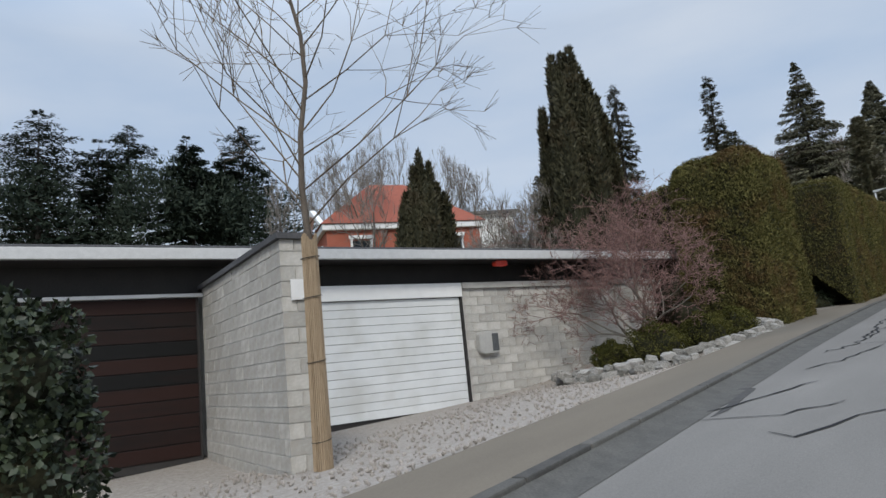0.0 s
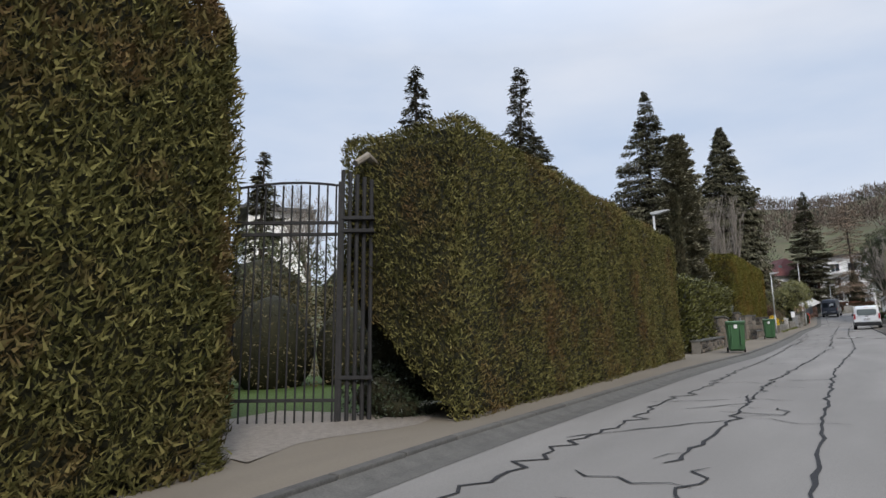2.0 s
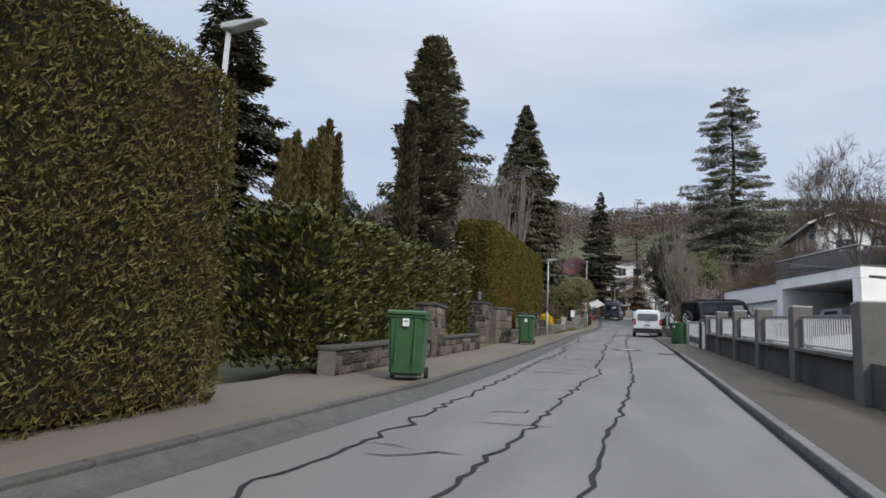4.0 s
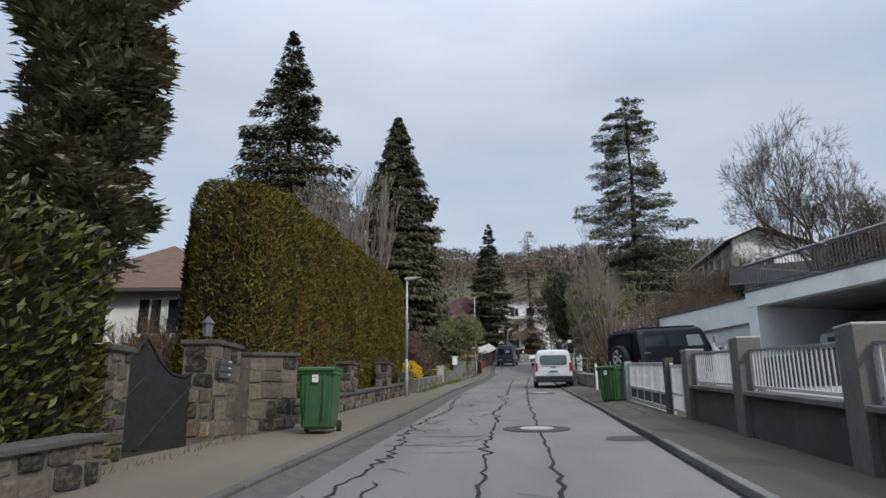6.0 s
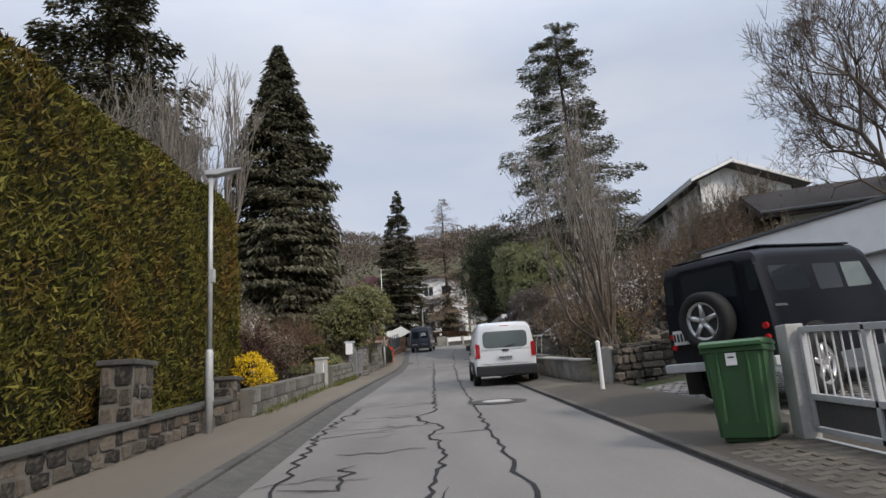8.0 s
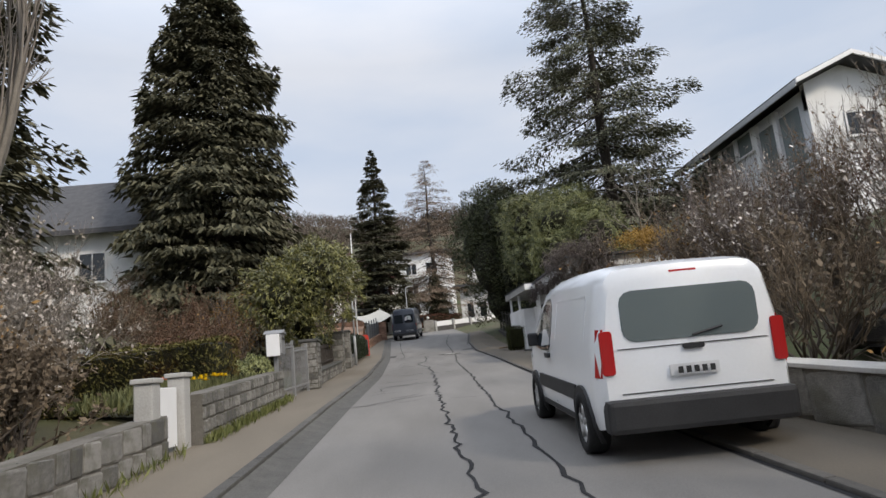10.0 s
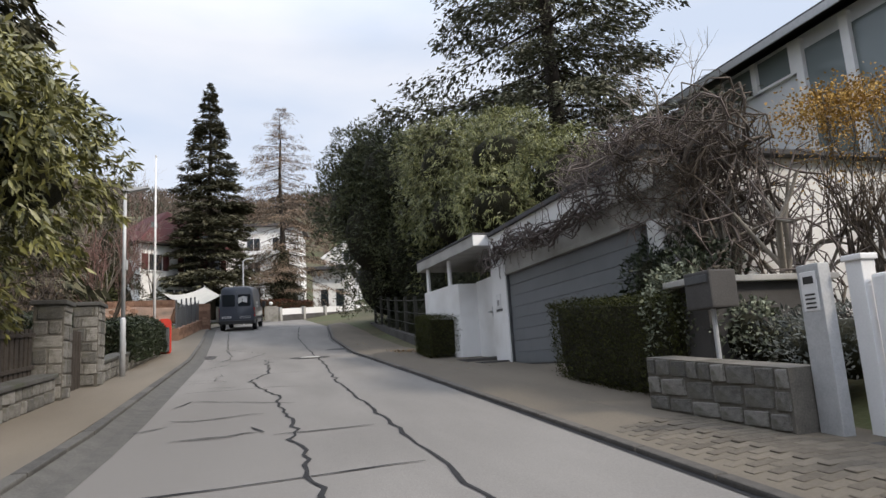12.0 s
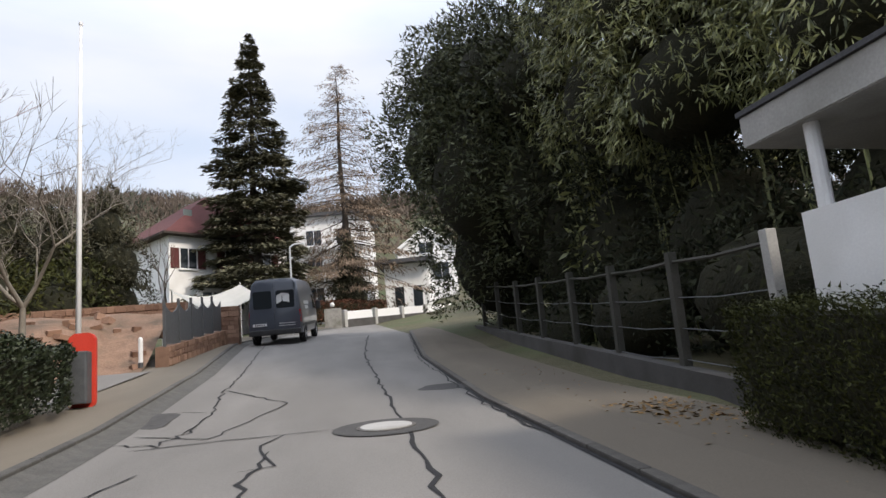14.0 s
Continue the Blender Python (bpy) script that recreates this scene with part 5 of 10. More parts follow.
tagged(new("driveway", mesh_data("driveway", [(x + 0.25 * math.sin(y * 2.1) * (x > -4.8), y + 0.2 * math.sin(3 * x) * (y < 13.4), g(y) + 0.119) for y in ay for x in ax], [(7 * j + i, 7 * j + i + 1, 7 * j + i + 8, 7 * j + i + 7) for j in range(8) for i in range(6)], M_GRIT, True)), "pale gravel entry before the iron gate", "driveway", kind="structure")
lx, ly = [float(v) for v in np.arange(-17, -6.9, 1.0)], [float(v) for v in np.arange(15.0, 26.1, 1.0)]
lw = new("lawn", mesh_data("lawn", [(x, y, ground(x, y) - 0.03) for y in ly for x in lx], [(j * len(lx) + i, j * len(lx) + i + 1, (j + 1) * len(lx) + i + 1, (j + 1) * len(lx) + i) for j in range(len(ly) - 1) for i in range(len(lx) - 1)], M_LAWN, True))
tagged(lw, "green garden lawn behind the gate", "lawn", kind="structure")
leafy("garden_shrub", "rounded brown-green shrub on the lawn", (-13.1, 21.8, ground(-13.1, 21.8)), [(0, 0, 1.0, 1.7, 1.8, 2.2), (-1.9, -1.3, 0.9, 1.6, 1.6, 2.1), (1.6, 1.3, 0.9, 1.4, 1.4, 1.9)], 9000, 0.11, foliage("brown_green_leaves", (0.04, 0.035, 0.015), (0.11, 0.09, 0.04)), seed=21)

leafy("evergreen_thicket", "dark evergreen shrubs at the end of the garden", (-22.5, 30.5, ground(-22.5, 30.5)), [(0, 0, 2.0, 3.0, 3.0, 3.2), (-3.5, -2.0, 2.0, 3.0, 2.6, 3.4), (3.4, 2.4, 2.0, 2.4, 2.6, 2.8), (-6.5, -4.5, 2.0, 3, 3, 3.6)], 9000, 0.24, M_YEW, seed=22)
conifer("spruce", "slim dark spruce in the garden beyond the gate", (-25.4, 33.0, ground(-25.4, 33)), 9.8, 1.5, M_SPRUCE, seed=23, count=3000, spray=0.5, power=0.7, gaps=0.35)


def wheelie_bin(x, y, rz, label, lift=0.115):
    """A two-wheeled refuse bin: tapered body, lid with rim, handle bar, wheels."""
    t = thing("wheelie_bin", label, "refuse bin", (x, y, g(y) + lift), rz=rz, group="green wheelie bins", rx=0)
    bm = bmesh.new()
    lo = [bm.verts.new((a * 0.245, b * 0.29 + 0.03, 0.06)) for a, b in ((-1, -1), (1, -1), (1, 1), (-1, 1))]
    hi = [bm.verts.new((a * 0.285, b * 0.36, 0.97)) for a, b in ((-1, -1), (1, -1), (1, 1), (-1, 1))]
    bm.faces.new(lo[::-1])
    bm.faces.new(hi)
    for i in range(4):
        bm.faces.new((lo[i], lo[(i + 1) % 4], hi[(i + 1) % 4], hi[i]))
    bmesh.ops.bevel(bm, geom=list(bm.edges), offset=0.045, segments=3, affect="EDGES")
    part("body", bm, M_GREENBIN, t, smooth_shade=False)
    part("rim", boxed(-0.30, 0.30, -0.375, 0.36, 0.93, 0.985, 0.015), M_GREENBIN, t)
    bm = bmesh.new()
    add_prism(bm, [(-0.41, 0.985), (0.40, 0.985), (0.42, 1.01), (0.40, 1.035), (0.20, 1.065), (-0.30, 1.05), (-0.41, 1.02)], 0.60, "x", 0.012)
    ld = part("lid", bm, M_GREENBIN, t, "slightly domed green lid")
    ld.location = (-0.30, 0, 0)
    part("handle", tubed([(-0.24, 0.43, 0.98), (0.24, 0.43, 0.98)], 0.017, 8), M_GREENBIN, t)
    for s in (-1, 1):
        part("handle_bracket", boxed(s * 0.22 - 0.02, s * 0.22 + 0.02, 0.33, 0.45, 0.95, 1.0, 0.008), M_GREENBIN, t)
        bm = bmesh.new()
        bmesh.ops.create_cone(bm, cap_ends=True, radius1=0.10, radius2=0.10, depth=0.055, segments=24, matrix=Matrix.Translation((s * 0.27, 0.33, 0.10)) @ Matrix.Rotation(radians(90), 4, "Y"))
        w = part("wheel", bm, M_RUBBER, t, "black rubber wheel")
        bm = bmesh.new()
        bmesh.ops.create_cone(bm, cap_ends=True, radius1=0.045, radius2=0.045, depth=0.06, segments=16, matrix=Matrix.Translation((s * 0.273, 0.33, 0.10)) @ Matrix.Rotation(radians(90), 4, "Y"))
        part("hub", bm, M_BLACKPLASTIC, w)
    for s in (-1, 1):
        part("stiffening_rib", boxed(s * 0.14 - 0.012, s * 0.14 + 0.012, -0.372, -0.33, 0.25, 0.93, 0.006), M_GREENBIN, t)
    st = part("sticker", boxed(-0.055, 0.045, -0.384, -0.371, 0.80, 0.92), M_LABEL, t, "white collection sticker")
    part("print_bar", boxed(-0.035, 0.025, -0.3865, -0.383, 0.87, 0.885), M_INK, st)
    return t


wheelie_bin(-2.95, 33.2, 10, "green plastic wheelie bin beside the laurel hedge")
wheelie_bin(-3.05, 47.75, 4, "green plastic wheelie bin beside the stone pier")
wheelie_bin(3.0, 56.72, -36, "green plastic wheelie bin beside the sliding gate", 0.02)


def street_lamp(x, y, arm, h=4.25, sign=True):
    t = thing("street_lamp", "slim galvanised street lamp with a flat head", "street lamp", (x, y, g(y) + 0.10), group="street lamps")
    part("base_sleeve", tubed([(0, 0, 0), (0, 0, 1.25), (0, 0, 1.30)], [0.062, 0.062, 0.045], 14), M_STEEL, t, smooth_shade=True)
    part("mast", tubed([(0, 0, 1.28), (0, 0, h - 0.03)], [0.044, 0.034], 14), M_STEEL, t, smooth_shade=True)
    bm = bmesh.new()
    add_prism(bm, [(-0.08, h - 0.05), (0.10, h - 0.06), (0.50, h + 0.02), (0.52, h + 0.05), (0.12, h + 0.05), (-0.08, h + 0.03)], 0.17, "y", 0.012)
    hd = part("lamp_head", bm, M_STEEL, t, "flat grey lamp head")
    hd.location = (0, -0.085, 0)
    part("diffuser", boxed(0.12, 0.46, -0.06, 0.06, h - 0.058, h - 0.045, 0, 0, 0.17), M_GLASS_PALE, t, "pale lamp glass").location = (0, 0, 0.012)
    if sign:
        part("number_plate", boxed(0.03, 0.075, -0.05, 0.05, 2.38, 2.60, 0.006), M_STEEL, t)
    part("cable_door", boxed(0.055, 0.066, -0.03, 0.03, 0.5, 0.8, 0.003), M_STEEL, t)
    return t


street_lamp(-3.64, 60.6, 1)
street_lamp(-2.87, 93.3, 1)
l3 = street_lamp(-4.75, 30.3, 1, 4.7)
# low rubble walls and piers of the laurel garden
stone_wall("garden_wall_1", "low rubble stone wall with slate coping before the laurel hedge", 33.0, 38.24, -4.22, -4.18, 0.40, 0.30, 0.20, 1)
stone_wall("garden_wall_4", "low rubble stone wall with slate coping under the laurel hedge", 39.26, 43.1, -4.15, -3.97, 0.40, 0.30, 0.20, 2)
stone_pier("stone_pier", "rubble stone pier with a slate cap", -4.20, 38.75, 1.0, 0.52, 1.18, 0.27, 5, orange=0.25)
# gate wing: high pier and lower wing
stone_pier("stone_pier", "high rubble stone gate pier with slate cap and letter plates", -4.62, 47.05, 0.95, 0.5, 1.40, 0.30, 9, orange=0.22)
wg = stone_wall("garden_wall_2", "stout rubble stone wall beside the garden gate", 47.5, 48.75, -4.36, -3.98, 1.26, 0.45, 0.30, 21, orange=0.3)
lp = thing("letter_plate", "dark metal letter plates set in the stone pier", "letter box", (-4.36, 46.95, g(47) + 1.02))
for k in range(3):
    fl = part("flap", boxed(0.0, 0.025, -0.22, 0.22, 0.10 * k, 0.10 * k + 0.09, 0.006), M_DARKSTEEL, lp)
    part("name_bar", boxed(0.025, 0.028, 0.05, 0.17, 0.10 * k + 0.055, 0.10 * k + 0.07), M_LABEL, fl)
ln_ = thing("lantern", "old glass garden lantern on the gate pier", "lantern", (-4.72, 47.0, g(47) + 1.585))
ln_.scale = (0.72, 0.72, 0.72)
part("foot", tubed([(0, 0, 0), (0, 0, 0.10), (0, 0, 0.14)], [0.05, 0.03, 0.10], 10), M_DARKSTEEL, ln_)
part("lantern_glass", tubed([(0, 0, 0.14), (0, 0, 0.42)], [0.085, 0.12], 8), M_GLASS_PALE, ln_, "pale lantern panes")
part("lantern_roof", tubed([(0, 0, 0.42), (0, 0, 0.45), (0, 0, 0.56), (0, 0, 0.60)], [0.15, 0.15, 0.04, 0.02], 8), M_DARKSTEEL, ln_)
for k in range(8):
    a = k * math.tau / 8
    part("glazing_bar", tubed([(0.087 * math.cos(a), 0.087 * math.sin(a), 0.14), (0.122 * math.cos(a), 0.122 * math.sin(a), 0.42)], 0.008, 5), M_DARKSTEEL, ln_)
# garden gate of dark panels between the pier and the laurel wall
gg = thing("garden_gate", "dark grey panelled garden gate, closed", "gate", (-5.2, 44.5, g(44.5) + 0.13), rz=-12)
part("gate_panel", prism([(0.1, 0.05), (2.2, 0.05), (2.2, 1.10), (1.95, 1.03), (1.7, 1.06), (1.45, 1.22), (1.15, 1.46), (0.85, 1.22), (0.6, 1.06), (0.35, 1.03), (0.1, 1.10)], 0.04, "x", 0.006), M_WROUGHT, gg, "dark panel with a curved top")
for y in (0.1, 1.15, 2.2):
    part("gate_stile", boxed(-0.035, 0.035, y - 0.035, y + 0.035, 0, 1.52 if 1 < y < 2 else 1.16, 0.008, 0.03), M_WROUGHT, gg)
for a, b in ((0.1, 1.15), (1.15, 2.2)):
    part("brace", tubed([(0.03, a, 0.1), (0.03, b, 1.0)], 0.026, 6), M_WROUGHT, gg)
part("scroll_rail", tubed([(0.03, 0.1, 1.13), (0.03, 0.35, 1.06), (0.03, 0.6, 1.09), (0.03, 0.85, 1.25), (0.03, 1.0, 1.42), (0.03, 1.15, 1.56), (0.03, 1.3, 1.42), (0.03, 1.45, 1.25), (0.03, 1.7, 1.09), (0.03, 1.95, 1.06), (0.03, 2.2, 1.13)], 0.026, 6), M_WROUGHT, gg, "curved iron top rail")
stone_pier("stone_pier", "rubble stone pier with a slate cap", -4.75, 44.35, 0.45, 0.45, 1.28, 0.24, 13)
# low wall with piers under the golden hedge
stone_wall("garden_wall_3", "low rubble stone wall with slate coping under the tall hedge", 48.8, 62.4, -4.12, -3.95, 0.36, 0.30, 0.20, 41)
for k, y in enumerate((53.8, 58.8)):
    stone_pier("stone_pier", "rubble stone pier with a slate cap", -4.12, y, 0.62, 0.40, 1.10, 0.22, 45 + 3 * k)
stone_pier("stone_pier", "rubble stone pier with a slate cap", -4.0, 62.6, 0.5, 0.45, 0.72, 0.22, 55)
# squared grey stone wall of the next gardens
stone_wall("garden_wall_4", "low wall of squared grey stones", 62.9, 71.6, -3.72, -3.66, 0.52, 0.32, 0.26, 61, STONES_GREY, None, orange=0)
stone_wall("garden_wall_5", "low wall of squared grey stones below a flower bed", 72.6, 77.9, -3.55, -3.42, 0.68, 0.34, 0.17, 71, STONES_GREY, None, orange=0)
for y in (71.3, 72.4):
    t = thing("gate_pillar", "pale concrete garden gate pillar", "gate pillar", (-3.62, y, g(y) + 0.1), group="concrete gate pillars")
    part("pillar", boxed(-0.11, 0.11, -0.13, 0.13, -0.2, 0.95, 0.02), M_CONC, t)
    part("pillar_cap", boxed(-0.14, 0.14, -0.16, 0.16, 0.95, 1.01, 0.015), M_CONC, t)
part("gate_leaf", boxed(-3.66, -3.60, 71.45, 72.25, g(72) + 0.2, g(72) + 0.95, 0.01), M_WHITE_PAINT, t).matrix_parent_inverse = t.matrix_basis.inverted()
# steel double gate, letter box, stone pier
bar_gate("steel_gate", "dull grey steel bar gate, closed", (-3.42, 78.1, g(78.1) + 0.16), -6, 1.28, 1.22, 13, M_DULLSTEEL, 0.009, slope=0.07)
bar_gate("steel_gate", "dull grey steel bar gate, closed", (-3.28, 79.42, g(79.42) + 0.16), -6, 1.25, 1.10, 13, M_DULLSTEEL, 0.009, slope=0.07)
mb = thing("letter_box", "grey steel letter box with newspaper tube on the gate post", "letter box", (-3.32, 77.55, g(77.5) + 0.02))
part("support_post", boxed(-0.04, 0.04, -0.04, 0.04, -0.2, 1.2, 0.008), M_DULLSTEEL, mb)
part("box", boxed(-0.17, 0.17, -0.19, 0.19, 1.14, 1.58, 0.02), M_DULLSTEEL, mb)
part("box_roof", prism([(-0.21, 1.57), (0.21, 1.57), (0, 1.66)], 0.42, "x", 0.008), M_DULLSTEEL, mb).location = (-0.21, 0, 0)
part("side_panel", boxed(-0.15, 0.13, -0.215, -0.191, 1.10, 1.56, 0.01), M_WHITE_PAINT, mb, "white side panel")
part("slot", boxed(0.17, 0.178, -0.15, 0.15, 1.44, 1.49), M_INK, mb)
stone_pier("stone_pier", "rubble stone pier with a slate cap", -3.12, 81.25, 0.66, 0.42, 1.22, 0.17, 81, meshes=STONES_GREY)
stone_wall("garden_wall_6", "low grey stone wall under a dark fence", 82.2, 88.5, -3.22, -3.18, 0.36, 0.30, 0.24, 85, STONES_GREY)
fn = thing("lattice_fence", "dark brown wooden lattice fence on the low wall", "fence", (-3.34, 82.3, g(82.3) + 0.5))
for k in range(30):
    y = 0.1 + k * 0.205
    part("lath", boxed(-0.012, 0.012, y - 0.07, y + 0.07, 0.0, 0.72, 0.004, 0.072), M_BARK_DARK, fn)
for z in (0.12, 0.6):
    part("fence_rail", boxed(0.012, 0.035, 0, 6.2, z, z + 0.06, 0.004, 0.072), M_BARK_DARK, fn)
stone_pier("stone_pier", "grey stone gate pier", -3.18, 88.9, 0.5, 0.42, 1.45, 0.24, 91, meshes=STONES_GREY)
stone_pier("stone_pier", "grey stone gate pier", -3.12, 91.2, 0.62, 0.42, 1.48, 0.24, 95, meshes=STONES_GREY)
gg = thing("garden_gate", "narrow dark wooden garden gate", "gate", (-3.2, 89.2, g(89.2) + 0.15))
for k in range(8):
    part("lath", boxed(-0.015, 0.015, 0.05 + k * 0.205, 0.22 + k * 0.205, 0, 1.1, 0.004), M_BARK_DARK, gg)
for z in (0.2, 0.85):
    part("gate_rail", boxed(-0.04, -0.015, 0, 1.65, z, z + 0.07), M_BARK_DARK, gg)
stone_wall("garden_wall_7", "low dark stone wall below an ivy hedge", 91.6, 101.3, -3.12, -3.4, 0.38, 0.30, 0.24, 99, STONES_GREY)
hedge("ivy_hedge", "uneven dark ivy hedge on the low wall", (-3.5, 98.8, g(98.8) + 0.3), 1.2, 7.0, 1.05, 1100, 0.06, M_IVY, seed=36, slope=0.073, rounding=0.3, width=0.7, lump=0.12, spread=0.9)
hedge("ivy_hedge", "loose dark garden hedge behind the wall", (-4.2, 93.8, g(93.8) + 0.2), 1.1, 3.6, 1.25, 900, 0.065, M_IVY, seed=37, slope=0.07, rounding=0.35, width=0.6, lump=0.14, spread=0.9)
# red waste bin, flagpole, bollard
wb = thing("waste_bin", "red and dark green litter bin on the pavement edge", "litter bin", (-3.0, 102.7, g(102.7) + 0.05))
part("front", prism(rounded(0.44, 1.28, 0.14, 5, 0, 0.66), 0.10, "y", 0.01), M_RED, wb, "bright red plastic housing").location = (0, -0.05, 0)
part("container", boxed(-0.20, 0.17, -0.34, -0.05, 0.12, 0.98, 0.03), M_DARKSTEEL, wb, "dark green metal container")
fp = thing("flagpole", "tall slim white metal flagpole", "flagpole", (-3.5, 104.0, g(104) + 0.05))
part("pole", tubed([(0, 0, 0), (0, 0, 4), (0, 0, 7.6)], [0.055, 0.045, 0.025], 12), M_WHITE_PAINT, fp, smooth_shade=True)
part("truck", tubed([(0, 0, 7.6), (0, 0, 7.66)], 0.04, 10), M_WHITE_PAINT, fp)
for x, y in ((-3.8, 109.6),):
    bo = thing("bollard", "short white bollard beside the drive", "bollard", (x, y, g(y) + 0.1))
    part("post", tubed([(0, 0, 0), (0, 0, 0.85), (0, 0, 0.9)], [0.06, 0.06, 0.03], 10), M_WHITE_PAINT, bo)
    part("foot_band", tubed([(0, 0, 0), (0, 0, 0.22)], 0.064, 10), M_DARKSTEEL, bo)


# ---- right side: retaining wall with railings and sliding gate ----
RS = 0.0685
rw = thing("retaining_wall", "grey rendered retaining wall below railings", "garden wall", (3.62, 30.0, g(30) + 0.0), kind="structure")
part("wall_body", boxed(-0.12, 0.14, 0, 20.0, -0.3, 0.70, 0.012, RS), M_CONC_DARK, rw)
PIERS = (33.6, 37.2, 40.5, 43.75, 47.1)
for y in PIERS + (50.05,):
    t = thing("wall_pier", "grey concrete pier on the retaining wall", "pier", (3.57, y, g(y)), group="piers of the retaining wall", kind="structure")
    h_ = 1.50 if y < 50 else 1.38
    part("shaft", boxed(-0.17, 0.17, -0.19, 0.19, -0.2, h_, 0.012), M_PIER, t)
    part("pier_cap", boxed(-0.175, 0.175, -0.195, 0.195, h_, h_ + 0.03, 0.01), M_CONC, t)
bar_me = bpy.data.meshes.new("bar")
bm = tubed([(0, 0, 0), (0, 0, 0.50)], 0.011, 6)
bm.to_mesh(bar_me)
bm.free()
bar_me.materials.append(M_RAIL)
for a, b in zip(PIERS, PIERS[1:] + (50.05,)):
    y0, y1 = a + 0.22, b - 0.22
    t = thing("railing", "painted steel railing with grey handrail between piers", "railing", (3.57, y0, g(y0)), group="railings on the retaining wall")
    ln = y1 - y0
    part("sill", boxed(-0.17, 0.17, 0, ln, 0.70, 0.76, 0.008, RS), M_PIER, t, "grey concrete sill")
    part("bottom_rail", boxed(-0.02, 0.02, 0, ln, 0.80, 0.84, 0.004, RS), M_RAIL, t)
    part("handrail", boxed(-0.03, 0.03, 0, ln, 1.32, 1.36, 0.008, RS), M_DULLSTEEL, t, "dark grey flat handrail")
    n = int(ln / 0.125)
    for k in range(n):
        y = ln * (k + 0.5) / n
        piece("bar", bar_me, t, pose(0, y, 0.83 + RS * y))
    for y in (0.03, ln - 0.03):
        part("end_stile", boxed(-0.02, 0.02, y - 0.02, y + 0.02, 0.76, 1.33, 0.004, RS), M_RAIL, t)
# wicket, posts and sliding gate
for y, hh, lab in ((51.45, 1.22, "grey steel gate post"), (56.45, 1.15, "pale concrete gate post")):
    t = thing("gate_post", lab + " beside the drive", "gate post", (3.42, y, g(y) + 0.05))
    part("shaft", boxed(-0.09, 0.09, -0.10, 0.10, -0.1, hh, 0.012), M_CONC_DARK if y < 52 else M_CONC, t)
bar_gate("wicket_gate", "grey steel wicket gate with pale bars", (3.45, 50.3, g(50.3) + 0.16), 0, 1.0, 0.95, 8, M_RAIL, 0.012, rails=(0.04, 0.38, 0.97), slope=0.07)
sg = thing("sliding_gate", "grey steel sliding gate with pale bars over plain panels", "gate", (3.46, 51.6, g(51.6) + 0.12))
sl = 0.0695
for z, th in ((0.06, 0.05), (0.36, 0.06), (1.0, 0.06)):
    part("rail", boxed(-0.03, 0.03, 0, 4.7, z, z + th, 0.006, sl), M_STEEL, sg)
for k in range(6):
    y = 4.7 * k / 5
    part("stile", boxed(-0.03, 0.03, max(0, y - 0.025), y + 0.025, 0.06, 1.05, 0.005, sl), M_STEEL, sg)
    if k < 5:
        part("lower_panel", boxed(-0.008, 0.008, y + 0.03, y + 0.91, 0.12, 0.36, 0, sl), M_CONC_DARK, sg, "plain grey steel panel")
    if k < 5:
        for j in range(7):
            yy = y + 0.94 * (j + 0.7) / 7.4
            piece("bar", bar_me, sg, pose(0, yy, 0.41 + sl * yy) @ Matrix.Diagonal((0.9, 0.9, 1.18, 1)))
part("track", boxed(-0.03, 0.03, -0.2, 4.9, -0.03, 0.0, 0, sl), M_STEEL, sg)
bar_gate("inner_railing", "low steel railing on the forecourt", (4.9, 53.2, ground(4.9, 53.2) + 0.45), -22, 2.2, 1.0, 16, M_STEEL, 0.011, category="railing")
bar_gate("inner_railing", "low steel railing on the forecourt", (5.9, 55.6, ground(5.9, 55.6) + 0.30), -28, 2.4, 1.0, 16, M_STEEL, 0.011, category="railing")
vs, fs = [], []
for y in np.arange(30, 64.1, 1.0):
    for x in (3.76, 5.5, 7.5, 10, 13):
        vs.append((x, y, ground(x, y) + (0.45 if y < 51 else 0.02)))
fs = [(j * 5 + i, j * 5 + i + 1, j * 5 + i + 6, j * 5 + i + 5) for j in range(34) for i in range(4)]
tagged(new("forecourt", mesh_data("forecourt", vs, fs, M_MORTAR)), "grey forecourt of the carport with granite setts", "forecourt", kind="structure")

# ---- white carport with roof terrace ----
CP = thing("carport", "white flat-roofed carport and garage with a terrace railing on top", "carport", (7.85, 59.2, 4.3), rz=21.1)
part("left_pier", boxed(0.0, 6.0, -0.42, 0.0, -0.5, 2.62), M_WHITE, CP)
part("right_wall", boxed(0.0, 6.0, -5.7, -5.2, -0.5, 2.62), M_WHITE, CP)
part("back_wall", boxed(5.7, 6.0, -5.2, -0.42, -0.5, 2.62), M_WHITE, CP)
part("roof_beam", boxed(-0.02, 0.35, -5.72, 0.02, 2.62, 3.12, 0.01), M_WHITE, CP)
part("roof_slab", boxed(0.35, 6.1, -5.72, 0.02, 2.75, 3.12), M_WHITE, CP)
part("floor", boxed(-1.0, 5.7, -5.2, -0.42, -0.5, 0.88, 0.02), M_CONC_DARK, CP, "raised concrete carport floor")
part("ceiling", boxed(0.35, 5.7, -5.2, -0.42, 2.62, 2.748), M_CONC, CP)
part("roof_edge", boxed(-0.06, 6.2, -5.76, 0.06, 3.12, 3.17, 0.01), M_DARKSTEEL, CP, "dark metal roof edging")
part("wing_wall", boxed(0.55, 6.0, 0.02, 5.45, -0.5, 2.25), M_WHITE, CP)
part("wing_fascia", boxed(0.30, 0.56, 0.02, 5.50, 2.20, 3.02, 0.01), M_WHITE, CP)
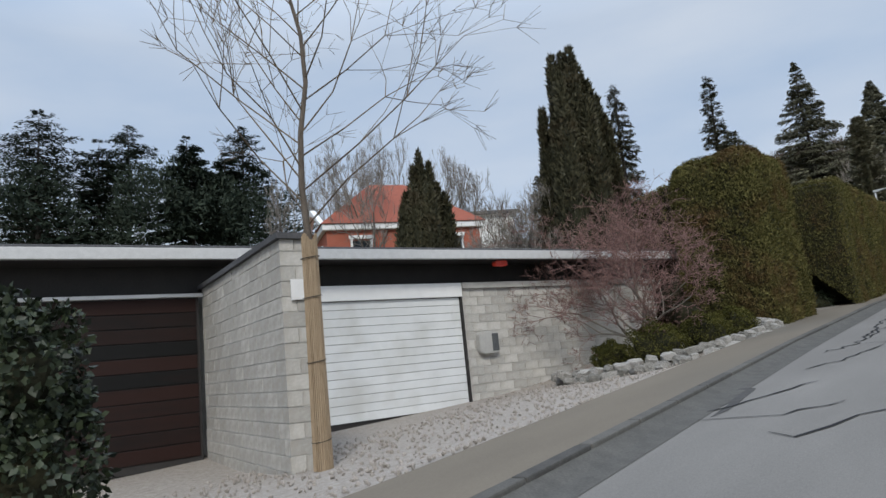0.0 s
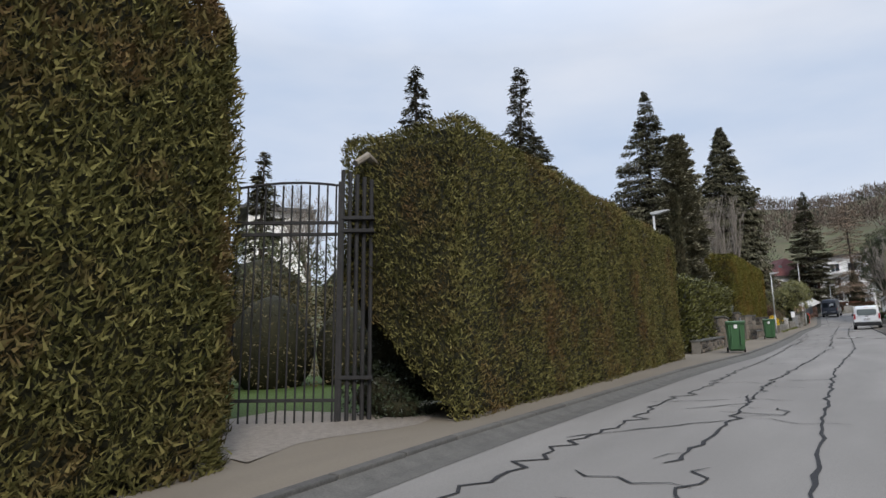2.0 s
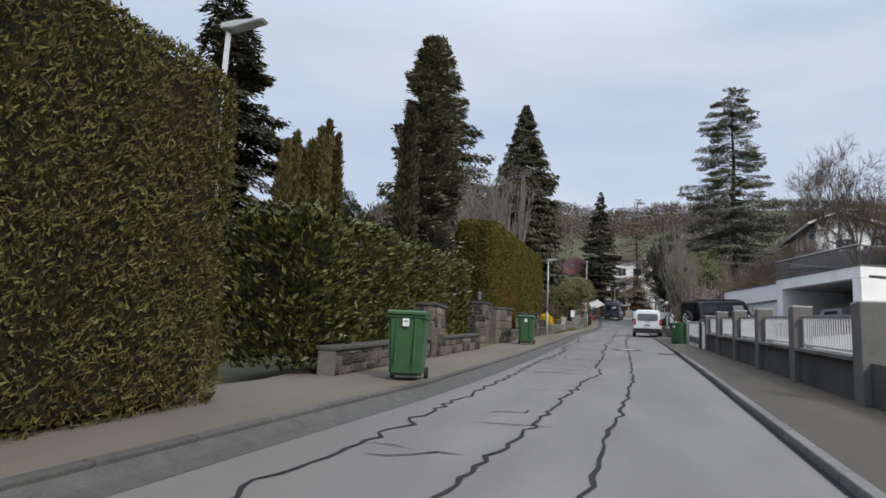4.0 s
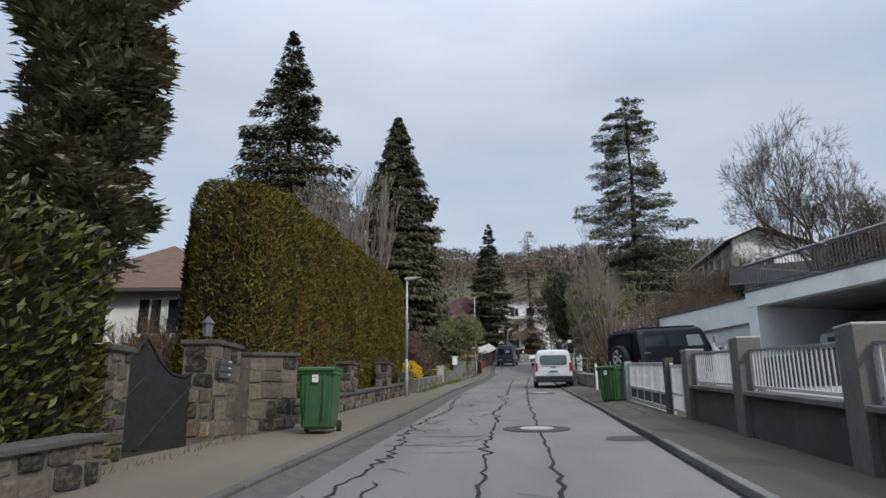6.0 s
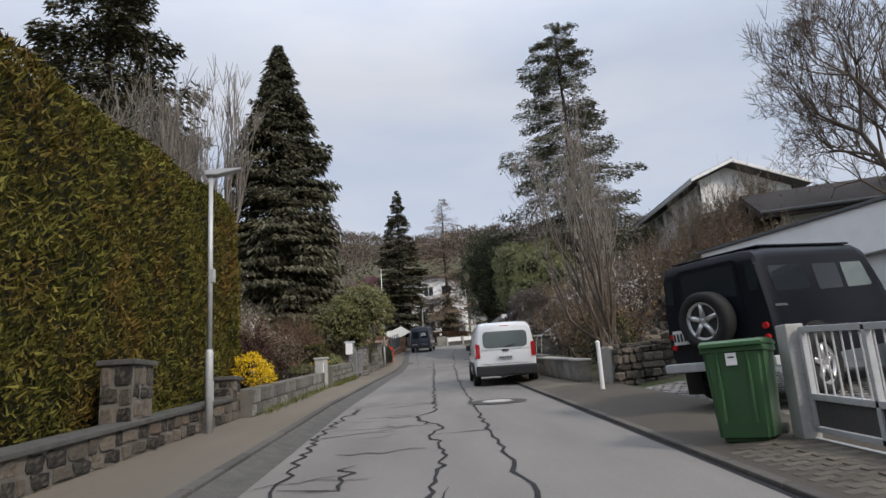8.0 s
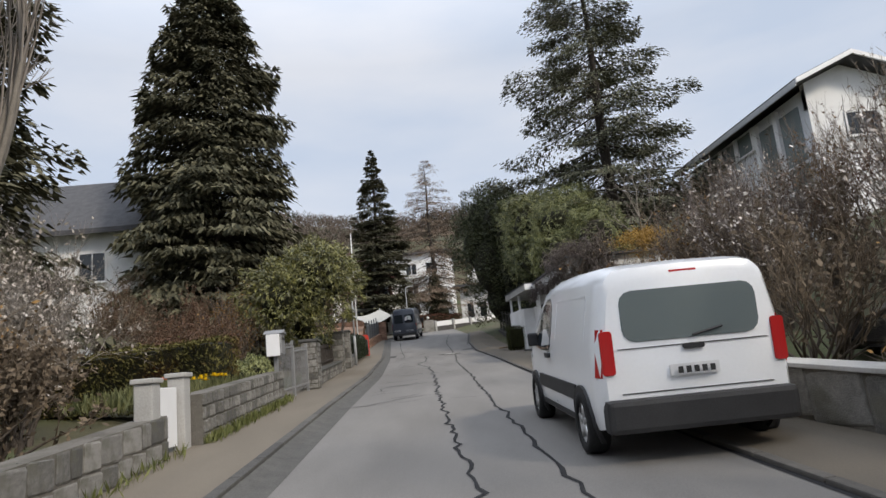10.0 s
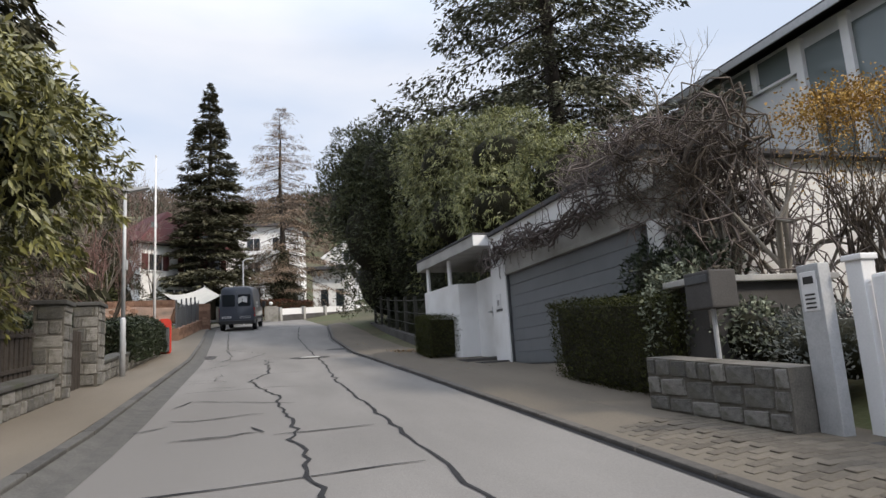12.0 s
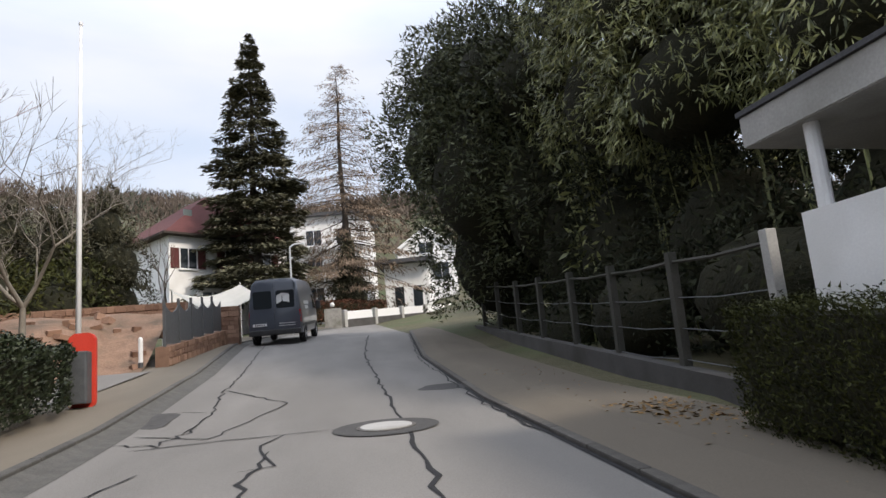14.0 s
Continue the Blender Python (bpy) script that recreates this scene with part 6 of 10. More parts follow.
part("wing_roof", boxed(0.25, 6.1, 0.06, 5.6, 3.02, 3.08, 0.01), M_DARKSTEEL, CP, "dark flat roof edging")
dr = part("wing_door", boxed(0.48, 0.545, 0.5, 5.0, -0.45, 2.15), M_ROLLER, CP, "white panelled garage door")
for k in range(6):
    part("door_panel", boxed(0.455, 0.48, 0.52, 4.98, -0.42 + 0.42 * k, -0.02 + 0.42 * k, 0.008), M_ROLLER, dr)
tr_ = part("terrace_railing", boxed(-0.02, 0.02, -5.7, 0.0, 3.95, 4.0, 0.005), M_DARKSTEEL, CP, "dark steel terrace railing")
part("bottom_rail", boxed(-0.015, 0.015, -5.7, 0.0, 3.27, 3.30), M_DARKSTEEL, tr_)
bar2 = bpy.data.meshes.new("bar")
bm = tubed([(0, 0, 3.17), (0, 0, 3.97)], 0.011, 5)
bm.to_mesh(bar2)
bm.free()
bar2.materials.append(M_DARKSTEEL)
for k in range(47):
    piece("bar", bar2, tr_, pose(0, -5.7 + k * 5.7 / 46, 0))
for k in range(36):
    piece("bar", bar2, tr_, pose(0.05 + k * 0.125, 0.0, 0))
for k in range(36):
    piece("bar", bar2, tr_, pose(0.05 + k * 0.125, -5.7, 0))
for y in (0.0, -5.7):
    part("side_rail", boxed(0, 4.6, y - 0.02, y + 0.02, 3.95, 4.0, 0.005), M_DARKSTEEL, tr_)
part("upper_rail", tubed([(-0.03, -5.7, 4.03), (-0.03, 0.0, 4.03)], 0.022, 6), M_STEEL, tr_)

# ---- setts, rubble bank, marker post beyond the gate ----
STONES_BANK = stone_meshes(M_STONE, 5, 300, 0.15, 0.11)
FORECOURT = bpy.data.objects["forecourt"]
bm = boxed(-0.5, 0.5, -0.5, 0.5, -0.5, 0.5)
bmesh.ops.bevel(bm, geom=list(bm.edges), offset=0.10, segments=1, affect="EDGES")
SETT = bpy.data.meshes.new("sett")
bm.to_mesh(SETT)
bm.free()
SETT.materials.append(M_SETT)
rs = random.Random(9)
for j in range(25):
    for i in range(12):
        x, y = 3.95 + i * 0.215 + (0.1 if j % 2 else 0) + rs.uniform(-0.012, 0.012), 58.6 + j * 0.215 + rs.uniform(-0.012, 0.012)
        piece("sett", SETT, FORECOURT, pose(x, y, ground(x, y) + 0.015 + rs.uniform(-0.004, 0.006), 4, 0, rs.uniform(-5, 5)) @ Matrix.Diagonal((0.195, 0.195, 0.06, 1)))
mp = thing("marker_post", "white marker post at the drive", "marker post", (3.45, 64.0, g(64) + 0.08))
part("post", tubed([(0, 0, -0.1), (0, 0, 1.02), (0, 0, 1.05)], [0.045, 0.045, 0.02], 10), M_WHITE_PAINT, mp)
part("reflector", boxed(-0.05, -0.044, -0.02, 0.02, 0.78, 0.90), M_DARKSTEEL, mp)
stone_wall("garden_wall_8", "low grey concrete garden wall", 66.6, 71.4, 3.72, 3.55, 0.52, 0.30, 0.5, 111, STONES_GREY, M_CONC, 0.05, orange=0, sides=(-1,))
rb = thing("rubble_bank", "terraced bank of grey rubble stones", "stone bank", (4.2, 65.55, g(65.6) + 0.05), rz=-63)
part("bank_core", boxed(-0.4, -0.02, -0.1, 4.3, -0.3, 0.92, 0.05), M_MORTAR, rb)
lay_stones(rb, (0, -0.1, -0.05), (0, 1), 4.3, 1.0, 0.36, 0.21, STONES_BANK, 121, 0.05, proud=0.06)
rr_ = random.Random(8)
for k in range(34):
    x, y = rr_.uniform(5.2, 9.5), rr_.uniform(67.4, 72)
    t = new("rock", rr_.choice(STONES_BANK))
    t.matrix_basis = pose(x, y, ground(x, y) + 0.12, rr_.uniform(-20, 20), rr_.uniform(-20, 20), rr_.uniform(0, 180)) @ Matrix.Diagonal((rr_.uniform(0.3, 0.7), rr_.uniform(0.3, 0.6), rr_.uniform(0.25, 0.45), 1))
    tagged(t, "rough grey rock on the planted bank", "rock", "rocks of the bank")

# ---- right side: white picket gate, planters, hedges ----
pw = stone_wall("planter_wall_1", "grey block planter wall beside the gate", 81.5, 83.3, 4.05, 3.95, 0.52, 0.36, 0.19, 131, STONES_GREY, None, orange=0, sides=(-1, 1))
stone_wall("planter_wall_2", "grey block retaining wall beside the steps", 71.6, 79.2, 3.75, 4.05, 0.60, 0.36, 0.19, 135, STONES_GREY, None, orange=0, sides=(-1, 1))
pr = thing("wall_pier", "grey block pier with a concrete cap slab", "pier", (4.9, 83.3, g(83.3) + 0.1), kind="structure")
part("shaft", boxed(-0.45, 1.2, -0.22, 0.22, -0.2, 1.28, 0.015), M_CONC_DARK, pr)
part("pier_cap", boxed(-0.6, 1.3, -0.32, 0.32, 1.28, 1.35, 0.012), M_CONC, pr)
st = thing("steps", "stone garden steps behind the gate", "steps", (4.05, 79.4, g(80.2) + 0.1))
for k in range(7):
    part("step", boxed(0.30 * k + (0 if k < 2 else 0.25), 0.30 * k + 0.9, 0.0, 1.75, -0.1 + 0.16 * k, 0.075 + 0.16 * k, 0.012), M_CONC_DARK, st)
for y in (0.2, 1.6):
    part("step_rail", tubed([(0.9, y, 0.4), (0.95, y, 1.25), (2.6, y, 2.3), (2.6, y, 1.4)], 0.02, 8), M_STEEL, st)
wg_ = thing("picket_gate", "white wooden picket gate with an arched rail, closed", "gate", (4.42, 79.42, g(80.2) + 0.42))
for y, zz in ((0.0, -0.35), (1.75, -0.45)):
    part("gate_post", boxed(-0.07, 0.07, y - 0.075, y + 0.075, zz, 1.12, 0.01), M_WHITE_PAINT, wg_)
    part("post_cap", boxed(-0.09, 0.09, y - 0.095, y + 0.095, 1.12, 1.17, 0.012), M_WHITE_PAINT, wg_)
for y in (0.17, 1.58):
    part("stile", boxed(-0.03, 0.03, y - 0.075, y + 0.075, 0.0, 1.0, 0.03), M_WHITE_PAINT, wg_)
part("bottom_rail", boxed(-0.025, 0.025, 0.24, 1.51, 0.06, 0.20, 0.008), M_WHITE_PAINT, wg_)


def arched(z0, rise, th):
    ys = np.linspace(0.24, 1.51, 13)
    top = [(float(y), z0 + rise * (1 - ((y - 0.875) / 0.635) ** 2) + th) for y in ys]
    low = [(float(y), z0 + rise * (1 - ((y - 0.875) / 0.635) ** 2)) for y in ys]
    return top + low[::-1]


o = part("top_rail", prism(arched(0.78, 0.13, 0.11), 0.05, "x", 0.005), M_WHITE_PAINT, wg_, "arched white rail")
o.location.x = -0.025
o = part("middle_rail", prism(arched(0.66, -0.10, 0.11), 0.05, "x", 0.005), M_WHITE_PAINT, wg_, "dipped white rail")
o.location.x = -0.025
for k in range(9):
    y = 0.33 + k * 0.136
    part("picket", boxed(-0.015, 0.015, y - 0.03, y + 0.03, 0.18, 0.60, 0.004), M_WHITE_PAINT, wg_)
part("latch", boxed(-0.06, -0.03, 0.10, 0.16, 0.72, 0.86, 0.008), M_DARKSTEEL, wg_)
ip = thing("intercom_post", "grey intercom post with a bell panel", "intercom", (4.16, 81.38, g(81.4) + 0.1))
part("post", boxed(-0.06, 0.06, -0.11, 0.11, -0.1, 1.36, 0.008), M_STEEL, ip)
pn = part("bell_panel", boxed(-0.066, -0.06, -0.08, 0.08, 0.98, 1.30, 0.003), M_LABEL, ip, "pale bell panel")
for k in range(4):
    part("bar_line", boxed(-0.069, -0.066, -0.05, 0.05, 1.0 + 0.035 * k, 1.015 + 0.035 * k), M_INK, pn)
part("number_bar", boxed(-0.069, -0.066, -0.05, 0.05, 1.20, 1.26), M_INK, pn)
mb = thing("letter_box", "grey letter box on a steel post among the planting", "letter box", (4.25, 82.75, g(82.75) + 0.5))
part("post", tubed([(0, 0, 0), (0, 0, 0.7)], 0.025, 8), M_STEEL, mb)
part("box", boxed(-0.16, 0.16, -0.2, 0.2, 0.62, 1.0, 0.02), M_CONC_DARK, mb, "weathered grey metal box")
part("flap", boxed(-0.172, -0.16, -0.17, 0.17, 0.88, 0.96, 0.004), M_DARKSTEEL, mb)
leafy("planter_shrub", "grey-green leafy shrub in the planter", (4.6, 83.0, g(83) + 0.45), [(0.0, 0.75, 0.62, 0.42, 0.5, 0.6), (0.3, 0.1, 0.35, 0.4, 0.5, 0.4)], 2600, 0.065, foliage("grey_green_leaves", (0.05, 0.06, 0.042), (0.25, 0.27, 0.19)), seed=81, width=0.5)
leafy("lavender_bush", "dark grey-green low bush beside the steps", (5.0, 81.9, g(82) + 0.45), [(0, 0, 0.25, 0.6, 0.7, 0.42), (0.2, 0.9, 0.25, 0.6, 0.6, 0.4)], 3600, 0.06, foliage("dull_grey_leaves", (0.045, 0.05, 0.045), (0.17, 0.18, 0.16)), seed=82)
hedge("box_hedge", "dark clipped hedge, narrowing to its foot", (4.8, 84.95, g(84.95) + 0.09), 1.15, 3.0, 1.22, 2000, 0.036, M_BOX, seed=83, slope=0.072, rounding=0.12, taper=-0.06, lump=0.03, under=0.5)
leafy("laurel_shrub", "broad glossy dark laurel shrub behind the hedge", (5.35, 84.35, g(84.4) + 0.3), [(0, 0.2, 1.0, 0.55, 0.8, 0.75), (-0.2, 0.6, 1.25, 0.4, 0.5, 0.5)], 3400, 0.085, M_IVY, seed=84, width=0.4)
hedge("box_hedge", "small dark clipped hedge before the white wall", (4.62, 94.2, g(94.2) + 0.09), 0.85, 2.9, 1.06, 2600, 0.036, M_BOX, seed=85, slope=0.072, rounding=0.10, taper=-0.04, lump=0.03, rz=-8, under=0.3)

# ---- white garage with porch ----
zb = 6.40
vs = [q for y in np.arange(84.0, 90.61, 0.6) for q in ((xr(y) + 0.75, y, g(y) + 0.117), (4.7, y, max(g(y) + 0.12, 6.30 - 0.44 * smooth(87.5, 84.0, y))), (5.25, y, max(g(y) + 0.12, 6.33 - 0.44 * smooth(87.5, 84.0, y))))]
tagged(new("garage_apron", mesh_data("garage_apron", vs, [(3 * i + k, 3 * i + k + 1, 3 * i + k + 4, 3 * i + k + 3) for i in range(len(vs) // 3 - 1) for k in (0, 1)], M_PAVE_DUSTY, True)), "dusty asphalt apron rising to the garage door", "driveway", kind="structure")
WG = thing("porch_garage", "white garage with a grey door and a flat porch roof", "garage", (5.1, 90.0, zb))
part("gate_pier", boxed(0.0, 0.5, 0.27, 1.12, -0.3, 2.62, 0.01), M_WHITE, WG)
part("porch_wall", prism([(-0.63, 4.6), (-0.41, 2.79), (-0.29, 2.79), (-0.51, 4.6)], 2.1, "z"), M_WHITE, WG).location = (0, 0, -0.15)
part("porch_return", prism([(-0.41, 2.79), (-0.30, 2.62), (0.22, 2.62), (0.22, 2.79)], 2.1, "z"), M_WHITE, WG).location = (0, 0, -0.15)
part("entrance_door", boxed(0.18, 0.24, 1.12, 2.64, 0.12, 1.98, 0.006), M_WHITE, WG, "plain white entrance door")
part("door_gap", boxed(0.165, 0.178, 1.16, 2.60, 0.10, 0.125), M_INK, WG)
part("door_knob", tubed([(0.18, 1.58, 1.15), (0.10, 1.58, 1.15), (0.09, 1.66, 1.15)], 0.018, 8), M_STEEL, WG)
part("knob_plate", boxed(0.165, 0.18, 1.53, 1.63, 1.05, 1.27, 0.004), M_STEEL, WG)
part("bell_plate", boxed(-0.014, 0.0, 0.62, 0.86, 1.19, 1.47, 0.004), M_LABEL, WG, "white bell plate with a dark grille")
part("bell_grille", boxed(-0.018, -0.014, 0.68, 0.80, 1.22, 1.34), M_DULLSTEEL, WG)
part("letter_slot", boxed(-0.016, 0.0, 0.54, 0.88, 1.09, 1.14, 0.004), M_DARKSTEEL, WG, "narrow letter slot")
part("entrance_step", boxed(-0.7, 0.3, 1.1, 2.7, -0.25, 0.11, 0.02, 0.0), M_CONC_DARK, WG)
part("lower_step", boxed(-0.62, 0.0, 0.36, 1.095, -0.3, 0.03, 0.02), M_CONC_DARK, WG)
part("porch_roof", prism([(-0.45, 0.91), (-0.70, 5.0), (4.2, 5.4), (4.2, 0.91)], 0.26, "z", 0.01), M_CONC, WG, "grey concrete porch roof").location = (0, 0, 2.58)
part("roof_cap", prism([(-0.47, 0.86), (-0.72, 5.02), (4.2, 5.42), (4.2, 0.86)], 0.04, "z"), M_SLATE, WG).location = (0, 0, 2.845)
for x, y in ((-0.40, 2.95), (-0.54, 4.45)):
    part("porch_post", tubed([(x, y, 1.93), (x, y, 2.6)], 0.055, 12), M_WHITE_PAINT, WG)
# Near-black sheet closing the back of the porch.
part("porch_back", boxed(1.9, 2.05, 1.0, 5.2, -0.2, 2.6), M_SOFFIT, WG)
part("white_fascia", boxed(-0.46, 0.30, 0.87, 0.91, 2.60, 2.84, 0.006), M_WHITE_PAINT, WG)
part("lintel_wall", boxed(0.02, 0.45, -5.3, 0.27, 1.83, 2.78), M_CONC, WG, "bare concrete lintel over the door")
part("lintel_edge", boxed(-0.01, 0.02, -5.3, 0.262, 1.83, 1.90, 0.006), M_CONC, WG)
part("garage_beam", boxed(-0.06, 0.02, -5.3, 0.88, 2.28, 2.78, 0.008), M_WHITE, WG, "white rendered beam under the roof")
part("garage_roof", boxed(-0.13, 5.0, -5.38, 0.86, 2.78, 2.86, 0.01), M_SLATE, WG)
dr = part("garage_door", boxed(0.10, 0.16, -5.05, 0.235, -0.12, 1.83), M_GREYDOOR, WG, "blue-grey panelled garage door")
for k in range(8):
    z0 = -0.05 + 0.234 * k
    part("door_panel", boxed(0.075, 0.10, -5.03, 0.225, z0, z0 + 0.226, 0.006), M_GREYDOOR, dr)
# Black strip put in as the shade of the gap below the door.
part("threshold_gap", boxed(0.06, 0.10, -5.05, 0.235, -0.12, -0.055), M_INK, WG)
part("door_frame", boxed(0.03, 0.12, 0.235, 0.27, -0.12, 1.83), M_DARKSTEEL, WG)
part("side_pier", boxed(0.0, 0.4, -5.3, -5.05, -0.4, 1.825), M_WHITE, WG)
part("back_block", boxed(0.5, 4.8, -5.2, 0.9, -0.4, 2.775), M_WHITE, WG, "white rendered side wall")
tw = bare_tree("wisteria", "tangled leafless wisteria hanging over the garage roof", (5.9, 84.25, g(84.3) + 0.3), 4.0, 2.2, 0.09, M_TWIG_PURPLE, seed=91, bark=M_BARK_GREY, depth=4, spread=0.95, forks=(2, 4), stems=8, up=0.02, shrink=0.80, first=1.2, jitter=0.55, category="climber", rmin=0.009, width=1.9)
tangle("wisteria", "thick tangle of leafless wisteria over the garage corner", (5.4, 85.5, 9.15), (0.8, 1.6, 0.6), 250, 11, 0.26, M_TWIG_PURPLE, seed=95, thick=(0.006, 0.022), bend=0.36, flow=(0, 0.06, 0.02))
tangle("wisteria", "dense dark wisteria growth at the garage corner", (5.3, 84.75, 8.75), (0.5, 0.7, 0.75), 170, 12, 0.2, M_TWIG_DARK, seed=97, thick=(0.005, 0.018), bend=0.4)
tangle("wisteria", "shaggy upright wisteria stems beside the garage", (6.0, 84.3, 8.3), (0.6, 0.5, 1.4), 64, 12, 0.24, M_BARK, seed=96, flow=(0, 0, 0.35), thick=(0.010, 0.04), bend=0.35)
bv = thing("wisteria", "leafless wisteria vines winding along the garage beam", "climber", (4.95, 85.6, 8.68))
rv = random.Random(92)


def vine(y0, y1, z0, n, r0, roam, out):
    """One vine that wanders along the beam and now and then turns back or hangs out."""
    pts, y, z, dz = [], y0, z0, 0.0
    for j in range(n):
        f = j / (n - 1)
        y += (y1 - y0) / n * rv.uniform(0.2, 1.8)
        dz = 0.6 * dz + rv.gauss(0, roam) - 0.16 * (z + 0.10 * smooth(3.2, 5.2, y) + 0.10 * math.sin(1.3 * y))
        z += dz
        pts.append((-0.05 - out * math.sin(math.pi * f) * rv.uniform(0.4, 1.0), y, z))
    part("vine", tubed(pts, [r0 * (1 - 0.6 * j / n) for j in range(n)], 6), M_TWIG_PURPLE, bv)


for k in range(30):
    vine(rv.uniform(-0.6, 2.4), rv.uniform(3.2, 5.6), rv.gauss(0, 0.1), 30, rv.choice((0.008, 0.010, 0.013, 0.018, 0.026)), 0.038, rv.choice((0.04, 0.08, 0.16)))
for k in range(34):
    y = rv.uniform(3.3, 5.2)
    vine(y, y + rv.uniform(0.3, 1.0), rv.gauss(0, 0.10), 14, rv.choice((0.006, 0.009, 0.013)), 0.06, rv.choice((0.05, 0.14, 0.22)))
for k in range(40):
    y = rv.uniform(-0.2, 4.5)
    vine(y, y + rv.uniform(-0.5, 0.7), rv.gauss(0, 0.08), 12, rv.choice((0.005, 0.006, 0.008)), 0.075, rv.choice((0.05, 0.12)))
hb = bare_tree("hornbeam", "clipped shrub with withered golden leaves on top", (7.3, 83.5, g(83.8) + 0.7), 3.05, 0.9, 0.06, M_TWIG_DARK, seed=93, bark=M_BARK, depth=4, spread=0.6, forks=(2, 4), stems=8, up=0.3, shrink=0.8, first=0.9, category="shrub", width=1.1)
rh = np.random.default_rng(94)
lh = rh.normal(0, 0.5, (5200, 3)) * (0.85, 0.85, 0.24) + (0, 0, 3.05)
lh[:, 2] -= 0.16 * (lh[:, 0] ** 2 + lh[:, 1] ** 2) + 1.1 * rh.random(5200) ** 7
piece("withered_leaves", leaf_mesh("withered_leaves", lh, rh.normal(0, 1, lh.shape), rh.normal(0, 1, lh.shape), 0.048 * rh.uniform(0.6, 1.3, 5200), 0.028, M_GOLDLEAF), hb)["label"] = "golden withered leaves"

# ---- concrete post fence, yew and bamboo ----
fl = stone_wall("fence_kerb", "low mossy concrete kerb under the fence", 96.2, 114.0, 5.35, 6.6, 0.18, 0.22, 3.0, 141, STONES_GREY, None, orange=0, body=M_CONC_DARK, sides=())
fx = lambda y: 5.42 + 0.07 * (y - 96.2)
# Posts after the first and the top tube carry tree shade in their colour.
M_POST = surface("mossy_post_painted_shade", (0.035, 0.035, 0.030), (0.085, 0.08, 0.07), scale=2.4, fine=60, bump=0.5, stain=(0.03, 0.033, 0.022), stain_scale=1.2)
FENCE = (96.25, 98.4, 100.6, 102.8, 105.2, 107.6, 110.2, 112.8)
pf = thing("post_fence", "leaning concrete posts with rusty wires", "fence", (5.42, 96.25, g(96.25)))
for y in FENCE:
    part("fence_post", boxed(-0.06, 0.06, -0.06, 0.06, 0.0, 1.75, 0.012), M_CONC if y < 97 else M_POST, pf).location = (fx(y) - 5.42, y - 96.25, g(y) - g(96.25) + 0.1)
for a, b in zip(FENCE, FENCE[1:]):
    for h_, r_ in ((1.72, 0.025), (1.25, 0.008), (0.85, 0.008), (0.45, 0.008)):
        part("wire" if r_ < 0.02 else "top_tube", tubed([(fx(a) - 5.42, a - 96.25, g(a) - g(96.25) + h_), ((fx(a) + fx(b)) / 2 - 5.42, (a + b) / 2 - 96.25, (g(a) + g(b)) / 2 - g(96.25) + h_ - 0.03), (fx(b) - 5.42, b - 96.25, g(b) - g(96.25) + h_)], r_, 5), M_DARKSTEEL if r_ < 0.02 else M_POST, pf)
leafy("yew", "massive dark yew overhanging the pavement", (7.6, 113.0, g(113) - 0.3), [(0, 0, 3.0, 2.8, 3.4, 3.2), (-1.2, 0.3, 7.0, 3.2, 3.4, 2.8), (-1.0, -2.5, 5.2, 2.8, 3.0, 3.6), (-1.0, -0.6, 9.2, 2.6, 2.8, 2.4), (0.3, -4.5, 4.0, 2.2, 2.4, 3.6), (-0.4, -3.6, 8.0, 2.5, 2.3, 2.4), (-0.2, -5.6, 7.0, 1.8, 1.8, 2.0)], 46000, 0.20, M_YEW, seed=95, width=0.35, category="yew tree")
leafy("under_shrub", "tangle of ivy and dead stems behind the fence, darkened as shade", (6.6, 102.0, g(102)), [(0, -4, 0.9, 0.8, 2.2, 1.2), (0.2, 0, 0.9, 0.9, 2.6, 1.3), (0.6, 4.5, 0.9, 0.9, 2.8, 1.4), (1.0, 8.5, 1.0, 0.9, 2.5, 1.4), (1.3, 12.0, 1.0, 1.2, 2.4, 1.8)], 9000, 0.12, M_UNDER, seed=96, width=0.4)
leafy("yew", "evergreen growth under the bamboo, coloured dark as deep shade", (8.0, 99.6, g(99.6)), [(0.2, -2.6, 1.6, 1.4, 2.0, 2.0), (0.0, 0.8, 1.9, 1.5, 2.4, 2.4), (-0.1, 4.4, 2.4, 1.6, 2.4, 3.0), (0.2, 7.6, 3.2, 1.8, 2.2, 3.4)], 18000, 0.15, M_UNDER, seed=98, width=0.32, category="yew tree")
bb = leafy("bamboo", "tall dense bamboo thicket with drooping leaves", (8.0, 99.6, g(99.6) - 0.2), [(-0.3, -2.8, 4.5, 1.5, 1.8, 1.4), (0.2, -2.2, 6.3, 1.8, 2.0, 1.6), (-0.6, 0.4, 5.0, 1.7, 2.2, 1.7), (-0.6, 1.2, 7.2, 1.8, 2.2, 1.8), (-0.5, 3.6, 6.2, 1.7, 2.0, 2.2), (-0.9, 4.0, 8.4, 1.3, 1.5, 1.4), (1.6, -4.0, 4.9, 1.8, 1.8, 2.0), (1.6, 0.5, 7.6, 1.8, 2.4, 1.6)], 66000, 0.17, M_BAMBOO, seed=97, droop=0.85, width=0.16, category="bamboo", fold=0.0, bunch=6, inner=0.5)
for k in range(26):
    a = random.Random(k).uniform(-4.5, 5.5)
    part("cane", tubed([(-1.0 + 0.03 * k, a, 0), (-0.9 + 0.03 * k, a + 0.2, 3.2), (-1.3, a + 0.5 * math.sin(k), 6.4)], [0.02, 0.016, 0.006], 5), M_BAMBOO, bb)

